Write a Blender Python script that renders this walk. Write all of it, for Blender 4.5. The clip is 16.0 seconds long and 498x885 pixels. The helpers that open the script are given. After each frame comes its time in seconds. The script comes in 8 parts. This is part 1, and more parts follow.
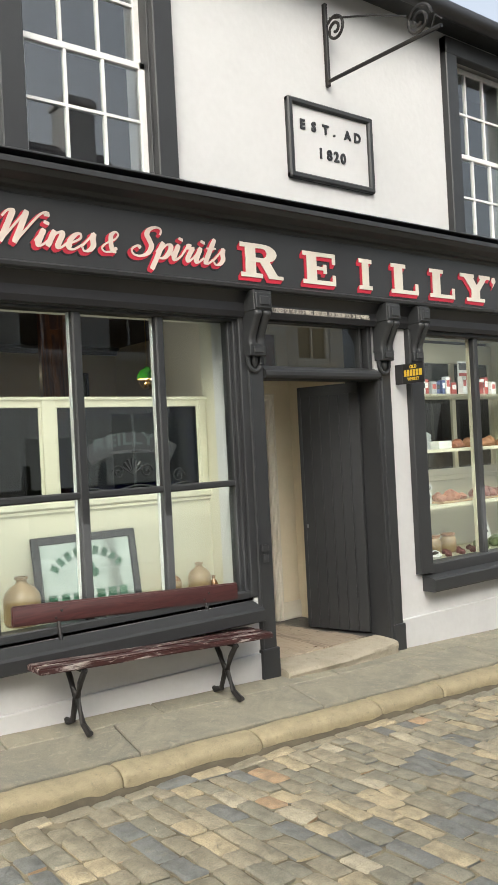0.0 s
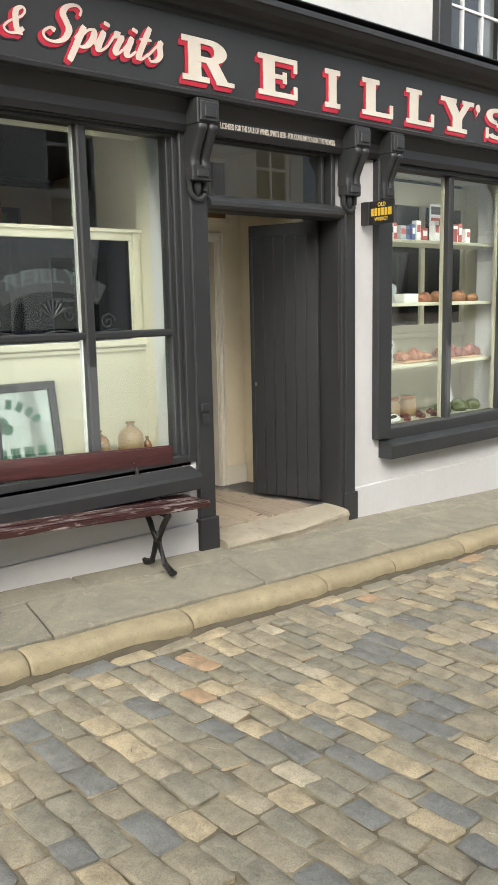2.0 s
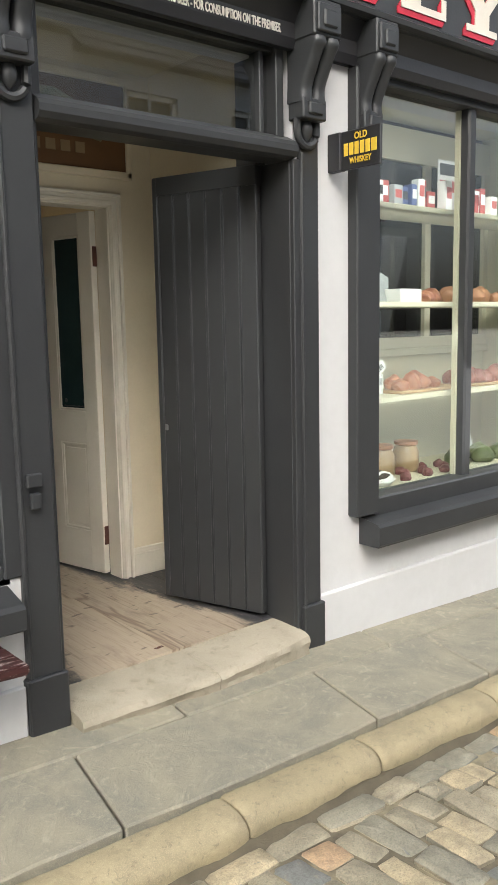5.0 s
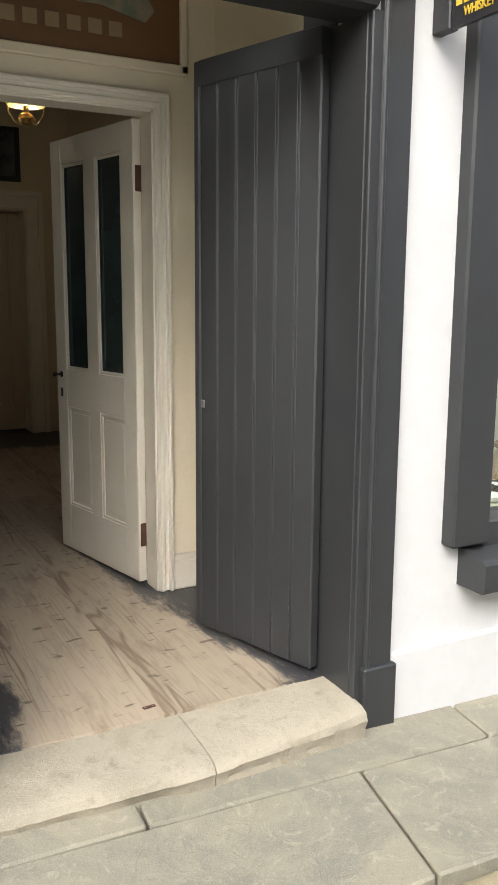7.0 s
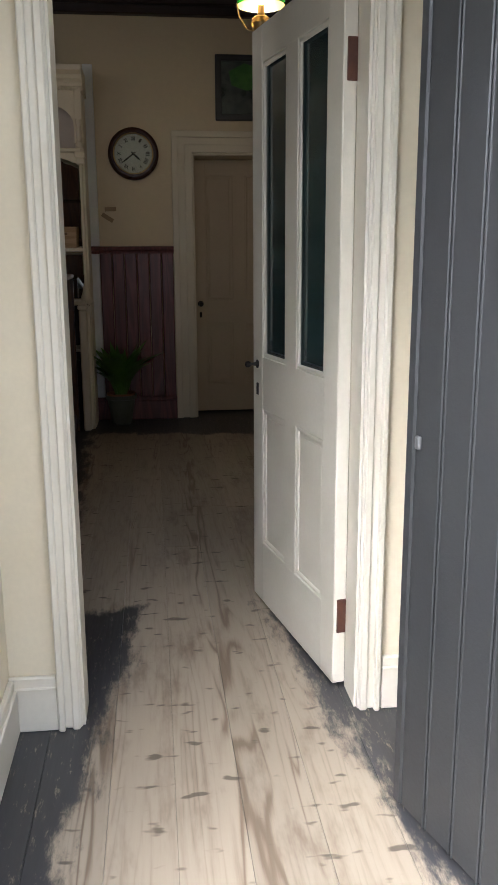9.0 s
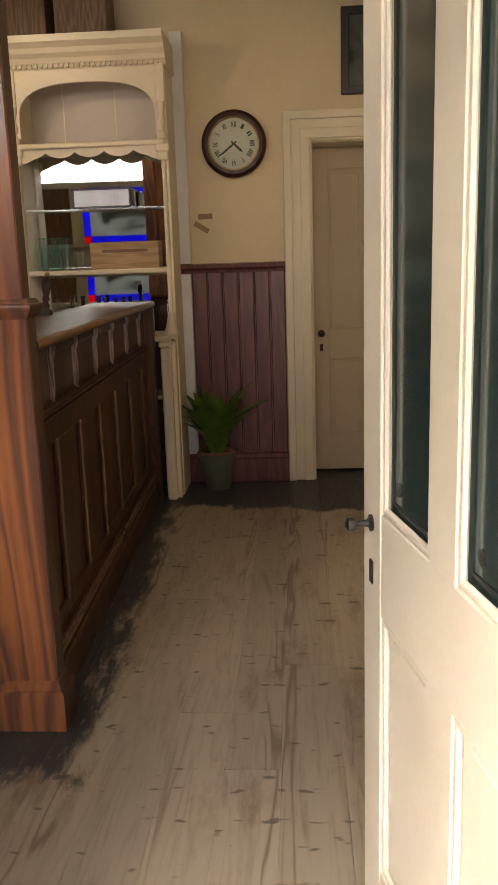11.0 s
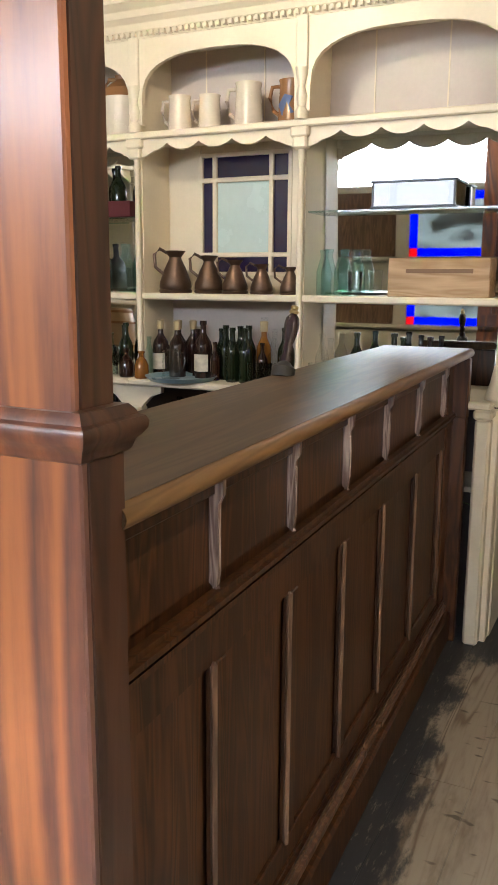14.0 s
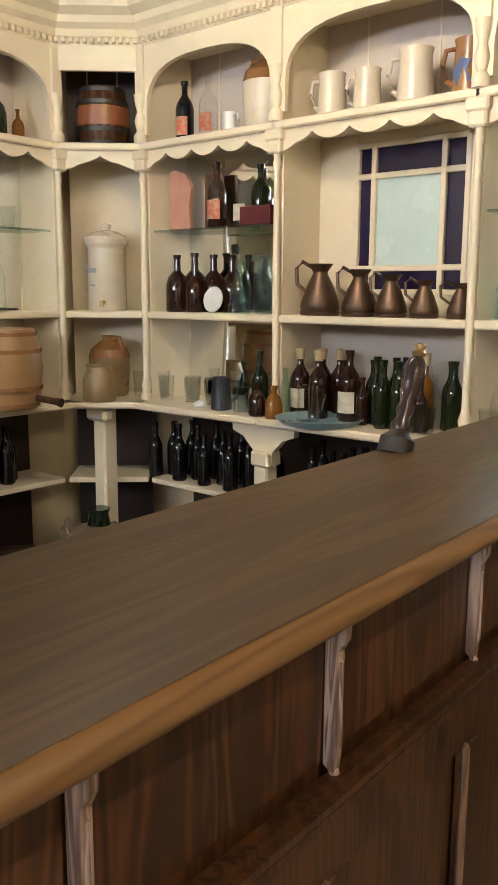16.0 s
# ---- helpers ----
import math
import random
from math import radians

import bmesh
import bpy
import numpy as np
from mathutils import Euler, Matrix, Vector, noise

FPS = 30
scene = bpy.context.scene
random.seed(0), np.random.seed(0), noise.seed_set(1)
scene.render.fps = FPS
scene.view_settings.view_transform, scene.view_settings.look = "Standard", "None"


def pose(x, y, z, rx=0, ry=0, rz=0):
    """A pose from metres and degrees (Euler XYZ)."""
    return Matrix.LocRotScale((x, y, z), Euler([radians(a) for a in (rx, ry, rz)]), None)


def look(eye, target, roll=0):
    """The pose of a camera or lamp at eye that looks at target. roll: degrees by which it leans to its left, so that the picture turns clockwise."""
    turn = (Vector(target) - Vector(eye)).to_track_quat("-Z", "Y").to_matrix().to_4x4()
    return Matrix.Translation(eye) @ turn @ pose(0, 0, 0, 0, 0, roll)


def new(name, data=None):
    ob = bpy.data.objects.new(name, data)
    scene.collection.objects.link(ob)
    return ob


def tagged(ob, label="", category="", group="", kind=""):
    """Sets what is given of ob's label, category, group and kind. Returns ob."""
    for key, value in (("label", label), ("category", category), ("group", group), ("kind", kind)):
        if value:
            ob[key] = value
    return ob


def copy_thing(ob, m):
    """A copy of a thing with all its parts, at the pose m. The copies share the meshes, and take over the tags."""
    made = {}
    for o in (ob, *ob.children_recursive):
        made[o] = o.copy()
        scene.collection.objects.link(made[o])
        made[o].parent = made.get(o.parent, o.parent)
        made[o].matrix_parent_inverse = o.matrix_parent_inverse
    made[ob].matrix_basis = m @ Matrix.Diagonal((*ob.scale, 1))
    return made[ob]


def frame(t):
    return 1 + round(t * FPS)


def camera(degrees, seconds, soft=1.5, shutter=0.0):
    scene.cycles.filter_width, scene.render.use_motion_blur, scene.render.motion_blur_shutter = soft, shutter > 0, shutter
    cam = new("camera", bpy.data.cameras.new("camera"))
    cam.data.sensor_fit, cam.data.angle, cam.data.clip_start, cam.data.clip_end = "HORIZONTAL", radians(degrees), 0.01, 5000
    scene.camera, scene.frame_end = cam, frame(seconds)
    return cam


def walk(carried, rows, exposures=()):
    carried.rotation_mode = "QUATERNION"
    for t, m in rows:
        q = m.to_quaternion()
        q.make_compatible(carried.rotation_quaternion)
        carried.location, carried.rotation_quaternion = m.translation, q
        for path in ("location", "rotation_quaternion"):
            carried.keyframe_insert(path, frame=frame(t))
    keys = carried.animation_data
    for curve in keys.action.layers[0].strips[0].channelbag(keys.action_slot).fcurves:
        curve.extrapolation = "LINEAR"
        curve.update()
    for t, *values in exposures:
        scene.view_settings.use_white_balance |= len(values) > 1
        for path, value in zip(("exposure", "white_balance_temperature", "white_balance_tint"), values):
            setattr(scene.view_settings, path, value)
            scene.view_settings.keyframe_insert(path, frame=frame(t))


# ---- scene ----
cam = camera(33.5, 16.0)
PATH = [
    (0, (-0.039, 0.079, 1.649), (1.186, 1.659, 1.663), -2.9),
    (0.5, (0.012, 0.077, 1.643), (1.341, 1.57, 1.554), -2.8),
    (1, (0.147, 0.199, 1.599), (1.519, 1.643, 1.423), -2.3),
    (1.5, (0.324, 0.388, 1.561), (1.692, 1.825, 1.311), -1.7),
    (2, (0.506, 0.605, 1.565), (1.787, 2.106, 1.235), -1.2),
    (2.5, (0.825, 0.994, 1.509), (1.983, 2.597, 1.211), -1.8),
    (3, (1.088, 1.278, 1.55), (2.326, 2.821, 1.254), -2.5),
    (3.5, (1.445, 1.527, 1.533), (2.733, 3.028, 1.239), -2.0),
    (4, (1.761, 1.734, 1.534), (3.072, 3.215, 1.24), -1.3),
    (4.2, (1.891, 1.83, 1.534), (3.209, 3.304, 1.234), -1.1),
    (6.3, (3.21, 2.538, 1.291), (4.373, 4.142, 1.02), -1.0),
    (6.5, (3.262, 2.599, 1.317), (4.401, 4.216, 1.018), -0.7),
    (7, (3.571, 2.773, 1.335), (4.497, 4.511, 0.986), 0.4),
    (7.5, (3.795, 3.065, 1.338), (4.572, 4.87, 0.965), -0.2),
    (8, (3.962, 3.296, 1.349), (4.652, 5.138, 0.992), -1.2),
    (8.5, (4.188, 3.606, 1.353), (4.627, 5.518, 0.964), -0.3),
    (9, (4.341, 3.959, 1.32), (4.562, 5.898, 0.881), -0.3),
    (9.2, (4.398, 4.147, 1.327), (4.608, 6.095, 0.927), 0.2),
    (11.3, (4.596, 5.731, 1.396), (4.437, 7.677, 0.962), -1.7),
    (11.5, (4.588, 5.848, 1.39), (4.411, 7.791, 0.948), -1.3),
    (12, (4.595, 6.178, 1.436), (4.261, 8.1, 0.997), 0.1),
    (12.5, (4.537, 6.428, 1.436), (4.091, 8.332, 1.016), 0.8),
    (13, (4.469, 6.675, 1.458), (3.959, 8.566, 1.056), 0.3),
    (13.5, (4.428, 6.869, 1.447), (3.799, 8.725, 1.047), -0.0),
    (14, (4.371, 7.15, 1.458), (3.517, 8.916, 1.07), 0.4),
    (14.5, (4.282, 7.355, 1.431), (3.245, 9.014, 1.018), 0.5),
    (15, (4.169, 7.562, 1.448), (3.064, 9.181, 1.052), 0.5),
    (15.5, (4.138, 7.718, 1.452), (2.975, 9.302, 1.08), 0.2),
    (16, (4.216, 7.952, 1.476), (2.936, 9.448, 1.119), 0.3),
]
EXPOSURES = [(0, 1.15, 6550, 7), (2.0, 1.2, 6500, 8), (4.2, 1.35, 6350, 8), (6.3, 1.45, 6450, 9), (7.0, 1.7, 6300, 9), (7.5, 2.0, 5950, 10), (8.0, 2.25, 5750, 11), (9.2, 2.65, 5650, 11), (11.3, 4.4, 7300, 18), (12.0, 4.8, 6900, 15), (12.5, 5.4, 5750, 9), (13.5, 5.55, 5700, 9), (14.5, 5.65, 5550, 9), (16.0, 5.75, 5950, 9)]
walk(cam, [(t, look(eye, target, roll)) for t, eye, target, roll in PATH], EXPOSURES)

# ---- light ----
world = bpy.data.worlds.new("sky")
scene.world = world
world.use_nodes = True
wn = world.node_tree
sky = wn.nodes.new("ShaderNodeTexSky")
sky.sky_type, sky.sun_disc = "NISHITA", False
sky.sun_elevation, sky.sun_rotation = radians(40), radians(217)
sky.air_density, sky.dust_density, sky.ozone_density = 1.0, 5.0, 0.6
wn.nodes["Background"].inputs["Strength"].default_value = 0.14
grey_sky = wn.nodes.new("ShaderNodeHueSaturation")
grey_sky.inputs["Saturation"].default_value = 0.45
wn.links.new(sky.outputs[0], grey_sky.inputs["Color"])
wn.links.new(grey_sky.outputs[0], wn.nodes["Background"].inputs["Color"])
sun_data = bpy.data.lights.new("sun", "SUN")
sun_data.energy, sun_data.angle, sun_data.color = 0.7, radians(70), (1.0, 0.97, 0.93)
sun = new("sun", sun_data)
sun.matrix_world = look((0, 0, 25), (18, 24, 0))


def opening_light(x0, x1, z0, z1, y, watts, colour=(1.0, 0.98, 0.95)):
    """Sky light standing in an opening of the street wall, shining inwards."""
    d = bpy.data.lights.new("opening_light", "AREA")
    d.shape, d.size, d.size_y, d.energy, d.color = "RECTANGLE", x1 - x0, z1 - z0, watts, colour
    o = new("opening_light", d)
    o.matrix_world = look(((x0 + x1) / 2, y, (z0 + z1) / 2), ((x0 + x1) / 2, y + 1, (z0 + z1) / 2 - 0.25))


opening_light(1.2, 3.58, 0.65, 2.55, 5.05, 8.5)
opening_light(5.74, 7.28, 0.6, 2.55, 5.05, 4.6)
opening_light(3.95, 5.04, 0.9, 2.12, 5.06, 1.0)


# ---- materials ----
def mix_rgb(nt, fac, a, b, mode="MIX"):
    n = nt.nodes.new("ShaderNodeMix")
    n.data_type, n.blend_type = "RGBA", mode
    for sock, val in ((n.inputs[0], fac), (n.inputs[6], a), (n.inputs[7], b)):
        if isinstance(val, bpy.types.NodeSocket):
            nt.links.new(val, sock)
        elif isinstance(val, (tuple, list)):
            sock.default_value = (*val[:3], 1)
        else:
            sock.default_value = val
    return n.outputs[2]


def maths(nt, op, a, b=0.0, c=0.0, clamp=False):
    n = nt.nodes.new("ShaderNodeMath")
    n.operation, n.use_clamp = op, clamp
    for sock, val in zip(n.inputs, (a, b, c)):
        if isinstance(val, bpy.types.NodeSocket):
            nt.links.new(val, sock)
        else:
            sock.default_value = val
    return n.outputs[0]


def coords(nt, stretch=(1, 1, 1), world_space=False):
    if world_space:
        src = nt.nodes.new("ShaderNodeNewGeometry").outputs["Position"]
    else:
        src = nt.nodes.new("ShaderNodeTexCoord").outputs["Object"]
    m = nt.nodes.new("ShaderNodeMapping")
    m.inputs["Scale"].default_value = stretch
    nt.links.new(src, m.inputs["Vector"])
    return m.outputs[0]


def noise_tex(nt, vec, scale, detail=4.0, rough=0.55, distort=0.0):
    n = nt.nodes.new("ShaderNodeTexNoise")
    n.inputs["Scale"].default_value, n.inputs["Detail"].default_value = scale, detail
    n.inputs["Roughness"].default_value, n.inputs["Distortion"].default_value = rough, distort
    nt.links.new(vec, n.inputs["Vector"])
    return n.outputs[0]


def ramp(nt, fac, lo, hi):
    n = nt.nodes.new("ShaderNodeMapRange")
    n.inputs[1].default_value, n.inputs[2].default_value = lo, hi
    n.interpolation_type = "SMOOTHSTEP"
    nt.links.new(fac, n.inputs[0])
    return n.outputs[0]


def start_mat(name):
    m = bpy.data.materials.new(name)
    m.use_nodes = True
    return m, m.node_tree, m.node_tree.nodes["Principled BSDF"]


def set_bump(nt, bsdf, height, strength, dist=0.01):
    b = nt.nodes.new("ShaderNodeBump")
    b.inputs["Strength"].default_value, b.inputs["Distance"].default_value = strength, dist
    nt.links.new(height, b.inputs["Height"])
    nt.links.new(b.outputs[0], bsdf.inputs["Normal"])


def paint(name, col, col2=None, rough=0.45, big=1.3, small=60.0, bump=0.15, metal=0.0, spread=0.5, vary=0.0, stretch=(1, 1, 1), dirt=None, coat=0.0):
    """A surface with stains at a large scale and grain at a small one."""
    m, nt, p = start_mat(name)
    col2 = col2 or tuple(c * 0.82 for c in col)
    v = coords(nt, stretch)
    n1, n2 = noise_tex(nt, v, big, 5, 0.6), noise_tex(nt, v, small, 3)
    c = mix_rgb(nt, ramp(nt, n1, 0.5 - spread / 2, 0.5 + spread / 2), col, col2)
    c = mix_rgb(nt, maths(nt, "MULTIPLY", n2, 0.25), c, tuple(x * 0.6 for x in col))
    if dirt:
        n3 = noise_tex(nt, v, big * 5, 6, 0.7)
        c = mix_rgb(nt, ramp(nt, n3, 0.58, 0.72), c, dirt)
    if vary:
        info = nt.nodes.new("ShaderNodeObjectInfo")
        k = maths(nt, "MULTIPLY_ADD", info.outputs["Random"], vary, 1 - vary / 2)
        c = mix_rgb(nt, 1.0, c, mix_rgb(nt, k, (0, 0, 0), (1, 1, 1)), "MULTIPLY")
    nt.links.new(c, p.inputs["Base Color"])
    p.inputs["Metallic"].default_value = metal
    nt.links.new(maths(nt, "MULTIPLY_ADD", n1, 0.25, rough - 0.12), p.inputs["Roughness"])
    if coat:
        p.inputs["Coat Weight"].default_value, p.inputs["Coat Roughness"].default_value = coat, 0.12
    if bump:
        set_bump(nt, p, n2, bump, 0.004)
    return m


def wood(name, light, dark, axis=2, rough=0.4, ring=14.0, vary=0.25, bump=0.2, knots=True, coat=0.0, contrast=1.0):
    """Long-grained wood, the grain along the given axis of the object."""
    m, nt, p = start_mat(name)
    stretch = [1.0, 1.0, 1.0]
    stretch[axis] = 0.09
    info = nt.nodes.new("ShaderNodeObjectInfo")
    v = coords(nt, stretch)
    add = nt.nodes.new("ShaderNodeVectorMath")
    add.operation = "ADD"
    nt.links.new(v, add.inputs[0])
    nt.links.new(maths(nt, "MULTIPLY", info.outputs["Random"], 37.0), add.inputs[1])
    v = add.outputs[0]
    w = noise_tex(nt, v, ring, 2.5, 0.5, 0.6)
    lines = maths(nt, "FRACT", maths(nt, "MULTIPLY", w, 7.0))
    lines = maths(nt, "ABSOLUTE", maths(nt, "MULTIPLY_ADD", lines, 2.0, -1.0))
    fine = noise_tex(nt, v, 160.0, 3)
    big = noise_tex(nt, v, 3.0, 4)
    f = maths(nt, "MULTIPLY_ADD", lines, 0.55 * contrast, maths(nt, "MULTIPLY_ADD", fine, 0.35, maths(nt, "MULTIPLY", big, 0.5 * contrast)))
    off = 0.525 * (contrast - 1)
    c = mix_rgb(nt, ramp(nt, f, 0.25 + off, 1.05 + off), light, dark)
    if vary:
        k = maths(nt, "MULTIPLY_ADD", info.outputs["Random"], vary, 1 - vary / 2)
        c = mix_rgb(nt, 1.0, c, mix_rgb(nt, k, (0, 0, 0), (1, 1, 1)), "MULTIPLY")
    nt.links.new(c, p.inputs["Base Color"])
    nt.links.new(maths(nt, "MULTIPLY_ADD", big, 0.25, rough - 0.12), p.inputs["Roughness"])
    if coat:
        p.inputs["Coat Weight"].default_value, p.inputs["Coat Roughness"].default_value = coat, 0.15
    set_bump(nt, p, f, bump, 0.003)
    return m


def pane_glass(name, tint=(0.93, 0.96, 0.95), ior=1.5, rough=0.0):
    """A thin pane: clear to look through, mirroring at a slant."""
    m = bpy.data.materials.new(name)
    m.use_nodes = True
    nt = m.node_tree
    nt.nodes.remove(nt.nodes["Principled BSDF"])
    tr, gl, mx, fr = (nt.nodes.new(k) for k in ("ShaderNodeBsdfTransparent", "ShaderNodeBsdfGlossy", "ShaderNodeMixShader", "ShaderNodeLayerWeight"))
    tr.inputs[0].default_value = (*tint, 1)
    gl.inputs["Roughness"].default_value = rough
    base = ((ior - 1) / (ior + 1)) ** 2
    nt.links.new(maths(nt, "MULTIPLY_ADD", maths(nt, "POWER", fr.outputs["Facing"], 4.5), 1 - base, base), mx.inputs[0])
    nt.links.new(tr.outputs[0], mx.inputs[1])
    nt.links.new(gl.outputs[0], mx.inputs[2])
    nt.links.new(mx.outputs[0], nt.nodes["Material Output"].inputs[0])
    return m


def stained(name, col, through_light=0.5):
    """Frosted or coloured glass that glows when the light stands behind it."""
    m, nt, p = start_mat(name)
    tl = nt.nodes.new("ShaderNodeBsdfTranslucent")
    tl.inputs[0].default_value = (*col, 1)
    p.inputs["Base Color"].default_value = (*[c * 0.35 for c in col], 1)
    p.inputs["Roughness"].default_value = 0.2
    mx = nt.nodes.new("ShaderNodeMixShader")
    mx.inputs[0].default_value = through_light
    nt.links.new(p.outputs[0], mx.inputs[1])
    nt.links.new(tl.outputs[0], mx.inputs[2])
    nt.links.new(mx.outputs[0], nt.nodes["Material Output"].inputs[0])
    return m


def stone(name, col, col2, dirt, vary, big, swirl=0.6):
    """Worn sawn stone: broad staining, pale or dark blotches, sandy grain and pitting."""
    m, nt, p = start_mat(name)
    v = coords(nt)
    info = nt.nodes.new("ShaderNodeObjectInfo")
    n1, n2 = noise_tex(nt, v, big, 6, 0.65, swirl), noise_tex(nt, v, 260, 3, 0.7)
    n3, n4 = noise_tex(nt, v, big * 6, 7, 0.72, swirl), noise_tex(nt, v, 55, 5, 0.65)
    c = mix_rgb(nt, ramp(nt, n1, 0.34, 0.66), col, col2)
    c = mix_rgb(nt, maths(nt, "MULTIPLY", ramp(nt, n3, 0.53, 0.68), 0.75), c, dirt)
    c = mix_rgb(nt, maths(nt, "MULTIPLY", ramp(nt, n4, 0.58, 0.74), 0.45), c, tuple(x * 0.6 for x in col2))
    c = mix_rgb(nt, maths(nt, "MULTIPLY", ramp(nt, n2, 0.45, 0.75), 0.55), c, tuple(min(0.6, x * 1.45) for x in col))
    k = maths(nt, "MULTIPLY_ADD", info.outputs["Random"], vary, 1 - vary / 2)
    c = mix_rgb(nt, 1.0, c, mix_rgb(nt, k, (0, 0, 0), (1, 1, 1)), "MULTIPLY")
    nt.links.new(c, p.inputs["Base Color"])
    nt.links.new(maths(nt, "MULTIPLY_ADD", n1, 0.3, 0.62), p.inputs["Roughness"])
    h = maths(nt, "MULTIPLY_ADD", n2, 0.15, maths(nt, "MULTIPLY_ADD", n4, 0.4, n3))
    set_bump(nt, p, h, 0.7, 0.007)
    return m


WHITE = paint("white_limewash", (0.60, 0.60, 0.595), (0.53, 0.53, 0.525), 0.8, 0.9, 18, 0.6, spread=0.7)
GREY = paint("charcoal_gloss_paint", (0.036, 0.038, 0.039), (0.029, 0.030, 0.032), 0.42, 2.0, 90, 0.12)
GREY.node_tree.nodes["Principled BSDF"].inputs["Specular IOR Level"].default_value = 0.4
BLACK = paint("black_paint", (0.022, 0.022, 0.024), None, 0.4, 2.0, 80, 0.1)
CREAM = paint("cream_gloss_paint", (0.78, 0.70, 0.53), (0.70, 0.62, 0.46), 0.4, 1.5, 70, 0.08)
SHOPCREAM = paint("pale_cream_paint", (0.60, 0.57, 0.43), (0.54, 0.51, 0.385), 0.45, 1.0, 60, 0.06)
WALLCREAM = paint("aged_cream_wall", (0.72, 0.60, 0.40), (0.60, 0.49, 0.32), 0.7, 0.8, 30, 0.2, spread=0.8)
DOORCREAM = paint("worn_cream_door_paint", (0.76, 0.72, 0.62), (0.68, 0.63, 0.52), 0.42, 2.0, 70, 0.1)
SASHWHITE = paint("white_sash_paint", (0.80, 0.80, 0.78), None, 0.4, 3, 80, 0.05)
LETTERW = paint("off_white_lettering", (0.66, 0.62, 0.54), (0.60, 0.55, 0.47), 0.5, 5, 90, 0.0)
LETTERR = paint("red_lettering", (0.50, 0.02, 0.045), (0.42, 0.018, 0.035), 0.45, 5, 90, 0.0)
PINK = paint("pale_script_lettering", (0.66, 0.57, 0.50), (0.60, 0.50, 0.43), 0.5, 5, 90, 0.0)
GOLD = paint("yellow_lettering", (0.75, 0.50, 0.05), None, 0.45, 5, 90, 0.0)
BLUE = paint("blue_enamel", (0.02, 0.025, 0.19), None, 0.25, 5, 90, 0.0)
REDEN = paint("red_enamel", (0.6, 0.05, 0.04), None, 0.3, 5, 90, 0.0)
SIGNW = paint("white_enamel", (0.78, 0.78, 0.75), None, 0.3, 5, 90, 0.0)
KERB = stone("sandy_kerb_stone", (0.37, 0.31, 0.19), (0.29, 0.245, 0.155), (0.19, 0.165, 0.11), 0.22, 6.0)
FLAG = stone("grey_flagstone", (0.275, 0.25, 0.185), (0.20, 0.19, 0.152), (0.36, 0.325, 0.24), 0.16, 1.7, swirl=2.5)
STEP = stone("worn_sandstone_step", (0.36, 0.32, 0.245), (0.29, 0.26, 0.195), (0.22, 0.195, 0.14), 0.1, 2.5)
GRIT = paint("gritty_street_dirt", (0.36, 0.31, 0.205), (0.055, 0.046, 0.032), 0.95, 5.0, 120, 1.0)
IRON = paint("black_wrought_iron", (0.03, 0.03, 0.032), (0.05, 0.045, 0.04), 0.5, 8, 120, 0.3, metal=0.6)
PLANTER = paint("grey_green_glazed_pot", (0.12, 0.13, 0.10), (0.08, 0.09, 0.07), 0.4, 8, 60, 0.2)
EARTH = paint("potting_soil", (0.05, 0.035, 0.025), None, 0.95, 20, 150, 1.0)
TERRA = paint("terracotta", (0.33, 0.15, 0.08), None, 0.7, 6, 90, 0.3)
BRASS = paint("brass", (0.70, 0.50, 0.22), (0.5, 0.35, 0.15), 0.3, 9, 90, 0.1, metal=1.0)
COPPER = paint("tarnished_copper", (0.17, 0.11, 0.075), (0.09, 0.06, 0.045), 0.45, 10, 90, 0.2, metal=0.9)
RUST = paint("rusty_hinge", (0.13, 0.05, 0.03), (0.09, 0.04, 0.03), 0.6, 20, 120, 0.4, metal=0.3)
STONEWARE = paint("salt_glazed_stoneware", (0.33, 0.23, 0.12), (0.24, 0.16, 0.08), 0.3, 7, 60, 0.05)
STONEBROWN = paint("brown_glaze", (0.30, 0.15, 0.06), (0.22, 0.10, 0.04), 0.25, 7, 60, 0.05)
CERAMIC = paint("pale_ceramic", (0.68, 0.60, 0.48), (0.60, 0.52, 0.41), 0.25, 8, 60, 0.03)
# Ceiling paint; also stands in for dimness in unlit rooms and the niche.
CEILINGSHADE = paint("dark_brown_ceiling_and_shade", (0.035, 0.02, 0.018), None, 0.5, 3, 50, 0.1)
MIRROR = paint("old_mirror", (0.86, 0.88, 0.87), (0.82, 0.84, 0.83), 0.02, 3, 60, 0.0, metal=1.0)
MIRROR.node_tree.nodes["Principled BSDF"].inputs["Roughness"].default_value = 0.02
for _l in list(MIRROR.node_tree.links):
    if _l.to_socket.name == "Roughness":
        MIRROR.node_tree.links.remove(_l)
MAROON = wood("maroon_bench_paint", (0.055, 0.017, 0.016), (0.035, 0.011, 0.011), 0, 0.4, 20, 0.1)
def worn_seat_mat():
    """Maroon paint rubbed through to pale wood in long patches."""
    m = MAROON.copy()
    m.name = "worn_maroon_seat_paint"
    nt = m.node_tree
    p = nt.nodes["Principled BSDF"]
    under = p.inputs["Base Color"].links[0].from_socket
    n = noise_tex(nt, coords(nt, (1.0, 7.0, 7.0), True), 5.0, 7, 0.72, 0.4)
    nt.links.new(mix_rgb(nt, ramp(nt, n, 0.52, 0.60), under, (0.42, 0.37, 0.34)), p.inputs["Base Color"])
    return m


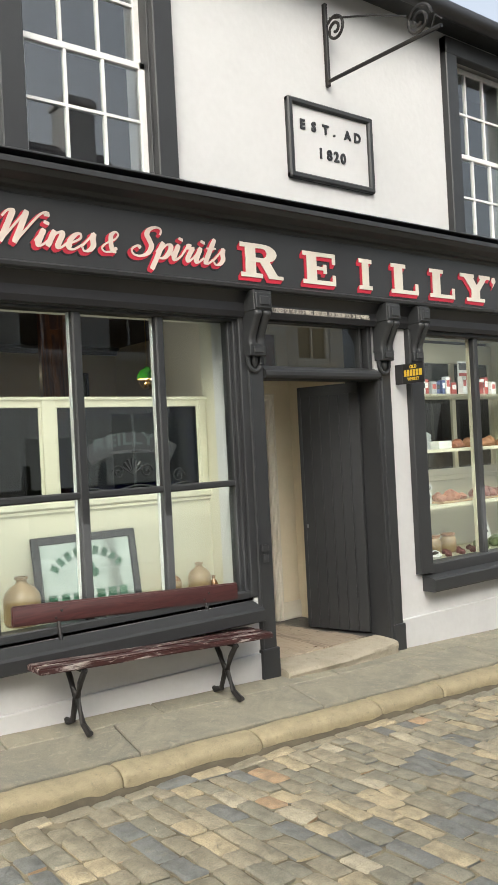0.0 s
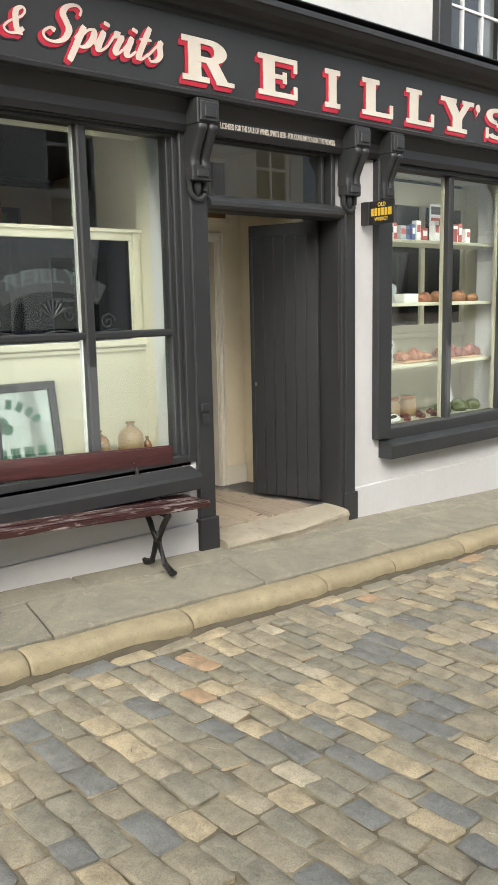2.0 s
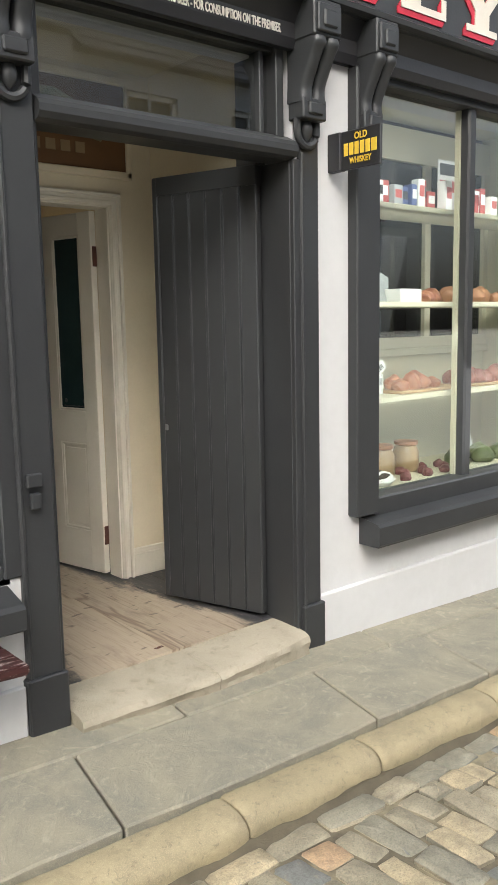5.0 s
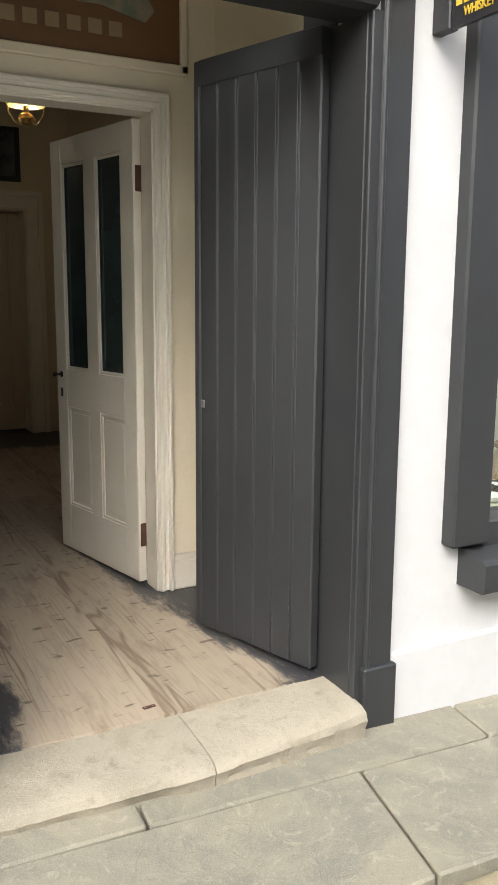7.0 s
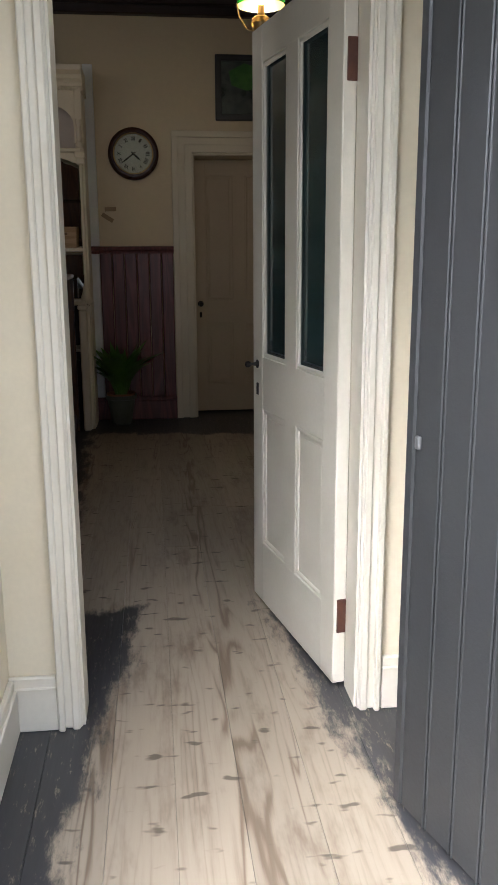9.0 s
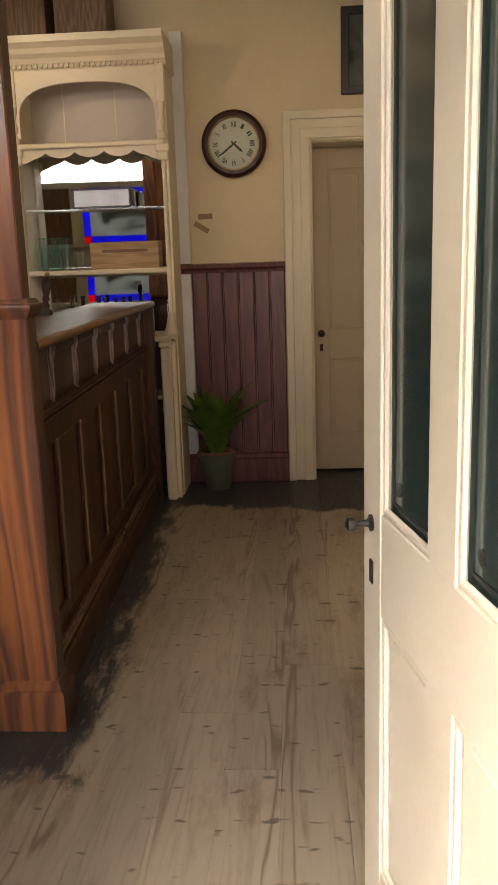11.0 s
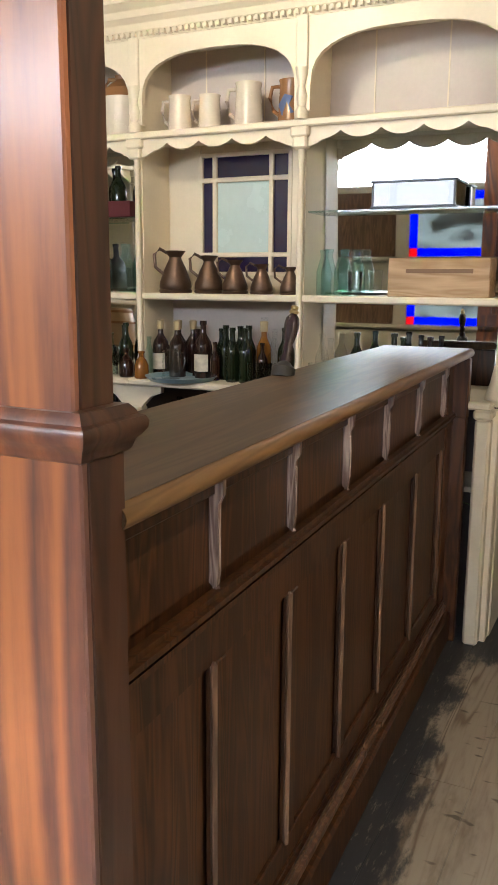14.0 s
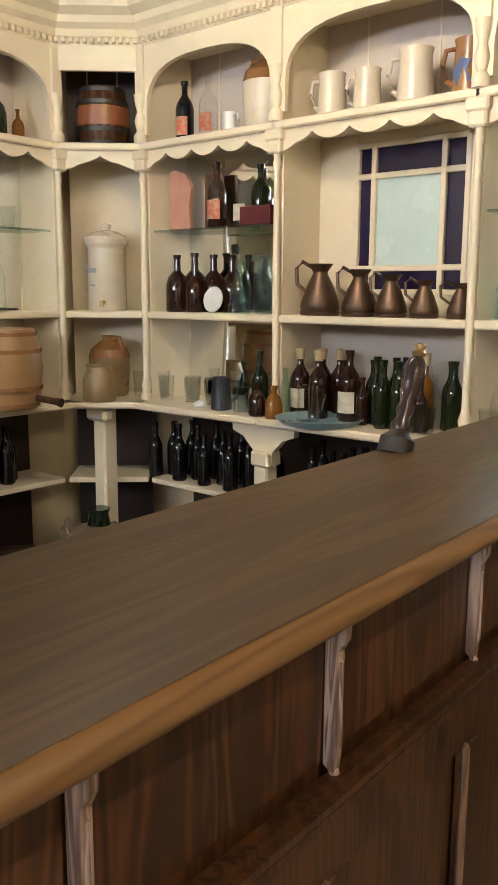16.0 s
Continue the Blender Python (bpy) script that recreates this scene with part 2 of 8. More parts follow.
WORNSEAT = worn_seat_mat()
BARDARK = wood("dark_varnished_bar_wood", (0.092, 0.036, 0.012), (0.027, 0.011, 0.005), 2, 0.38, 16, 0.3, 0.08)
BARDARK.node_tree.nodes["Principled BSDF"].inputs["Specular IOR Level"].default_value = 0.3
BARTOP = wood("polished_bar_top", (0.098, 0.054, 0.022), (0.056, 0.029, 0.012), 1, 0.42, 14, 0.1, 0.03)
# Paler wood on the nose paints in the golden highlight along the edge.
BARNOSE = wood("highlit_bar_nosing", (0.19, 0.100, 0.034), (0.11, 0.055, 0.018), 1, 0.40, 14, 0.1, 0.03)
BARTOP.node_tree.nodes["Principled BSDF"].inputs["Specular IOR Level"].default_value = 0.28
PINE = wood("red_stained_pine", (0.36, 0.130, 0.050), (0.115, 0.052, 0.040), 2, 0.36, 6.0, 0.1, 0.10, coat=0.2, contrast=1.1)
DADO = wood("maroon_stained_boarding", (0.19, 0.055, 0.05), (0.085, 0.026, 0.026), 2, 0.42, 8, 0.25, 0.1, coat=0.1)
BROWNWOOD = wood("brown_wood", (0.20, 0.11, 0.05), (0.09, 0.045, 0.02), 2, 0.45, 14, 0.2)
CRATEWOOD = wood("raw_crate_wood", (0.50, 0.34, 0.19), (0.34, 0.21, 0.10), 0, 0.65, 14, 0.2)
GLASS = pane_glass("window_glass", ior=1.58)
DARKGLASS = pane_glass("dim_screen_glass", (0.16, 0.20, 0.20))
FROST = stained("frosted_white_glass", (0.40, 0.43, 0.42), 0.5)
# Index set above real glass to brighten the sky reflection in these panes.
SHINYOLDGLASS = pane_glass("old_glass_boosted_reflection", (0.85, 0.88, 0.88), 2.0)
BLUEGLASS = stained("blue_glass", (0.02, 0.04, 0.8), 0.6)
REDGLASS = stained("red_glass", (0.75, 0.02, 0.03), 0.6)
SHELFGLASS = pane_glass("glass_shelf", (0.75, 0.88, 0.85))


def floor_boards_mat():
    """Bare scrubbed pine with black paint left along the edges of the room."""
    m, nt, p = start_mat("scrubbed_pine_floor")
    info = nt.nodes.new("ShaderNodeObjectInfo")
    v = coords(nt, (1, 0.07, 1))
    add = nt.nodes.new("ShaderNodeVectorMath")
    add.operation = "ADD"
    nt.links.new(v, add.inputs[0])
    nt.links.new(maths(nt, "MULTIPLY", info.outputs["Random"], 51.0), add.inputs[1])
    w = noise_tex(nt, add.outputs[0], 9.0, 2, 0.5, 0.35)
    lines = maths(nt, "POWER", maths(nt, "ABSOLUTE", maths(nt, "MULTIPLY_ADD", maths(nt, "FRACT", maths(nt, "MULTIPLY", w, 11.0)), 2.0, -1.0)), 1.8)
    fine = noise_tex(nt, add.outputs[0], 120, 3)
    heart = ramp(nt, noise_tex(nt, coords(nt, (2.6, 0.10, 1), True), 3.0, 1, 0.5), 0.50, 0.64)
    f = maths(nt, "MULTIPLY_ADD", lines, maths(nt, "MULTIPLY_ADD", heart, 0.45, 0.18), maths(nt, "MULTIPLY", fine, 0.4))
    c = mix_rgb(nt, ramp(nt, f, 0.2, 0.75), (0.385, 0.32, 0.24), (0.20, 0.148, 0.102))
    wv = coords(nt, (1, 1, 1), True)
    blot = noise_tex(nt, coords(nt, (3.0, 0.8, 1), True), 2.2, 5, 0.7)
    c = mix_rgb(nt, ramp(nt, blot, 0.5, 0.75), c, (0.20, 0.15, 0.105))
    knots = noise_tex(nt, coords(nt, (4.5, 10.0, 1), True), 2.3, 2, 0.5)
    c = mix_rgb(nt, maths(nt, "MULTIPLY", ramp(nt, knots, 0.63, 0.72), 0.8), c, (0.07, 0.05, 0.035))
    c = mix_rgb(nt, 1.0, c, mix_rgb(nt, maths(nt, "MULTIPLY_ADD", info.outputs["Random"], 0.3, 0.85), (0, 0, 0), (1, 1, 1)), "MULTIPLY")
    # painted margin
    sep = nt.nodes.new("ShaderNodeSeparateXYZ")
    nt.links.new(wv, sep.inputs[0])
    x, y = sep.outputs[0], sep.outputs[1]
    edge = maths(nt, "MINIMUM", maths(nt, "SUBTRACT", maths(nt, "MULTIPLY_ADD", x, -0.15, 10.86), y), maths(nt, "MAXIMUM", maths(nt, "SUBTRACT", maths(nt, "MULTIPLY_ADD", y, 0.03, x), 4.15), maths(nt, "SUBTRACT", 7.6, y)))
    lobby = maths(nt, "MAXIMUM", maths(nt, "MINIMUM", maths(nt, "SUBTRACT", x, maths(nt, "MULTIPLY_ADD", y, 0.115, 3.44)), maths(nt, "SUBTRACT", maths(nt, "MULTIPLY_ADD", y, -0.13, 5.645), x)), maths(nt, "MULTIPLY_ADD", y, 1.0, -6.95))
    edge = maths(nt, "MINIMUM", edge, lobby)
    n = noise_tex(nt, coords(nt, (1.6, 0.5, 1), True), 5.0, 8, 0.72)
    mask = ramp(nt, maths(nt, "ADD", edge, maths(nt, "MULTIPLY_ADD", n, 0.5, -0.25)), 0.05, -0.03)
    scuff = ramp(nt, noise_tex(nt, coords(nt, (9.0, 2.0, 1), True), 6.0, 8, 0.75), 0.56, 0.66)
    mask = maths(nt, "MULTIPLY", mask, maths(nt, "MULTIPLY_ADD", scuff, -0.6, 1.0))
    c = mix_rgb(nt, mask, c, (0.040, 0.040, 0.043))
    nt.links.new(c, p.inputs["Base Color"])
    nt.links.new(maths(nt, "MULTIPLY_ADD", fine, 0.25, 0.30), p.inputs["Roughness"])
    set_bump(nt, p, f, 0.25, 0.003)
    return m


BOARDS = floor_boards_mat()


def sett_mat():
    """Setts of several stones, picked at random stone by stone."""
    m, nt, p = start_mat("street_setts")
    info, geo = nt.nodes.new("ShaderNodeObjectInfo"), nt.nodes.new("ShaderNodeNewGeometry")
    r = maths(nt, "FRACT", maths(nt, "ADD", info.outputs["Random"], geo.outputs["Random Per Island"]))
    cr = nt.nodes.new("ShaderNodeValToRGB")
    cr.color_ramp.interpolation = "CONSTANT"
    stops = ((0.0, (0.345, 0.305, 0.215)), (0.28, (0.40, 0.35, 0.245)), (0.46, (0.215, 0.22, 0.205)), (0.60, (0.30, 0.28, 0.21)), (0.80, (0.53, 0.44, 0.28)), (0.90, (0.52, 0.46, 0.33)), (0.975, (0.50, 0.34, 0.20)))
    while len(cr.color_ramp.elements) < len(stops):
        cr.color_ramp.elements.new(0.5)
    for e, (pos, c) in zip(cr.color_ramp.elements, stops):
        e.position, e.color = pos, (*c, 1)
    nt.links.new(r, cr.inputs[0])
    v = coords(nt, (1, 1, 1), True)
    n1, n2, n3 = noise_tex(nt, v, 11, 6, 0.65, 0.2), noise_tex(nt, v, 150, 4, 0.7), noise_tex(nt, v, 34, 4, 0.6, 0.0)
    c = mix_rgb(nt, ramp(nt, n1, 0.36, 0.70), cr.outputs[0], mix_rgb(nt, 0.45, cr.outputs[0], (0.085, 0.08, 0.065)))
    c = mix_rgb(nt, maths(nt, "MULTIPLY", ramp(nt, n3, 0.55, 0.72), 0.35), c, (0.36, 0.32, 0.23))
    c = mix_rgb(nt, maths(nt, "MULTIPLY", ramp(nt, n2, 0.4, 0.75), 0.6), c, (0.10, 0.095, 0.08))
    nt.links.new(c, p.inputs["Base Color"])
    nt.links.new(maths(nt, "MULTIPLY_ADD", n1, 0.4, 0.38), p.inputs["Roughness"])
    set_bump(nt, p, maths(nt, "MULTIPLY_ADD", n2, 0.3, maths(nt, "MULTIPLY_ADD", n3, 0.6, n1)), 0.8, 0.012)
    return m


SETT = sett_mat()
LEAF = paint("leaf_green", (0.13, 0.25, 0.035), (0.06, 0.14, 0.02), 0.4, 6, 40, 0.1, vary=0.4)


# ---- building helpers ----
CLEAR = ("window_glass", "old_glass_boosted_reflection", "dim_screen_glass", "glass_shelf", "clear_bottle_glass", "aqua_bottle_glass", "etched_dark_glass")

def link_mesh(name, bm, material, smooth=False):
    me = bpy.data.meshes.new(name)
    bmesh.ops.recalc_face_normals(bm, faces=bm.faces)
    bm.to_mesh(me)
    bm.free()
    me.materials.append(material)
    if smooth:
        me.polygons.foreach_set("use_smooth", [True] * len(me.polygons))
        me.set_sharp_from_angle(angle=radians(35))
    return me


def part(name, bm, material, parent, label="", smooth=False):
    ob = new(name, link_mesh(name, bm, material, smooth))
    ob.parent = parent
    if material.name in CLEAR:
        ob.visible_shadow = False
    if label:
        tagged(ob, label)
    return ob


def thing(name, label, category, at=None, group="", kind=""):
    ob = new(name)
    ob.empty_display_size = 0.1
    if at is not None:
        ob.matrix_basis = at
    return tagged(ob, label, category, group, kind)


def solid(name, bm, material, label, category, group="", kind="", at=None, smooth=False):
    ob = new(name, link_mesh(name, bm, material, smooth))
    if at is not None:
        ob.matrix_basis = at
    return tagged(ob, label, category, group, kind)


def boxes(*rs, bevel=0.0, seg=1):
    """A mesh of boxes, each (x0, x1, y0, y1, z0, z1)."""
    bm = bmesh.new()
    for x0, x1, y0, y1, z0, z1 in rs:
        vs = [bm.verts.new(c) for c in ((x0, y0, z0), (x1, y0, z0), (x1, y1, z0), (x0, y1, z0), (x0, y0, z1), (x1, y0, z1), (x1, y1, z1), (x0, y1, z1))]
        for f in ((0, 3, 2, 1), (4, 5, 6, 7), (0, 1, 5, 4), (1, 2, 6, 5), (2, 3, 7, 6), (3, 0, 4, 7)):
            bm.faces.new([vs[i] for i in f])
    if bevel:
        bmesh.ops.bevel(bm, geom=bm.edges[:], offset=bevel, segments=seg, affect="EDGES")
    return bm


def turned(profile, seg=16, bm=None, at=(0, 0, 0), caps=True):
    """A turned body from (radius, height) pairs."""
    bm = bm or bmesh.new()
    rings = []
    for r, z in profile:
        rings.append([bm.verts.new((at[0] + r * math.cos(2 * math.pi * i / seg), at[1] + r * math.sin(2 * math.pi * i / seg), at[2] + z)) for i in range(seg)])
    for a, b in zip(rings, rings[1:]):
        for i in range(seg):
            bm.faces.new((a[i], a[(i + 1) % seg], b[(i + 1) % seg], b[i]))
    if caps:
        bm.faces.new(rings[0][::-1])
        bm.faces.new(rings[-1])
    return bm


def prism(outline, depth, axis="y", at=0.0, bm=None):
    """A flat outline (u, w) pulled to a depth: axis y lays u on x, axis x lays u on y, axis z keeps (x, y)."""
    bm = bm or bmesh.new()

    def place(u, w, d):
        return {"y": (u, at + d, w), "x": (at + d, u, w), "z": (u, w, at + d)}[axis]
    front = [bm.verts.new(place(u, w, 0)) for u, w in outline]
    back = [bm.verts.new(place(u, w, depth)) for u, w in outline]
    bm.faces.new(front)
    bm.faces.new(back[::-1])
    n = len(outline)
    for i in range(n):
        bm.faces.new((front[i], back[i], back[(i + 1) % n], front[(i + 1) % n]))
    return bm


def tube(points, radius, seg=8, bm=None):
    """A round bar along a line of points."""
    bm = bm or bmesh.new()
    pts = [Vector(p) for p in points]
    rings = []
    for i, p in enumerate(pts):
        d = (pts[min(i + 1, len(pts) - 1)] - pts[max(i - 1, 0)]).normalized()
        side = d.cross(Vector((0, 0, 1)) if abs(d.z) < 0.9 else Vector((1, 0, 0))).normalized()
        up = side.cross(d)
        r = radius[i] if isinstance(radius, (list, tuple)) else radius
        rings.append([bm.verts.new(p + r * (math.cos(2 * math.pi * k / seg) * side + math.sin(2 * math.pi * k / seg) * up)) for k in range(seg)])
    for a, b in zip(rings, rings[1:]):
        for k in range(seg):
            bm.faces.new((a[k], a[(k + 1) % seg], b[(k + 1) % seg], b[k]))
    bm.faces.new(rings[0][::-1])
    bm.faces.new(rings[-1])
    return bm


def wall_mesh(x0, x1, z0, z1, y0, y1, holes):
    """A wall along x with openings (x0, x1, z0, z1) through it."""
    xs = sorted({x0, x1, *[h[0] for h in holes], *[h[1] for h in holes]})
    zs = sorted({z0, z1, *[h[2] for h in holes], *[h[3] for h in holes]})

    def full(i, k):
        if not (0 <= i < len(xs) - 1 and 0 <= k < len(zs) - 1):
            return False
        cx, cz = (xs[i] + xs[i + 1]) / 2, (zs[k] + zs[k + 1]) / 2
        return not any(a < cx < b and c < cz < d for a, b, c, d in holes)
    bm = bmesh.new()

    def quad(*c):
        bm.faces.new([bm.verts.new(v) for v in c])
    for i in range(len(xs) - 1):
        for k in range(len(zs) - 1):
            if not full(i, k):
                continue
            a, b, c, d = xs[i], xs[i + 1], zs[k], zs[k + 1]
            quad((a, y0, c), (b, y0, c), (b, y0, d), (a, y0, d))
            quad((a, y1, c), (a, y1, d), (b, y1, d), (b, y1, c))
            if not full(i - 1, k):
                quad((a, y0, c), (a, y0, d), (a, y1, d), (a, y1, c))
            if not full(i + 1, k):
                quad((b, y0, c), (b, y1, c), (b, y1, d), (b, y0, d))
            if not full(i, k - 1):
                quad((a, y0, c), (a, y1, c), (b, y1, c), (b, y0, c))
            if not full(i, k + 1):
                quad((a, y0, d), (b, y0, d), (b, y1, d), (a, y1, d))
    bmesh.ops.remove_doubles(bm, verts=bm.verts[:], dist=1e-5)
    return bm


def lettering(body, size, depth, shear=0.0, bold=0.0, width=None):
    """Letters as a mesh in the x-z plane, facing -y, the left end of the base line at the origin."""
    cu = bpy.data.curves.new("lettering", "FONT")
    cu.body, cu.size, cu.extrude, cu.shear, cu.offset = body, size, depth / 2, shear, bold
    cu.resolution_u = 3
    tmp = bpy.data.objects.new("lettering", cu)
    scene.collection.objects.link(tmp)
    dg = bpy.context.evaluated_depsgraph_get()
    me = bpy.data.meshes.new_from_object(tmp.evaluated_get(dg))
    bm = bmesh.new()
    bm.from_mesh(me)
    bpy.data.objects.remove(tmp)
    bpy.data.curves.remove(cu)
    bpy.data.meshes.remove(me)
    xs = [v.co.x for v in bm.verts]
    k = width / (max(xs) - min(xs)) if width else 1.0
    x_min = min(xs)
    for v in bm.verts:
        v.co = Vector(((v.co.x - x_min) * k, -v.co.z, v.co.y))
    return bm


def shift(bm, dx=0.0, dy=0.0, dz=0.0):
    for v in bm.verts:
        v.co += Vector((dx, dy, dz))
    return bm


# ---- ground and street ----
def wall_foot(x):
    """Height of the pavement where it meets the shop front; the street falls along x."""
    return 0.10 - 0.042 * max(-12.0, min(20.0, x))


def pave_z(x, y):
    return wall_foot(x) - 0.07 * (4.93 - y) / 0.88


def road_z(x, y):
    return wall_foot(x) - 0.165 + 0.016 * (4.05 - max(0.4, y)) - 0.016 * max(0.0, 0.4 - y)


def ground_sheet():
    bm = bmesh.new()
    xs = [-400, -60, -12] + [-11 + 1.0 * i for i in range(31)] + [60, 400]
    ys = [-400, -60, -8, -5, -2, 0.4, 1.5, 2.5, 3.5, 4.0, 4.1, 4.95, 4.96, 14, 60, 400]
    grid = []
    for y in ys:
        row = []
        for x in xs:
            if y <= 4.0:
                z = road_z(x, y) - 0.013
            elif y < 4.955:
                z = pave_z(x, y) - 0.1
            else:
                z = -0.75
            row.append(bm.verts.new((x, y, z)))
        grid.append(row)
    for a, b in zip(grid, grid[1:]):
        for i in range(len(xs) - 1):
            bm.faces.new((a[i], a[i + 1], b[i + 1], b[i]))
    return bm


solid("ground", ground_sheet(), GRIT, "gritty brown dirt between the street setts", "ground", kind="structure")

# ---- shell of the building ----
wall_front = solid("wall_front", wall_mesh(-3.0, 14.0, -0.7, 5.5, 4.93, 5.30, [
    (1.14, 3.69, 0.55, 2.66), (3.88, 5.125, -0.7, 2.66), (5.64, 7.42, 0.50, 2.62), (8.04, 8.96, -0.7, 2.15), (2.06, 3.05, 3.55, 5.25), (6.31, 7.34, 3.55, 5.25)]),
    WHITE, "white limewashed street wall of the old shop", "wall", kind="structure")
part("plinth_band", boxes((1.0, 3.72, 4.905, 4.94, -0.6, 0.135), bevel=0.006), WHITE, wall_front, "white painted plinth")
part("plinth_band", boxes((5.27, 7.92, 4.905, 4.94, -0.6, 0.12), bevel=0.006), WHITE, wall_front, "white painted plinth")

solid("wall_lobby_left", boxes((3.80, 3.905, 5.30, 6.28, 0, 2.8)), CREAM, "cream painted lobby wall", "wall", kind="structure")
solid("wall_lobby_right", boxes((5.2, 5.3, 5.30, 6.16, 0, 2.8)), CREAM, "cream painted lobby wall", "wall", kind="structure")
solid("wall_lobby_inner", wall_mesh(3.80, 6.0, 0, 3.2, 6.16, 6.28, [(4.10, 4.915, 0, 2.095)]), CREAM, "cream painted wall round the inner door", "wall", kind="structure")
solid("wall_back", wall_mesh(0.7, 6.0, 0, 3.2, 10.84, 10.95, [(4.69, 5.46, 0, 2.105)]), WALLCREAM, "aged cream back wall of the bar", "wall", kind="structure")
solid("wall_left", boxes((0.70, 0.80, 5.30, 10.84, 0, 3.2)), WALLCREAM, "aged cream side wall of the bar", "wall", kind="structure")
solid("wall_right", boxes((5.9, 6.0, 6.28, 10.84, 0, 3.2)), WALLCREAM, "aged cream side wall of the bar", "wall", kind="structure")
solid("wall_snug", boxes((0.8, 1.12, 5.30, 5.36, 0, 3.2)), WALLCREAM, "aged cream wall beside the shop window", "wall", kind="structure")
solid("ceiling", boxes((0.7, 6.0, 5.30, 10.95, 3.2, 3.3)), CEILINGSHADE, "dark brown painted ceiling", "ceiling", kind="structure")
solid("ceiling_lobby", boxes((3.905, 5.2, 5.30, 6.16, 2.8, 2.86)), CREAM, "cream lobby ceiling", "ceiling", kind="structure")
part("ceiling_trim", boxes((0.8, 5.9, 10.76, 10.84, 3.1, 3.2), (0.8, 5.9, 10.70, 10.84, 3.16, 3.2), bevel=0.008), CEILINGSHADE, bpy.data.objects["ceiling"], "dark cornice")
solid("wall_behind_back_door", boxes((4.5, 5.7, 11.35, 11.45, -0.02, 3.0), (4.5, 4.6, 10.95, 11.35, -0.02, 3.0), (5.6, 5.7, 10.95, 11.35, -0.02, 3.0)), WALLCREAM, "plain wall behind the back door", "wall", kind="structure")
# Dark brown boxes paint the dimness behind the sash windows.
solid("upper_floor_room", boxes((-3, 14, 5.9, 6.0, 3.3, 5.5), (-3, 14, 5.3, 6.0, 3.3, 3.36)), CEILINGSHADE, "dark-coloured backing standing in for the dim upstairs room", "wall", kind="structure")
# Unseen slab in place of the roof, blocking sky from the rooms.
solid("roof_slab", boxes((-3.0, 14, 4.93, 12, 5.5, 5.7)), CEILINGSHADE, "unseen slab keeping the sky out from above", "roof", kind="structure")
# Dark colour here stands in for the unlit depth of the grocery.
solid("grocery_back_wall", boxes((5.3, 9.2, 6.3, 6.4, -0.7, 3.3), (9.1, 9.2, 5.3, 6.3, -0.7, 3.3), (5.3, 9.2, 5.3, 6.3, -0.72, -0.62)), CEILINGSHADE, "dark-coloured wall standing in for the dim grocery interior", "wall", kind="structure")

# eaves gutter
eaves = thing("eaves_gutter", "black cast-iron gutter under the eaves", "gutter")
part("gutter", tube([(-3, 4.66, 5.44), (14, 4.66, 5.44)], 0.075, 12), BLACK, eaves, smooth=True)
part("soffit", boxes((-3, 14, 4.72, 4.93, 5.42, 5.5)), GREY, eaves, "grey painted soffit")


# ---- shop front joinery ----
def mould_run(x0, x1, profile):
    """A moulding along x from an outline of (y, z)."""
    bm = bmesh.new()
    a = [bm.verts.new((x0, y, z)) for y, z in profile]
    b = [bm.verts.new((x1, y, z)) for y, z in profile]
    bm.faces.new(a)
    bm.faces.new(b[::-1])
    for i in range(len(profile)):
        j = (i + 1) % len(profile)
        bm.faces.new((a[i], b[i], b[j], a[j]))
    return bm


fascia = thing("shop_fascia", "long charcoal shop fascia with cream and red lettering", "shop sign")
part("board", boxes((-2.5, 12.5, 4.80, 4.93, 2.83, 3.27), bevel=0.004), GREY, fascia)
part("cornice", mould_run(-2.6, 12.6, [(4.93, 3.25), (4.795, 3.25), (4.785, 3.275), (4.75, 3.285), (4.735, 3.31), (4.66, 3.335), (4.635, 3.365), (4.62, 3.37), (4.62, 3.405), (4.93, 3.445)]), GREY, fascia, "moulded cornice")
part("bottom_bead", mould_run(-2.5, 12.5, [(4.93, 2.80), (4.80, 2.80), (4.775, 2.81), (4.77, 2.83), (4.79, 2.845), (4.93, 2.845)]), GREY, fascia)
part("architrave", mould_run(-2.5, 12.5, [(4.93, 2.62), (4.895, 2.62), (4.88, 2.66), (4.88, 2.72), (4.855, 2.76), (4.83, 2.80), (4.93, 2.80)]), BLACK, fascia, "black board under the fascia")
part("lead_flashing", boxes((-2.6, 12.6, 4.63, 4.93, 3.446, 3.455), bevel=0.002), GREY, fascia, "grey lead on the cornice")


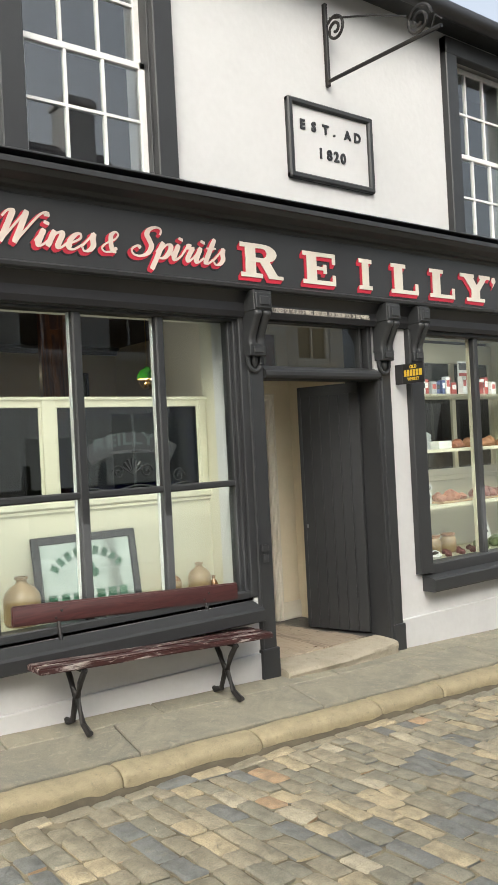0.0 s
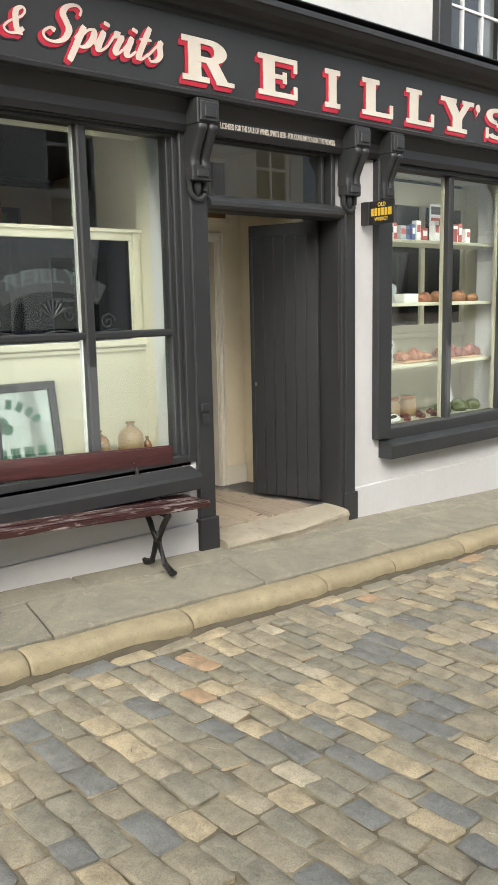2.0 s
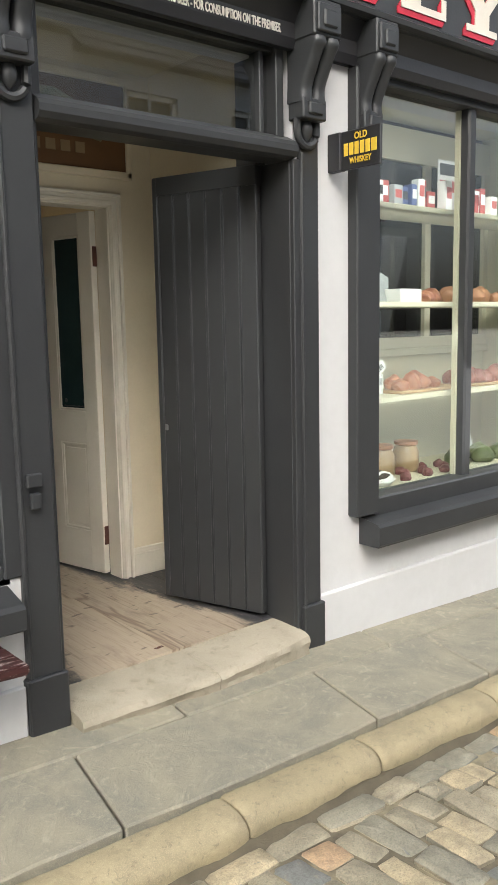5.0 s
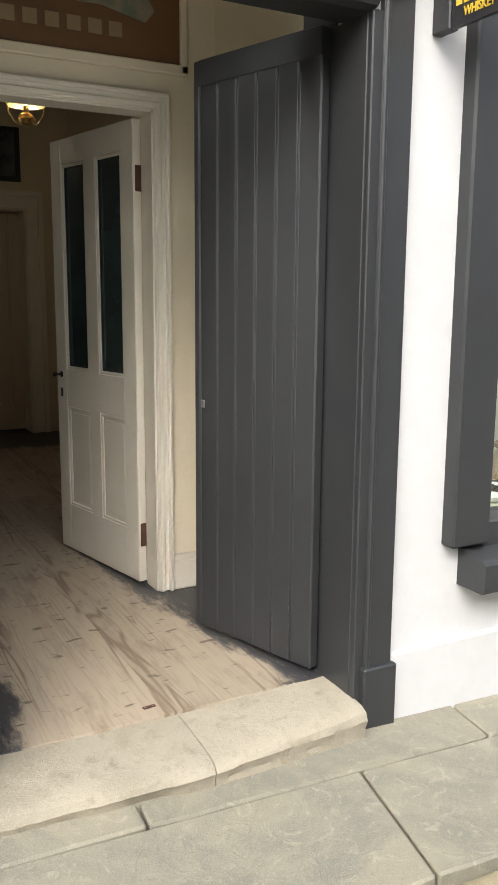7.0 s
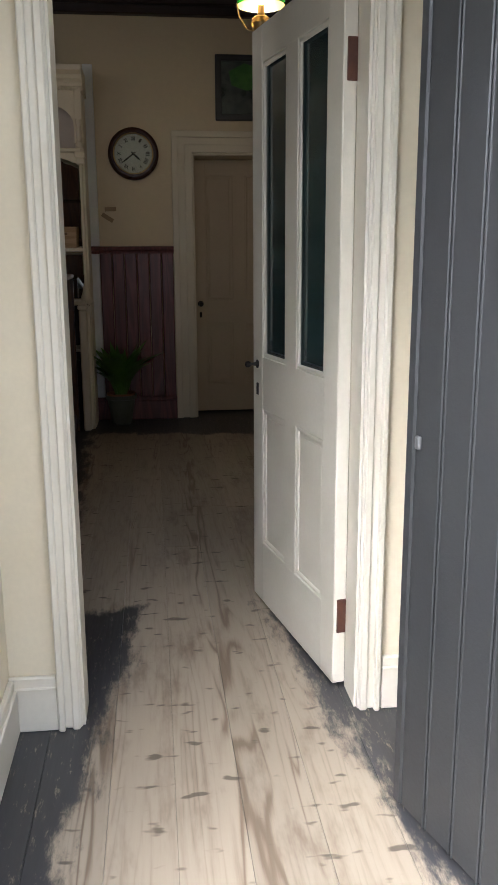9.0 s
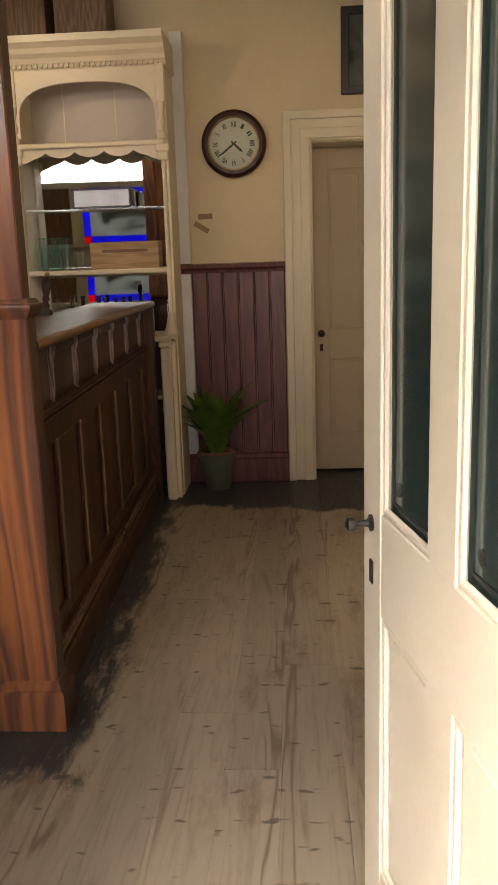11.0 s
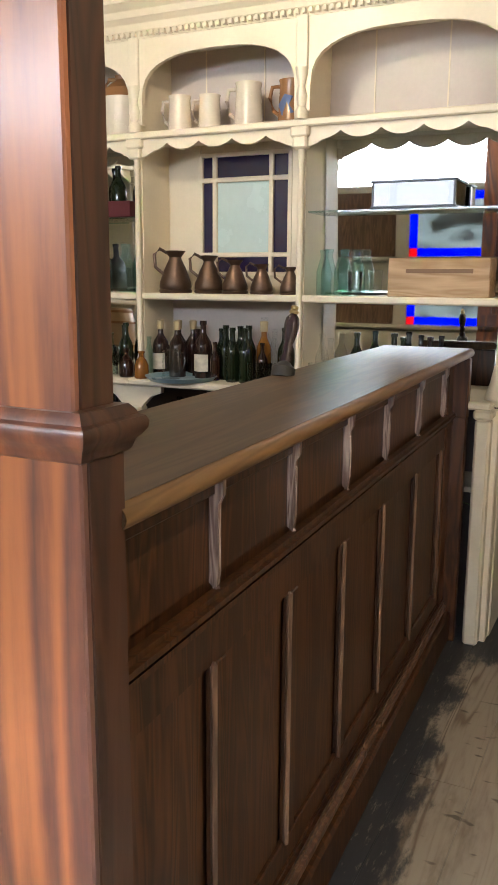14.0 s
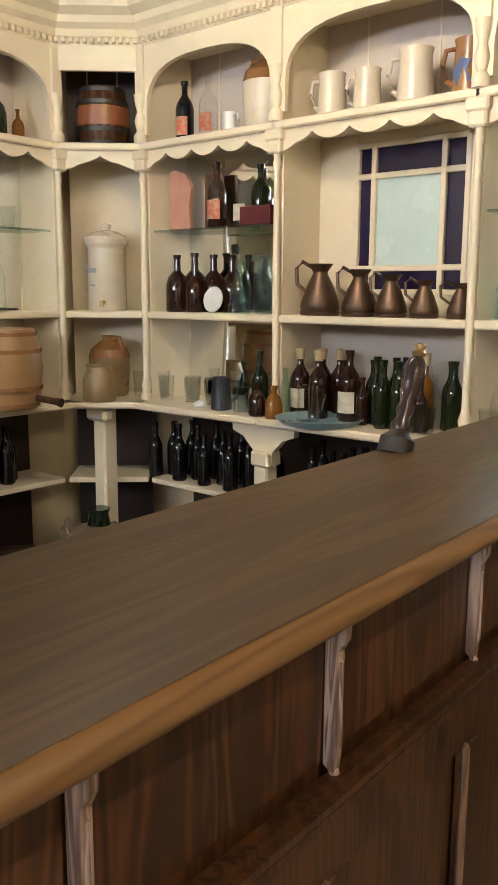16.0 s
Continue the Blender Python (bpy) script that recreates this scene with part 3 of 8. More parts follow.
def serif_letter(ch, h, w):
    """Outlines of a heavy slab letter, height h and width w."""
    s, f = w * 0.30 if ch not in "I'" else w * 0.5, h * 0.13
    rect = lambda a, b, c, d: [(a, c), (b, c), (b, d), (a, d)]
    arc = lambda cx, cz, rx, rz, a0, a1, n=12: [(cx + rx * math.cos(radians(a0 + (a1 - a0) * i / n)), cz + rz * math.sin(radians(a0 + (a1 - a0) * i / n))) for i in range(n + 1)]

    def band(cx, cz, rx, rz, tx, tz, a0, a1, n=12):
        return arc(cx, cz, rx, rz, a0, a1, n) + arc(cx, cz, rx - tx, rz - tz, a1, a0, n)
    st = w * 0.12
    if ch == "I":
        return [rect(w * 0.25, w * 0.75, 0, h), rect(0, w, 0, f), rect(0, w, h - f, h)]
    if ch == "L":
        return [rect(st, st + s, 0, h), rect(0, w, 0, f), rect(w - f * 1.1, w, 0, h * 0.38), rect(0, st * 2 + s, h - f, h)]
    if ch == "E":
        return [rect(st, st + s, 0, h), rect(0, w, 0, f), rect(0, w, h - f, h), rect(w - f, w, 0, h * 0.33), rect(w - f, w, h * 0.67, h), rect(st, w * 0.72, h * 0.45, h * 0.56), rect(w * 0.62, w * 0.72, h * 0.36, h * 0.64)]
    if ch == "R":
        cz = h * 0.74
        return [rect(st, st + s * 0.85, 0, h), rect(0, st * 2 + s, 0, f), rect(0, st + s, h - f, h), rect(st, w * 0.55, h - f, h), rect(st, w * 0.55, h * 0.46, h * 0.46 + f),
                band(w * 0.55, cz - h * 0.01, w * 0.36, h * 0.27, s * 0.85, f, -90, 90), [(w * 0.46, h * 0.5), (w * 0.72, h * 0.5), (w * 0.97, 0), (w * 0.70, 0)], rect(w * 0.68, w * 1.06, 0, f * 0.8)]
    if ch == "Y":
        return [rect(w * 0.36, w * 0.64, 0, h * 0.5), rect(w * 0.2, w * 0.8, 0, f), [(w * 0.36, h * 0.42), (w * 0.64, h * 0.42), (w * 0.36, h), (w * 0.06, h)], [(w * 0.44, h * 0.42), (w * 0.64, h * 0.42), (w * 0.94, h), (w * 0.76, h)], rect(0, w * 0.46, h - f, h), rect(w * 0.64, w, h - f, h)]
    if ch == "S":
        return [band(w * 0.5, h * 0.74, w * 0.46, h * 0.26, w * 0.26, f, 35, 270), band(w * 0.5, h * 0.27, w * 0.48, h * 0.27, w * 0.28, f, 90, -145), rect(w * 0.82, w * 0.95, h * 0.68, h), rect(w * 0.03, w * 0.15, 0, h * 0.34)]
    return [arc(w * 0.5, h * 0.86, w * 0.5, h * 0.13, 0, 360, 12)[:-1], [(w * 0.55, h * 0.8), (w, h * 0.86), (w * 0.2, h * 0.6)]]


def slab_letter(ch, x, z, w, h):
    for depth0, mat, dx, dz, nm in ((4.788, LETTERW, 0, 0, "letter"), (4.7935, LETTERR, -0.022, -0.03, "letter_shadow")):
        bm = bmesh.new()
        for i, o in enumerate(serif_letter(ch, h, w)):
            steps = (0.0,) if nm == "letter" else (0.0, 0.33, 0.66, 1.0)
            for j, q in enumerate(steps):
                prism([(x + u + dx * (q if nm != "letter" else 1), z + v + dz * (q if nm != "letter" else 1)) for u, v in o], 0.006, "y", depth0 - 0.0002 * i + 0.00012 * j, bm)
        part(nm, bm, mat, fascia, "cream letter" if nm == "letter" else "red drop shadow")


for ch, x, w in (("R", 3.62, 0.375), ("E", 4.22, 0.345), ("I", 4.83, 0.15), ("L", 5.21, 0.34), ("L", 5.705, 0.34), ("Y", 6.13, 0.44), ("'", 6.60, 0.06), ("S", 6.74, 0.33)):
    slab_letter(ch, x, 2.895, w, 0.25)
SCRIPT = {
    "W": (0.86, ((-0.08, 0.74), (-0.02, 0.93), (0.07, 0.96), (0.11, 0.80), (0.12, 0.0)), ((0.12, 0.0), (0.26, 0.5), (0.40, 1.0)), ((0.40, 1.0), (0.43, 0.5), (0.44, 0.0)), ((0.44, 0.0), (0.60, 0.55), (0.72, 0.92), (0.84, 1.02), (0.90, 0.90))),
    "i": (0.29, ((0.0, 0.12), (0.10, 0.48)), ((0.10, 0.52), (0.10, 0.12), (0.15, 0.0), (0.22, 0.04), (0.30, 0.18)), ((0.09, 0.76), (0.10, 0.66))),
    "n": (0.46, ((0.06, 0.52), (0.06, 0.0)), ((0.06, 0.22), (0.13, 0.42), (0.22, 0.50), (0.28, 0.40), (0.28, 0.10), (0.33, 0.0), (0.40, 0.05), (0.47, 0.18))),
    "e": (0.37, ((0.0, 0.14), (0.16, 0.24), (0.28, 0.38), (0.23, 0.51), (0.12, 0.46), (0.06, 0.28), (0.09, 0.07), (0.18, 0.0), (0.28, 0.05), (0.38, 0.18))),
    "s": (0.36, ((0.0, 0.10), (0.12, 0.40), (0.18, 0.58), (0.20, 0.42), (0.29, 0.20), (0.24, 0.03), (0.12, 0.0), (0.05, 0.10))),
    "S": (0.60, ((0.52, 0.76), (0.50, 0.92), (0.36, 1.0), (0.20, 0.92), (0.17, 0.74), (0.30, 0.55), (0.42, 0.36), (0.40, 0.12), (0.24, 0.0), (0.05, 0.03), (-0.05, 0.18), (0.04, 0.32), (0.16, 0.26))),
    "p": (0.43, ((0.0, 0.18), (0.08, 0.48)), ((0.09, 0.54), (0.08, 0.0), (0.07, -0.40)), ((0.09, 0.18), (0.18, 0.44), (0.30, 0.48), (0.36, 0.30), (0.30, 0.06), (0.18, 0.0), (0.10, 0.08))),
    "r": (0.35, ((0.0, 0.15), (0.08, 0.58), (0.11, 0.45), (0.22, 0.47), (0.21, 0.30), (0.20, 0.10), (0.26, 0.0), (0.36, 0.16))),
    "t": (0.29, ((0.11, 0.88), (0.10, 0.12), (0.15, 0.0), (0.22, 0.03), (0.30, 0.18)), ((-0.03, 0.52), (0.25, 0.55))),
    "o": (0.40, ((0.18, 0.50), (0.04, 0.40), (0.02, 0.15), (0.12, 0.0), (0.26, 0.06), (0.32, 0.30), (0.22, 0.50), (0.17, 0.44), (0.30, 0.42), (0.41, 0.46))),
    "v": (0.40, ((0.0, 0.42), (0.08, 0.50), (0.12, 0.30), (0.15, 0.0), (0.27, 0.20), (0.33, 0.50), (0.42, 0.44))),
    "P": (0.54, ((0.16, 0.94), (0.11, 0.5), (0.04, 0.0)), ((-0.06, 0.66), (0.02, 0.92), (0.28, 1.02), (0.47, 0.86), (0.38, 0.60), (0.14, 0.48))),
    "&": (0.60, ((0.46, 0.20), (0.36, 0.05), (0.16, 0.0), (0.02, 0.14), (0.10, 0.34), (0.30, 0.52), (0.34, 0.70), (0.24, 0.80), (0.14, 0.68), (0.20, 0.42), (0.36, 0.08), (0.50, 0.02))),
}


def script_word(body, x, z, width, size, y, grow=0.0, dx=0.0, dz=0.0):
    """Flowing brush script: each letter a few strokes, thick going down and thin going up."""
    bm, pen, layer = bmesh.new(), 0.0, 0
    total = sum(SCRIPT[ch][0] for ch in body) + 0.2
    kx = width / total
    for ch in body:
        for stroke in SCRIPT[ch][1:]:
            pts, n = [], len(stroke)
            for i in range(n - 1):
                p0, p1, p2, p3 = (Vector((*stroke[max(0, min(n - 1, j))], 0)) for j in (i - 1, i, i + 1, i + 2))
                for q in (0.0, 0.25, 0.5, 0.75):
                    pts.append(0.5 * (2 * p1 + (p2 - p0) * q + (2 * p0 - 5 * p1 + 4 * p2 - p3) * q * q + (3 * p1 - p0 - 3 * p2 + p3) * q ** 3))
            pts.append(Vector((*stroke[-1], 0)))
            flat = [Vector((x + dx + (pen + p.x + 0.36 * p.y) * kx, z + dz + p.y * size)) for p in pts]
            left, right = [], []
            for i, p in enumerate(flat):
                d = (flat[min(i + 1, len(flat) - 1)] - flat[max(i - 1, 0)]).normalized()
                half = size * (0.034 + 0.062 * max(0.0, -d.y) ** 1.3) * (0.75 if i in (0, len(flat) - 1) else 1.0) + grow
                side = Vector((-d.y, d.x)) * half
                left.append(p + side)
                right.append(p - side)
            layer += 1
            rows = []
            for i, (a, b) in enumerate(zip(left, right)):
                yy = y - 0.00005 * layer - 0.00003 * i
                rows.append([bm.verts.new((c.x, yv, c.y)) for c in (a, b) for yv in (yy, yy + 0.004)])
            for a, b in zip(rows, rows[1:]):
                bm.faces.new((a[0], b[0], b[2], a[2]))
                bm.faces.new((a[0], a[1], b[1], b[0]))
                bm.faces.new((a[2], b[2], b[3], a[3]))
        pen += SCRIPT[ch][0]
    return bm


for body, x, z, w, size in (("Wines", 1.80, 2.945, 0.70, 0.205), ("&", 2.49, 2.955, 0.185, 0.17), ("Spirits", 2.72, 2.955, 0.80, 0.205), ("Provisions", 7.50, 2.945, 1.15, 0.20)):
    part("script_outline", script_word(body, x, z, w, size, 4.7968, 0.005, -0.026, -0.026), BLACK, fascia, "dark outer shadow")
    for k in (0.5, 1.0):
        part("script_shadow", script_word(body, x, z, w, size, 4.7945 + 0.0012 * k, 0.004, -0.020 * k, -0.018 * k), LETTERR, fascia, "red drop shadow")
    part("script_word", script_word(body, x, z, w, size, 4.7900), PINK, fascia, "cream script lettering")
lic = "LICENSED FOR THE SALE OF WINES, SPIRITS BEER - FOR CONSUMPTION ON THE PREMISES."
part("licence_line", shift(lettering(lic, 0.05, 0.003, 0.0, 0.001, 1.05), 3.97, 4.877, 2.668), LETTERW, fascia, "small white licence lettering")


def pilaster(x0, x1, foot, name="pilaster", top=2.62):
    p = thing(name, "charcoal painted shop-front pilaster with a plinth block", "pilaster", group="shop-front pilasters")
    part("shaft", boxes((x0 + 0.012, x1 - 0.012, 4.905, 4.95, foot, top), (x0 + 0.012, x0 + 0.03, 4.897, 4.91, foot + 0.2, 2.2), bevel=0.005), GREY, p)
    part("plinth", boxes((x0, x1, 4.885, 4.95, foot - 0.25, foot + 0.225), bevel=0.006), GREY, p)
    return p


pilaster(3.72, 3.885, wall_foot(3.79) - 0.01)
pilaster(5.142, 5.28, wall_foot(5.18) - 0.01)
pilaster(7.86, 8.03, wall_foot(7.94) - 0.01)


def console(xc, w, top=2.80, bottom=2.24):
    c = thing("console_bracket", "carved charcoal scroll bracket under the fascia", "bracket", group="shop-front brackets")
    part("cap_block", boxes((xc - w / 2, xc + w / 2, 4.76, 4.94, top - 0.15, top), (xc - w / 2 + 0.012, xc + w / 2 - 0.012, 4.745, 4.77, top - 0.135, top - 0.02), bevel=0.006), GREY, c)
    part("cap_panel", boxes((xc - w / 2 + 0.04, xc + w / 2 - 0.04, 4.735, 4.75, top - 0.115, top - 0.045), bevel=0.007), GREY, c)
    for dx in (-w * 0.24, w * 0.24):
        bm, rows = bmesh.new(), []
        for i in range(21):
            q = i / 20
            z = top - 0.148 - 0.25 * q
            y = 4.772 + 0.085 * (0.5 - 0.5 * math.cos(math.pi * q)) - 0.016 * math.exp(-((q - 0.10) / 0.10) ** 2) - 0.012 * math.exp(-((q - 0.95) / 0.12) ** 2)
            r = w * (0.225 - 0.03 * math.sin(math.pi * q))
            rows.append([bm.verts.new((xc + dx + r, 4.94, z))] + [bm.verts.new((xc + dx + r * math.cos(radians(t)), y + 0.02 - 0.03 * math.sin(radians(t)), z)) for t in range(0, 181, 20)] + [bm.verts.new((xc + dx - r, 4.94, z))])
        for r0, r1 in zip(rows, rows[1:]):
            for k in range(len(r0) - 1):
                bm.faces.new((r0[k], r0[k + 1], r1[k + 1], r1[k]))
        bm.faces.new(rows[0])
        bm.faces.new(rows[-1][::-1])
        part("scroll", bm, GREY, c, smooth=True)
    part("knee_block", boxes((xc - w / 2 + 0.01, xc + w / 2 - 0.01, 4.84, 4.94, top - 0.47, top - 0.38), (xc - w / 2 + 0.04, xc + w / 2 - 0.04, 4.828, 4.85, top - 0.45, top - 0.40), bevel=0.006), GREY, c)
    ring = [(xc + w * 0.36 * math.cos(radians(a)), 4.895, top - 0.49 + w * 0.36 * math.sin(radians(a)) * 1.1 - 0.02) for a in range(180, 361, 15)]
    part("drop", tube([(xc - w * 0.36, 4.895, top - 0.46)] + ring + [(xc + w * 0.36, 4.895, top - 0.46)], 0.017, 8), GREY, c, smooth=True)
    part("bead", turned([(0.004, -0.045), (0.026, -0.02), (0.03, 0.01), (0.02, 0.05)], 10, None, (xc, 4.90, top - 0.51)), GREY, c, smooth=True)


for xc, w in ((3.785, 0.17), (5.185, 0.165), (5.575, 0.15), (7.50, 0.15), (7.945, 0.15)):
    console(xc, w)

# left shop window
sw = thing("shop_window", "large charcoal framed pub window in eight panes", "window")
part("head", boxes((1.1, 3.70, 4.94, 5.06, 2.59, 2.66), (1.1, 3.70, 4.915, 4.95, 2.61, 2.64), bevel=0.006), GREY, sw)
for a, b, y0 in ((3.605, 3.64, 4.97), (3.635, 3.672, 4.945), (3.668, 3.74, 4.915)):
    part("jamb", boxes((a, b, y0, 5.06, 0.55, 2.62), bevel=0.006), GREY, sw)
part("jamb", boxes((1.12, 1.17, 4.95, 5.06, 0.55, 2.62), bevel=0.006), GREY, sw)
for xc in (1.76, 2.385, 3.012):
    part("mullion", boxes((xc - 0.032, xc + 0.032, 4.955, 5.05, 0.58, 2.6), bevel=0.01), GREY, sw)
part("transom", boxes((1.15, 3.61, 4.962, 5.045, 1.375, 1.42), bevel=0.009), GREY, sw)
part("bottom_rail", boxes((1.12, 3.70, 4.93, 5.06, 0.52, 0.60), bevel=0.008), GREY, sw)
part("sill", mould_run(1.05, 3.68, [(5.0, 0.39), (4.80, 0.39), (4.785, 0.40), (4.78, 0.475), (4.80, 0.49), (4.94, 0.53), (5.0, 0.53)]), GREY, sw, "projecting charcoal sill")
for a, b in ((1.17, 1.728), (1.792, 2.353), (2.417, 2.98), (3.044, 3.605)):
    for c, d in ((0.60, 1.375), (1.42, 2.59)):
        part("pane", boxes((a, b, 5.0, 5.004, c, d)), GLASS, sw, "clear window glass")
        if b < 3.5:
            part("glazing_bead", boxes((b - 0.010, b, 5.005, 5.03, c, d)), SASHWHITE, sw, "white inner bead")

# inside of the left window: stall board, back panels and etched screen
ws = thing("window_screen", "cream window enclosure with etched glass screen", "partition")
part("stall_board", boxes((1.14, 3.72, 5.06, 5.46, 0.53, 0.575)), SHOPCREAM, ws)
part("back_panel", boxes((1.14, 3.72, 5.46, 5.50, 0.56, 1.33), bevel=0.003), SHOPCREAM, ws)
part("ledge", boxes((1.14, 3.72, 5.42, 5.52, 1.30, 1.345), (1.14, 3.72, 5.44, 5.50, 1.265, 1.30), bevel=0.008), SHOPCREAM, ws)
part("side_panel", boxes((3.715, 3.74, 5.06, 5.50, 0.56, 2.66)), SHOPCREAM, ws)
part("side_panel", boxes((1.12, 1.14, 5.06, 5.50, 0.56, 2.66)), SHOPCREAM, ws)
for a, b in ((1.14, 1.22), (2.31, 2.45), (3.62, 3.715)):
    part("post", boxes((a, b, 5.455, 5.515, 1.34, 2.06), (a + 0.02, b - 0.02, 5.44, 5.46, 1.34, 2.06), bevel=0.004), SHOPCREAM, ws)
part("top_rail", boxes((1.14, 3.72, 5.45, 5.52, 2.0, 2.06), (1.14, 3.72, 5.43, 5.54, 2.05, 2.075), bevel=0.005), SHOPCREAM, ws)
part("soffit", boxes((1.12, 3.74, 5.06, 5.50, 2.66, 2.70)), SHOPCREAM, ws)
for a, b in ((1.22, 2.31), (2.45, 3.62)):
    m = 0.085
    part("outer_glass", boxes((a, b, 5.462, 5.466, 1.345, 2.0)), DARKGLASS, ws, "dim teal outer glass")
    if a < 2:
        part("back_board", boxes((a, b, 5.482, 5.494, 1.345, 2.0)), BROWNWOOD, ws, "brown board behind the glass")
        continue
    part("frosted_pane", boxes((a + m, b - m, 5.482, 5.488, 1.345 + m, 2.0 - m)), FROST, ws, "frosted white glass")
    for r in ((a + m, b - m, 5.482, 5.488, 1.345, 1.345 + m), (a + m, b - m, 5.482, 5.488, 2.0 - m, 2.0), (a, a + m, 5.482, 5.488, 1.345 + m, 2.0 - m), (b - m, b, 5.482, 5.488, 1.345 + m, 2.0 - m)):
        part("margin_pane", boxes(r), BLUEGLASS, ws, "blue margin glass")
    for x0 in (a, b - m):
        for z0 in (1.345, 2.0 - m):
            part("corner_pane", boxes((x0, x0 + m, 5.482, 5.488, z0, z0 + m)), REDGLASS, ws, "red corner glass")
# etched banner and scrollwork on the right-hand screen
band = []
for a in range(60, 121, 5):
    band.append((3.03 + 0.80 * math.cos(radians(a)), 1.03 + 0.80 * math.sin(radians(a))))
inner = [(3.03 + 0.66 * math.cos(radians(a)), 1.03 + 0.66 * math.sin(radians(a))) for a in range(120, 59, -5)]
part("etched_banner", prism([(u, w - 0.02) for u, w in band + inner], 0.002, "y", 5.4585), BLACK, ws, "dark etched banner")
et = lettering("REILLY'S", 0.13, 0.002, 0, 0.002, 0.62)
for v in et.verts:
    u = v.co.x - 0.31
    v.co.z += 0.705 - u * u * 0.55 + 1.02
    v.co.x += 3.03 - 0.31
    v.co.y += 5.4565
part("etched_word", et, paint("etched_grey", (0.07, 0.085, 0.085), None, 0.6), ws, "etched grey letters")
scr = bmesh.new()
for sx in (-1, 1):
    sp = [(3.03 + sx * (0.12 + 0.055 * (1 - k / 26) * math.cos(k * 0.42)), 5.457, 1.52 + 0.055 * (1 - k / 26) * math.sin(k * 0.42)) for k in range(24)]
    tube(sp, 0.006, 5, scr)
    sp = [(3.03 + sx * (0.40 + 0.06 * (1 - k / 26) * math.cos(k * 0.42)), 5.457, 1.47 + 0.06 * (1 - k / 26) * math.sin(k * 0.42)) for k in range(24)]
    tube(sp, 0.006, 5, scr)
for a in range(30, 151, 20):
    tube([(3.03, 5.457, 1.50), (3.03 + 0.1 * math.cos(radians(a)), 5.457, 1.50 + 0.12 * math.sin(radians(a)))], [0.004, 0.012], 5, scr)
tube([(2.55 + 0.06 * k, 5.457, 1.405 + 0.015 * math.sin(k * 0.9)) for k in range(17)], 0.006, 5, scr)
part("etched_scrollwork", scr, BLACK, ws, "dark etched scrollwork")

# right shop window with grocery shelves
gw = thing("grocery_window", "charcoal framed grocery window in two tall panes", "window")
part("architrave", boxes((5.49, 5.66, 4.87, 5.0, 0.475, 2.62), bevel=0.008), GREY, gw)
part("architrave", boxes((7.42, 7.60, 4.87, 5.0, 0.43, 2.62), bevel=0.008), GREY, gw)
part("jamb", boxes((5.655, 5.71, 4.94, 5.05, 0.5, 2.62), bevel=0.008), GREY, gw)
part("jamb", boxes((7.33, 7.425, 4.94, 5.05, 0.5, 2.62), (7.30, 7.34, 4.96, 5.05, 0.5, 2.62), bevel=0.008), GREY, gw)
part("mullion", boxes((6.49, 6.56, 4.95, 5.05, 0.5, 2.6), bevel=0.012), GREY, gw)
part("head", boxes((5.60, 7.45, 4.93, 5.06, 2.585, 2.66), bevel=0.006), GREY, gw)
part("bottom_rail", boxes((5.65, 7.43, 4.90, 5.05, 0.44, 0.55), bevel=0.008), GREY, gw)
part("sill", mould_run(5.57, 7.40, [(4.97, 0.32), (4.80, 0.32), (4.79, 0.335), (4.79, 0.425), (4.81, 0.44), (4.97, 0.47)]), GREY, gw, "projecting charcoal sill")
for a, b in ((5.71, 6.49), (6.56, 7.30)):
    part("pane", boxes((a, b, 5.0, 5.004, 0.55, 2.585)), GLASS, gw, "clear window glass")
    part("glazing_bead", boxes((a, a + 0.012, 5.005, 5.03, 0.55, 2.585), (b - 0.014, b, 5.005, 5.035, 0.55, 2.585)), SHOPCREAM, gw, "cream inner bead")
gs = thing("grocery_display", "cream painted window shelving with sash back", "shelving")
part("floor_board", boxes((5.5, 7.6, 5.06, 5.60, 0.50, 0.535)), SHOPCREAM, gs)
for z in (1.03, 1.55, 2.07):
    part("shelf", boxes((5.5, 7.6, 5.10, 5.46, z - 0.03, z), bevel=0.004), SHOPCREAM, gs)
part("back_panel", boxes((5.5, 7.6, 5.58, 5.62, 0.5, 1.25), bevel=0.002), SHOPCREAM, gs)
part("rail", boxes((5.5, 7.6, 5.54, 5.62, 1.22, 1.27), bevel=0.006), SHOPCREAM, gs)
for x in (5.5, 6.2, 6.9, 7.55):
    part("sash_stile", boxes((x, x + 0.06, 5.56, 5.62, 1.25, 2.62), bevel=0.003), SHOPCREAM, gs)
part("sash_rail", boxes((5.5, 7.6, 5.555, 5.625, 1.27, 1.34), bevel=0.003), SHOPCREAM, gs)
part("sash_rail", boxes((5.5, 7.6, 5.555, 5.625, 2.42, 2.62), bevel=0.003), SHOPCREAM, gs)
part("dark_pane", boxes((5.5, 7.6, 5.588, 5.592, 1.34, 2.42)), DARKGLASS, gs, "dim glass")
part("side_panel", boxes((5.45, 5.5, 5.06, 5.62, 0.5, 2.66)), SHOPCREAM, gs)
part("side_panel", boxes((7.6, 7.65, 5.06, 5.62, 0.5, 2.66)), SHOPCREAM, gs)
part("soffit", boxes((5.45, 7.65, 5.06, 5.62, 2.66, 2.70)), SHOPCREAM, gs)

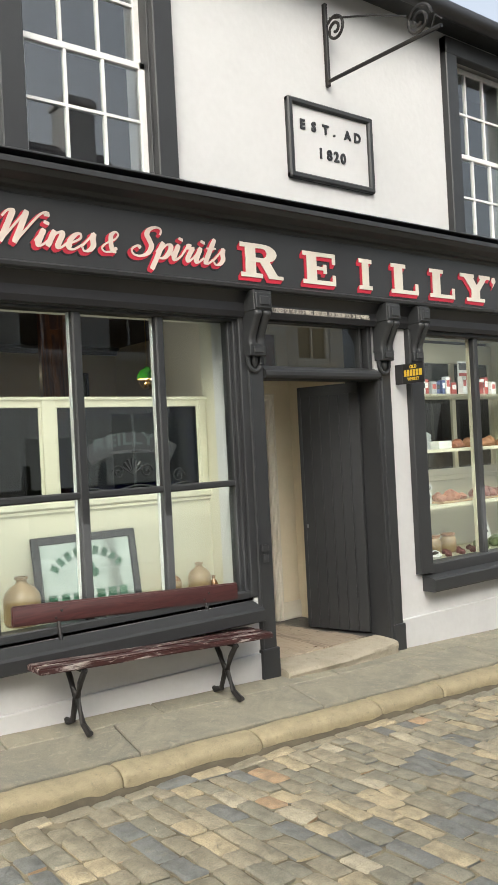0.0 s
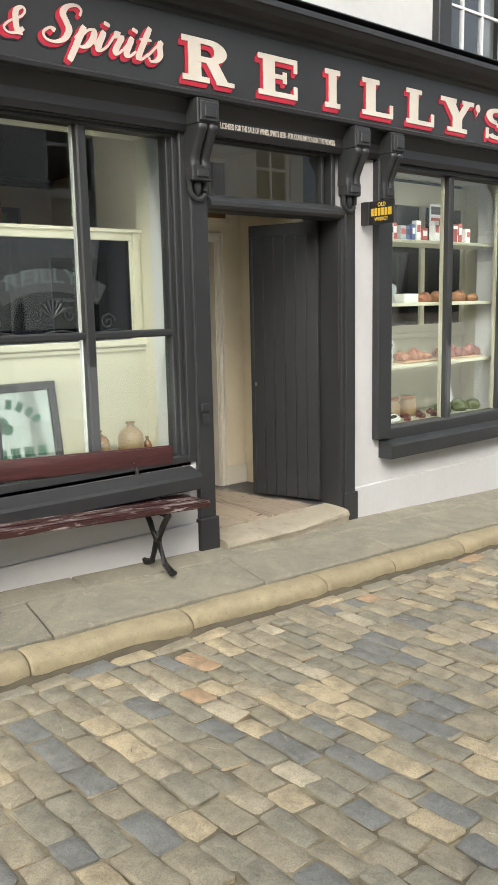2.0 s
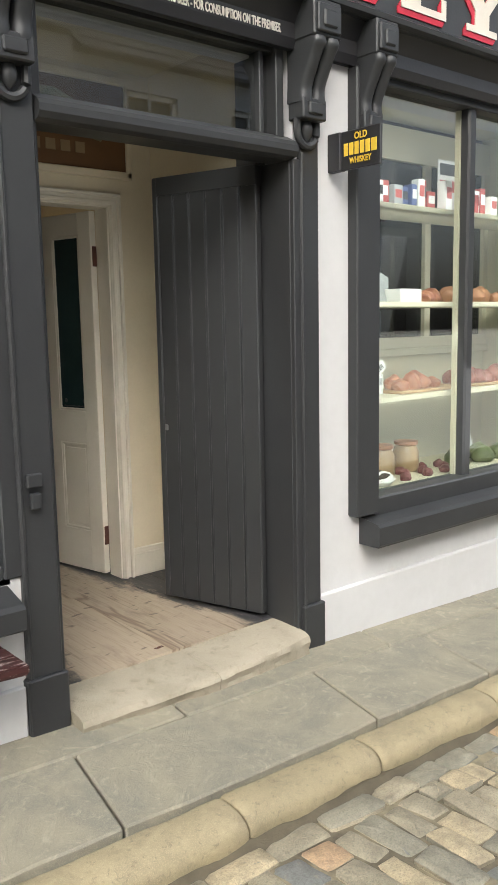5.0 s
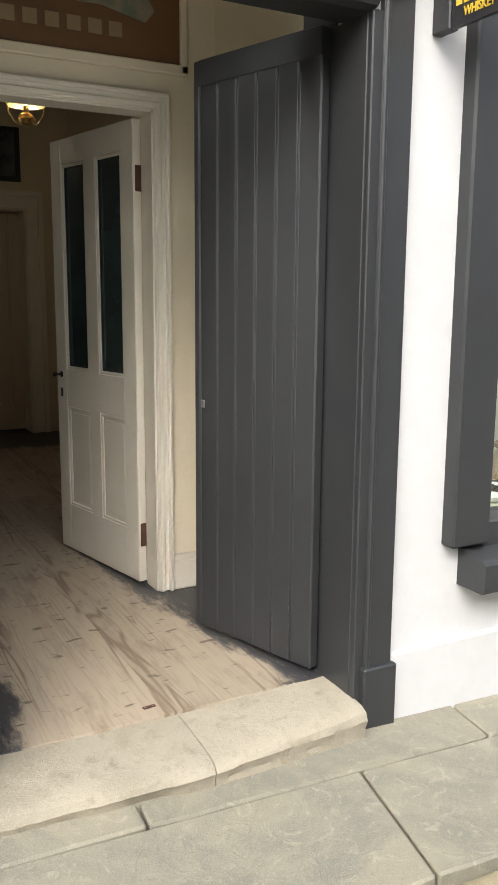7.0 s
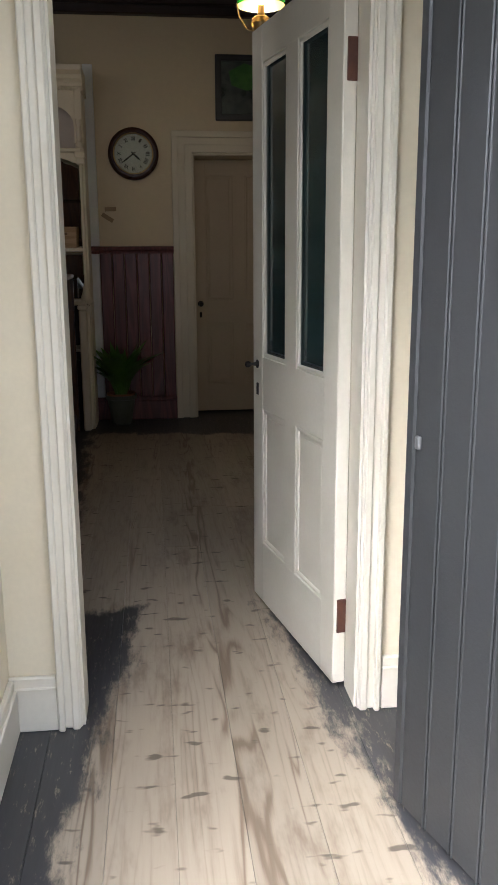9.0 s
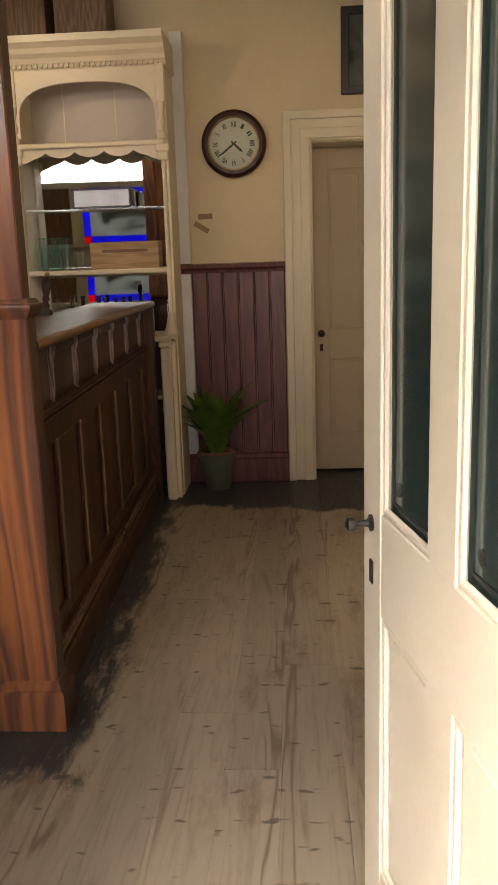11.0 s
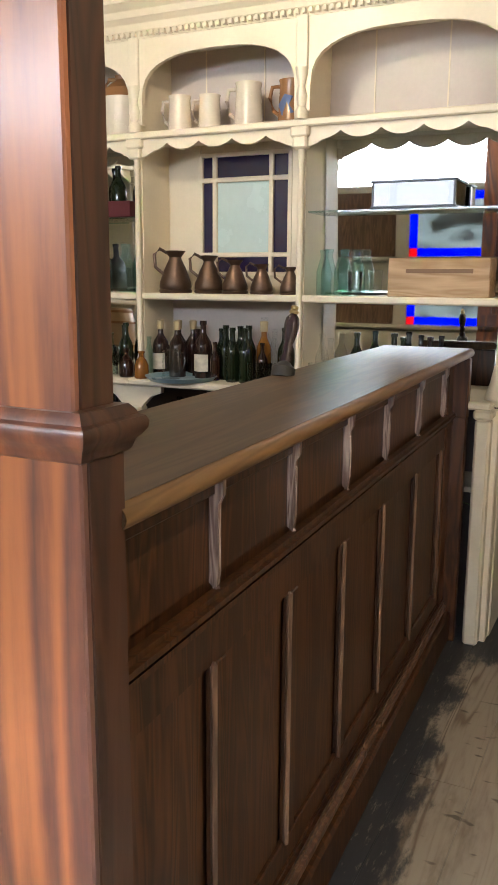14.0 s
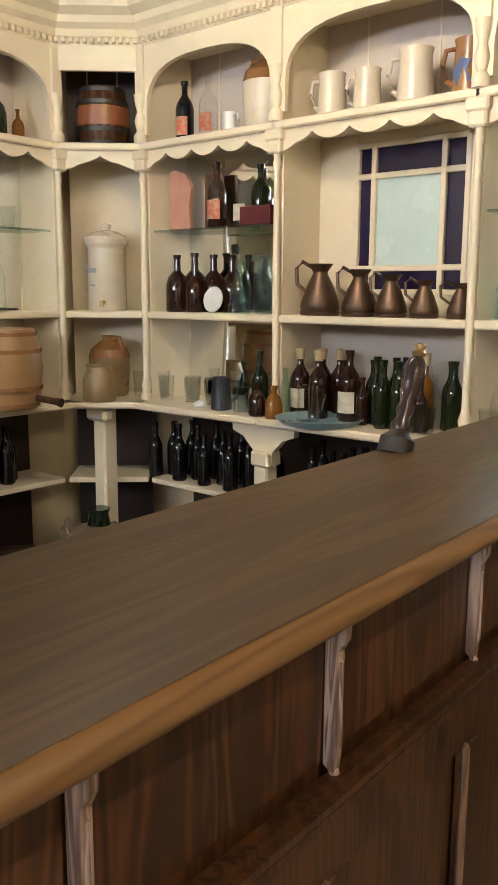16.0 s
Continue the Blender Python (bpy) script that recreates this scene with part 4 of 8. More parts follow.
# doorway
dw = thing("door_surround", "charcoal doorway surround with a glazed fanlight", "door frame")
part("transom_bar", mould_run(3.885, 5.125, [(5.06, 2.165), (4.93, 2.165), (4.90, 2.175), (4.885, 2.195), (4.885, 2.22), (4.90, 2.24), (4.93, 2.255), (4.96, 2.27), (5.06, 2.27)]), GREY, dw, smooth=False)
part("fanlight_pane", boxes((3.93, 5.05, 5.0, 5.004, 2.27, 2.62)), SHINYOLDGLASS, dw, "reflecting fanlight glass")
part("fanlight_frame", boxes((3.885, 3.93, 4.96, 5.05, 2.26, 2.66), (5.045, 5.09, 4.94, 5.05, 2.26, 2.66), (3.885, 5.09, 4.96, 5.05, 2.61, 2.66), (4.975, 5.0, 4.97, 5.04, 2.27, 2.62), bevel=0.004), GREY, dw)
part("jamb_panel", boxes((5.113, 5.165, 4.935, 5.12, -0.02, 2.17), (5.116, 5.175, 4.912, 4.945, -0.2, 2.17), bevel=0.004), GREY, dw)
part("jamb_panel", boxes((3.85, 3.90, 4.94, 5.30, -0.02, 2.17), bevel=0.005), GREY, dw)
part("jamb_back", boxes((5.117, 5.21, 5.112, 5.31, 0, 2.66), bevel=0.002), GREY, dw)


PEWTERISH = paint("dull_steel", (0.25, 0.25, 0.25), None, 0.4, 9, 80, 0.1, metal=0.7)


def outer_door():
    d = thing("street_door", "charcoal boarded street door standing open into the lobby", "door")
    w, h, t = 0.585, 2.15, 0.045
    for i in range(6):
        u0, u1 = i * w / 6, (i + 1) * w / 6
        part("board", boxes((u0 + 0.002, u1 - 0.002, -t, 0, 0, h), bevel=0.006), GREY, d)
        if i:
            for du in (-0.007, 0.006):
                part("bead", boxes((u0 + du - 0.0035, u0 + du + 0.0035, -t - 0.002, -t + 0.006, 0.0, h - 0.12), bevel=0.0025), GREY, d)
    part("top_rail", boxes((0, w, -t - 0.006, 0.002, h - 0.09, h), bevel=0.003), GREY, d)
    part("edge_stile", boxes((w - 0.004, w + 0.028, -t - 0.004, 0.003, 0, h), bevel=0.005), GREY, d)
    part("keyhole_plate", boxes((w - 0.03, w - 0.012, -t - 0.009, -t, 0.89, 0.92), bevel=0.003), PEWTERISH, d, "small worn metal keyhole plate")
    d.matrix_basis = pose(5.112, 5.125, 0.02, 0, 0, math.degrees(math.atan2(5.715 - 5.125, 4.934 - 5.112))) @ Matrix.Diagonal((1, -1, 1, 1))
    return d


outer_door()

catch = thing("floor_catch", "small rusted iron catch plate let into the floor", "door catch", pose(4.475, 5.155, 0.001, 0, 0, 6) @ Matrix.Scale(0.7, 4))
part("plate", boxes((-0.032, 0.032, -0.012, 0.012, 0, 0.003), bevel=0.001), RUST, catch)
for sx in (-0.02, 0.02):
    part("screw", turned([(0.005, 0.002), (0.004, 0.005), (0.001, 0.0055)], 10, None, (sx, 0, 0)), PEWTERISH, catch)

# doorstep, one worn stone cracked across
def doorstep():
    st = thing("doorstep", "worn sandstone doorstep cracked across with a crumbling front edge", "step")
    for a, b in ((3.89, 4.545), (4.548, 5.125)):
        bm, rows = bmesh.new(), []
        n = 34
        for i in range(n + 1):
            q, row = i / n, []
            x = a + (b - a) * q
            front = 4.80 + 0.035 * max(0.0, (x - 4.6) / 0.5) - 0.012 * math.sin(x * 3.1)
            for y, z in ((5.11, -0.3), (5.11, -0.003), (5.02, -0.002), (4.94, -0.006), (front + 0.07, -0.012), (front + 0.03, -0.018), (front + 0.008, -0.03), (front, -0.055), (front + 0.012, -0.09), (front + 0.004, -0.13), (front + 0.01, -0.34)):
                p = Vector((x, y * 0.5, z))
                ragged = 0.009 * noise.noise(p * 6.0) + 0.005 * noise.noise(p * 26.0)
                near = max(0.0, min(1.0, (4.92 - y) / 0.08))
                wear = -0.010 * math.exp(-((x - 4.5) / 0.35) ** 2) if z > -0.04 else 0.0
                xx = x + (0.018 * (y - 4.95) + 0.004 * noise.noise(Vector((y * 30, 0, 1))) if abs(x - 4.546) < 0.004 else 0.0)
                row.append(bm.verts.new((xx, y + near * ragged, z + wear + (0.003 * noise.noise(p * 9.0) + near * ragged * 0.3 if z > -0.2 else 0.0))))
            rows.append(row)
        for r0, r1 in zip(rows, rows[1:]):
            for k in range(len(r0) - 1):
                bm.faces.new((r0[k], r0[k + 1], r1[k + 1], r1[k]))
        bm.faces.new(rows[0])
        bm.faces.new(rows[-1][::-1])
        part("stone", bm, STEP, st, smooth=True)


doorstep()


# upper sash windows
def sash_window(x0):
    w = thing("sash_window", "white six-over-six sash window in a charcoal surround", "window", group="upper sash windows")
    x1 = x0 + 1.265
    part("surround", boxes((x0, x0 + 0.16, 4.86, 4.95, 3.50, 5.36), (x1 - 0.16, x1, 4.86, 4.95, 3.50, 5.36), (x0, x1, 4.855, 4.955, 5.2, 5.36), bevel=0.008), GREY, w)
    part("lining", boxes((x0 + 0.13, x0 + 0.17, 4.93, 5.10, 3.52, 5.24), (x1 - 0.17, x1 - 0.13, 4.93, 5.10, 3.52, 5.24), bevel=0.004), GREY, w)
    part("sill", boxes((x0 - 0.005, x1 + 0.005, 4.80, 5.0, 3.455, 3.53), bevel=0.01), GREY, w, "charcoal sill")
    a, b = x0 + 0.165, x1 - 0.165
    for nm, z0, z1, y in (("lower_sash", 3.53, 4.36, 4.985), ("upper_sash", 4.33, 5.22, 5.03)):
        fr = part(nm, boxes((a, a + 0.05, y, y + 0.04, z0, z1), (b - 0.05, b, y, y + 0.04, z0, z1), (a, b, y, y + 0.04, z0, z0 + (0.07 if z0 < 4 else 0.04)), (a, b, y, y + 0.04, z1 - 0.045, z1), bevel=0.004), SASHWHITE, w)
        for k in (1, 2):
            xm = a + 0.05 + (b - a - 0.1) * k / 3
            part("glazing_bar", boxes((xm - 0.01, xm + 0.01, y + 0.003, y + 0.035, z0, z1)), SASHWHITE, fr)
        zm = (z0 + z1) / 2
        part("glazing_bar", boxes((a, b, y + 0.004, y + 0.034, zm - 0.01, zm + 0.01)), SASHWHITE, fr)
        part("pane", boxes((a, b, y + 0.018, y + 0.021, z0, z1)), SHINYOLDGLASS, fr, "old window glass, reflection strengthened")


sash_window(1.915)
sash_window(6.19)

# date plaque
pq = thing("date_plaque", "white wall plaque in a charcoal frame with raised lettering", "plaque")
part("panel", boxes((4.27, 5.16, 4.915, 4.94, 3.78, 4.36)), WHITE, pq)
part("frame", boxes((4.24, 4.295, 4.885, 4.94, 3.75, 4.39), (5.135, 5.19, 4.885, 4.94, 3.75, 4.39), (4.24, 5.19, 4.886, 4.94, 3.75, 3.80), (4.24, 5.19, 4.886, 4.94, 4.34, 4.39), bevel=0.012), GREY, pq)
for body, x, z, w, s in (("E S T. A D", 4.38, 4.16, 0.68, 0.105), ("1 8 2 0", 4.58, 3.955, 0.28, 0.115)):
    marks = body.replace(" ", "")
    for i, ch in enumerate(marks):
        part("letter", shift(lettering(ch, s, 0.012, 0, 0.0035), x + w * i / (len(marks) - 0.35), 4.911, z), BLACK, pq, "raised black letter")

# iron bracket over the door
ib = thing("sign_bracket", "black wrought-iron sign bracket with scrolls", "bracket")
part("wall_bar", boxes((4.695, 4.725, 4.89, 4.93, 4.56, 5.24), bevel=0.004), IRON, ib)
part("arm", tube([(4.71, 4.9, 4.60), (4.71, 3.75, 4.56)], 0.016, 8), IRON, ib, smooth=True)
part("stay", tube([(4.71, 4.86, 5.10), (4.71, 4.4, 4.92), (4.71, 4.06, 4.76)], 0.008, 6), IRON, ib, smooth=True)


def spiral(cy, cz, r, turns, sgn):
    return [(4.71, cy + sgn * r * (1 - 0.8 * k / 30) * math.cos(turns * 2 * math.pi * k / 30), cz + r * (1 - 0.8 * k / 30) * math.sin(turns * 2 * math.pi * k / 30)) for k in range(31)]


part("scroll", tube(spiral(4.80, 4.99, 0.115, 1.8, 1), 0.013, 6), IRON, ib, smooth=True)
part("scroll", tube(spiral(3.95, 4.68, 0.12, 1.9, -1), 0.013, 6), IRON, ib, smooth=True)
part("cable", tube([(4.71, 3.85, 4.56), (4.71, 3.80, 4.66), (4.71, 3.74, 4.60)], 0.006, 6), IRON, ib)


# projecting enamel signs
def flag_sign(name, label, x, z0, z1, length, ground_mat, bars):
    s = thing(name, label, "sign")
    part("flange", boxes((x - 0.02, x + 0.02, 4.85, 4.93, z0, z1), bevel=0.004), BLACK, s)
    part("plate", boxes((x - 0.008, x + 0.008, 4.87 - length, 4.87, z0, z1), bevel=0.003), ground_mat, s)
    for (v0, v1, c0, c1, m, body) in bars:
        if body:
            bm = lettering(body, 0.1, 0.002, 0, 0.002, (v1 - v0) * length)
            zz = [v.co.z for v in bm.verts]
            k = (c1 - c0) * (z1 - z0) / (max(zz) - min(zz))
            for v in bm.verts:
                v.co = Vector((x - 0.0105 + v.co.y, 4.87 - v0 * length - v.co.x, z0 + c0 * (z1 - z0) + (v.co.z - min(zz)) * k))
            part("lettering", bm, m, s)
        else:
            part("device", boxes((x - 0.0105, x - 0.0075, 4.87 - v1 * length, 4.87 - v0 * length, z0 + c0 * (z1 - z0), z0 + c1 * (z1 - z0)), bevel=0.0008), m, s, "plain painted device")


flag_sign("whiskey_sign", "small black enamel whiskey sign with yellow lettering on the wall", 5.37, 2.13, 2.30, 0.25, BLACK, [
    (0.40, 0.70, 0.74, 0.92, GOLD, "OLD"), (0.14, 0.24, 0.36, 0.68, GOLD, ""), (0.27, 0.37, 0.36, 0.68, GOLD, ""), (0.40, 0.50, 0.36, 0.68, GOLD, ""), (0.53, 0.63, 0.36, 0.68, GOLD, ""), (0.66, 0.76, 0.36, 0.68, GOLD, ""), (0.79, 0.92, 0.36, 0.68, GOLD, ""), (0.28, 0.80, 0.14, 0.30, GOLD, "WHISKEY")])
flag_sign("tea_sign", "blue enamel tea sign with white lettering on the wall", 7.76, 1.93, 2.25, 0.42, BLUE, [
    (0.25, 0.75, 0.84, 0.92, SIGNW, ""), (0.08, 0.92, 0.56, 0.78, SIGNW, ""), (0.22, 0.78, 0.36, 0.50, SIGNW, ""), (0.22, 0.80, 0.08, 0.26, SIGNW, "TEAS")])
en = thing("wall_sign", "white and red enamel sign with a dark border", "sign")
part("plate", boxes((8.11, 8.68, 4.90, 4.93, 3.70, 4.32), bevel=0.004), BLUE, en)
part("face", boxes((8.14, 8.65, 4.893, 4.905, 3.76, 4.29)), SIGNW, en)
part("red_band", boxes((8.16, 8.63, 4.888, 4.896, 3.95, 4.10)), REDEN, en)
part("lettering", boxes((8.2, 8.6, 4.888, 4.896, 4.15, 4.22)), BLACK, en, "plain dark bar")
part("lettering", boxes((8.25, 8.55, 4.888, 4.896, 3.83, 3.89)), BLACK, en, "plain dark bar")

# next door along
nd = thing("neighbour_door", "dark charcoal plank door with an iron latch", "door")
part("leaf", boxes((8.04, 8.96, 5.0, 5.05, -0.3, 2.15), bevel=0.004), BLACK, nd)
for i in range(6):
    part("board", boxes((8.05 + i * 0.15, 8.19 + i * 0.15, 4.985, 5.003, -0.28, 2.13), bevel=0.004), GREY, nd)
part("latch", tube([(8.12, 4.96, 1.66), (8.12, 4.93, 1.60), (8.12, 4.96, 1.52)], 0.01, 6), IRON, nd, "black iron latch")
solid("neighbour_step", boxes((8.0, 9.0, 4.83, 5.2, -0.6, -0.235), bevel=0.015), STEP, "worn sandstone step before the next door", "step")


# ---- bench ----
def bench():
    b = thing("street_bench", "maroon slatted bench with worn paint on cast-iron legs", "bench")
    g0, g1 = 1.87, 3.60

    def lean(bm):
        for v in bm.verts:
            v.co.z -= 0.052 * (v.co.x - 3.6)
        return bm
    for i, y in enumerate((4.60, 4.70, 4.80)):
        part("seat_slat", lean(boxes((g0, g1, y, y + 0.092, 0.315, 0.355), bevel=0.008, seg=2)), WORNSEAT, b, "maroon slat with flaking paint")
    part("backrest", lean(boxes((g0 - 0.02, g1 - 0.05, 4.925, 4.955, 0.55, 0.675), bevel=0.008, seg=2)), MAROON, b)
    for x in (2.15, 3.27):
        dz = -0.052 * (x - 3.6)
        zf = pave_z(x, 4.7)
        leg = part("leg", tube([(x, 4.60, 0.31 + dz), (x, 4.67, 0.22 + dz), (x, 4.72, 0.12 + dz), (x, 4.66, 0.03 + zf + 0.03), (x, 4.58, zf + 0.02), (x, 4.555, zf + 0.03)], [0.018, 0.019, 0.02, 0.019, 0.022, 0.014], 8), IRON, b, "black cast-iron leg", True)
        part("leg", tube([(x, 4.87, 0.31 + dz), (x, 4.80, 0.22 + dz), (x, 4.74, 0.12 + dz), (x, 4.80, 0.02 + zf + 0.03), (x, 4.87, zf + 0.03), (x, 4.895, zf + 0.04)], [0.018, 0.019, 0.02, 0.019, 0.022, 0.014], 8), IRON, b, "black cast-iron leg", True)
        part("brace", tube([(x, 4.59, 0.30 + dz), (x, 4.88, 0.30 + dz), (x, 4.90, 0.42 + dz), (x, 4.962, 0.64 + dz)], 0.013, 8), IRON, b, "iron back support", True)
        for dx in (-0.02, 0.02):
            part("bolt", turned([(0.009, 0), (0.009, 0.004), (0.004, 0.007)], 10, None, (0, 0, 0)), IRON, b).matrix_basis = pose(x + dx, 4.925, 0.60 + dz + dx, 90)
    return b


bench()


# ---- lobby and inner door ----
def casing(name, x0, x1, z1, y, w, face, mat, depth=0.03):
    """A moulded architrave round an opening in a wall along x; face -1 looks towards -y."""
    c = thing(name, "cream moulded door architrave", "door frame")
    for a, b, t in ((0.0, w, depth * 0.6), (w * 0.08, w * 0.42, depth), (w * 0.72, w, depth * 1.25)):
        ya, yb = (y - t, y) if face < 0 else (y, y + t)
        part("moulding", boxes((x0 - b, x0 - a, ya, yb, 0, z1 + b), bevel=0.004), mat, c)
        part("moulding", boxes((x1 + a, x1 + b, ya, yb, 0, z1 + b), bevel=0.004), mat, c)
        part("moulding", boxes((x0 - b, x1 + b, ya - 0.001, yb, z1 + a, z1 + b), bevel=0.004), mat, c)
    return c


casing("inner_door_architrave", 4.105, 4.91, 2.09, 6.16, 0.065, -1, DOORCREAM)
dl = thing("inner_door_lining", "cream door lining of the inner doorway", "door frame")
part("lining", boxes((4.10, 4.112, 6.158, 6.282, 0, 2.09)), DOORCREAM, dl)
part("lining", boxes((4.903, 4.915, 6.158, 6.282, 0, 2.09)), DOORCREAM, dl)
part("lining", boxes((4.10, 4.915, 6.158, 6.282, 2.083, 2.095)), DOORCREAM, dl)
sk = thing("lobby_skirting", "cream moulded lobby skirting board", "skirting")
for r in ((4.98, 5.2, 6.135, 6.16), (3.905, 4.04, 6.135, 6.16)):
    part("board", boxes((*r, 0, 0.135), (r[0], r[1], r[2] + 0.006, r[3], 0.13, 0.165), bevel=0.004), DOORCREAM, sk)
part("board", boxes((3.905, 3.93, 5.31, 6.135, 0, 0.135), (3.905, 3.922, 5.31, 6.135, 0.13, 0.165), bevel=0.004), DOORCREAM, sk)
op = thing("over_door_panel", "brown painted landscape sign panel over the inner door", "painting")
part("frame", boxes((3.98, 5.06, 6.13, 6.16, 2.235, 2.275), (5.03, 5.06, 6.13, 6.16, 2.24, 2.75), (3.98, 4.01, 6.13, 6.16, 2.24, 2.75), (3.98, 5.06, 6.131, 6.16, 2.72, 2.76), bevel=0.005), CREAM, op)
part("panel", boxes((4.0, 5.04, 6.148, 6.158, 2.27, 2.73)), paint("sepia_panel", (0.17, 0.085, 0.035), (0.10, 0.055, 0.03), 0.4, 3, 40, 0.1), op)
part("landscape", prism([(4.25, 2.52), (4.45, 2.46), (4.70, 2.46), (4.88, 2.42), (4.92, 2.47), (4.86, 2.56), (4.62, 2.66), (4.3, 2.64)], 0.003, "y", 6.1455), paint("painted_hills", (0.15, 0.17, 0.12), (0.28, 0.24, 0.17), 0.5, 14, 60, 0.1, spread=0.3), op)
part("lettering", boxes(*[(4.30 + 0.085 * i, 4.355 + 0.085 * i, 6.1445, 6.149, 2.35, 2.405) for i in range(6)]), paint("faded_gold", (0.30, 0.22, 0.12), None, 0.5), op, "plain faded bars")


def panel_door(name, label, w, h, t, mat, glazed, parent_pose):
    """A four-panel door, hinge edge at u = 0, standing on its lower edge."""
    d = thing(name, label, "door")
    lock = 0.86
    rails = ((0, 0.24), (lock - 0.1, lock + 0.09), (h - 0.12, h))
    st_w = 0.105
    for a, b in ((0, st_w), (w - st_w, w)):
        part("stile", boxes((a, b, 0, t, 0, h), bevel=0.003), mat, d)
    for a, b in rails:
        part("rail", boxes((st_w, w - st_w, 0.001, t - 0.001, a, b), bevel=0.002), mat, d)
    part("muntin", boxes((w / 2 - 0.05, w / 2 + 0.05, 0.0015, t - 0.0015, 0.2, h - 0.1), bevel=0.002), mat, d)
    for a, b in ((st_w, w / 2 - 0.05), (w / 2 + 0.05, w - st_w)):
        for z0, z1, top in ((0.24, lock - 0.1, False), (lock + 0.09, h - 0.12, True)):
            if top and glazed:
                part("pane", boxes((a, b, t * 0.45, t * 0.45 + 0.004, z0, z1)), ETCHED, d, "dark etched glass")
                for yy in (t * 0.45 - 0.002,  t * 0.45 + 0.0045):
                    bm = boxes((a + 0.02, b - 0.02, yy, yy + 0.0015, z0 + 0.022, z0 + 0.027))
                    for xx in (a + 0.03, b - 0.045):
                        for r in (45, -45, 0, 90):
                            q = boxes((-0.012, 0.012, yy, yy + 0.0012, -0.003, 0.003))
                            q.transform(Matrix.Translation((xx, 0, z0 + 0.055)) @ Matrix.Rotation(radians(r), 4, "Y"))
                            tm = bpy.data.meshes.new("t")
                            q.to_mesh(tm)
                            q.free()
                            bm.from_mesh(tm)
                            bpy.data.meshes.remove(tm)
                    part("etched_border", bm, BLACK, d)
            else:
                part("panel", boxes((a, b, t * 0.38, t * 0.62, z0, z1), (a + 0.03, b - 0.03, t * 0.3, t * 0.7, z0 + 0.03, z1 - 0.03), bevel=0.004), mat, d)
            for y0, y1 in ((0.004, 0.014), (t - 0.014, t - 0.004)):
                q = 0.016
                part("bead", boxes((a, a + q, y0, y1, z0, z1), (b - q, b, y0, y1, z0, z1), (a, b, y0, y1, z0, z0 + q), (a, b, y0, y1, z1 - q, z1), bevel=0.004), mat, d)
    for z in (0.17, h - 0.3):
        part("hinge", boxes((-0.004, 0.022, -0.004, t * 0.75, z, z + 0.11), bevel=0.002), RUST, d, "rusty iron hinge")
    for sgn, y in ((-1, 0.0), (1, t)):
        hd = part("handle", turned([(0.026, 0), (0.026, 0.006), (0.012, 0.012), (0.009, 0.03), (0.009, 0.045), (0.016, 0.05), (0.02, 0.06), (0.018, 0.075), (0.006, 0.082)], 14), IRON, d, "dark iron handle", True)
        hd.matrix_basis = pose(w - 0.052, y, lock + 0.06, -90 * sgn if sgn > 0 else 90) @ Matrix.Scale(0.6 if glazed else 0.95, 4)
        part("keyhole", boxes((w - 0.062, w - 0.042, y - 0.003, y + 0.003, lock - 0.055, lock - 0.01), bevel=0.002), IRON, d)
    d.matrix_basis = parent_pose
    return d


ETCHED = paint("etched_teal_glass", (0.022, 0.045, 0.045), (0.015, 0.03, 0.032), 0.16, 3, 40, 0.0)
ang = math.degrees(math.atan2(7.10 - 6.285, 4.735 - 4.90))
panel_door("inner_door", "worn cream half-glazed door standing open into the bar", 0.775, 2.065, 0.042, DOORCREAM, True, pose(4.905, 6.287, 0.012, 0, 0, ang))
casing("back_door_architrave", 4.695, 5.455, 2.105, 10.84, 0.175, -1, CREAM, 0.04)
panel_door("back_door", "closed cream four-panel door in the back wall", 0.765, 2.08, 0.04, paint("dull_cream_paint", (0.58, 0.47, 0.32), (0.50, 0.40, 0.27), 0.5), False, pose(5.458, 11.10, 0.01, 0, 0, 180))
solid("back_door_lining", boxes((4.685, 4.695, 10.84, 11.12, 0, 2.11), (5.455, 5.465, 10.84, 11.12, 0, 2.11), (4.685, 5.465, 10.84, 11.12, 2.10, 2.11)), CREAM, "cream lining of the back doorway", "door frame")

# ---- back wall of the bar ----
dd = thing("dado_boarding", "maroon stained tongue-and-groove dado", "wainscot")
xx = 3.93
for i in range(6):
    part("board", boxes((xx + 0.003, xx + 0.095, 10.808, 10.84, 0.17, 1.36), bevel=0.006), DADO, dd)
    xx += 0.098
part("rail", mould_run(3.80, 4.52, [(10.84, 1.345), (10.80, 1.345), (10.795, 1.365), (10.775, 1.375), (10.77, 1.40), (10.84, 1.405)]), DADO, dd)
part("skirting", boxes((3.83, 4.52, 10.785, 10.84, 0, 0.16), (3.83, 4.52, 10.80, 10.84, 0.15, 0.19), bevel=0.006), DADO, dd)
solid("wall_board_white", boxes((3.83, 3.93, 10.79, 10.838, 0.19, 1.345), (3.86, 3.935, 10.80, 10.838, 1.405, 2.75), bevel=0.004), SASHWHITE, "white painted upright board beside the shelving", "trim", kind="structure")


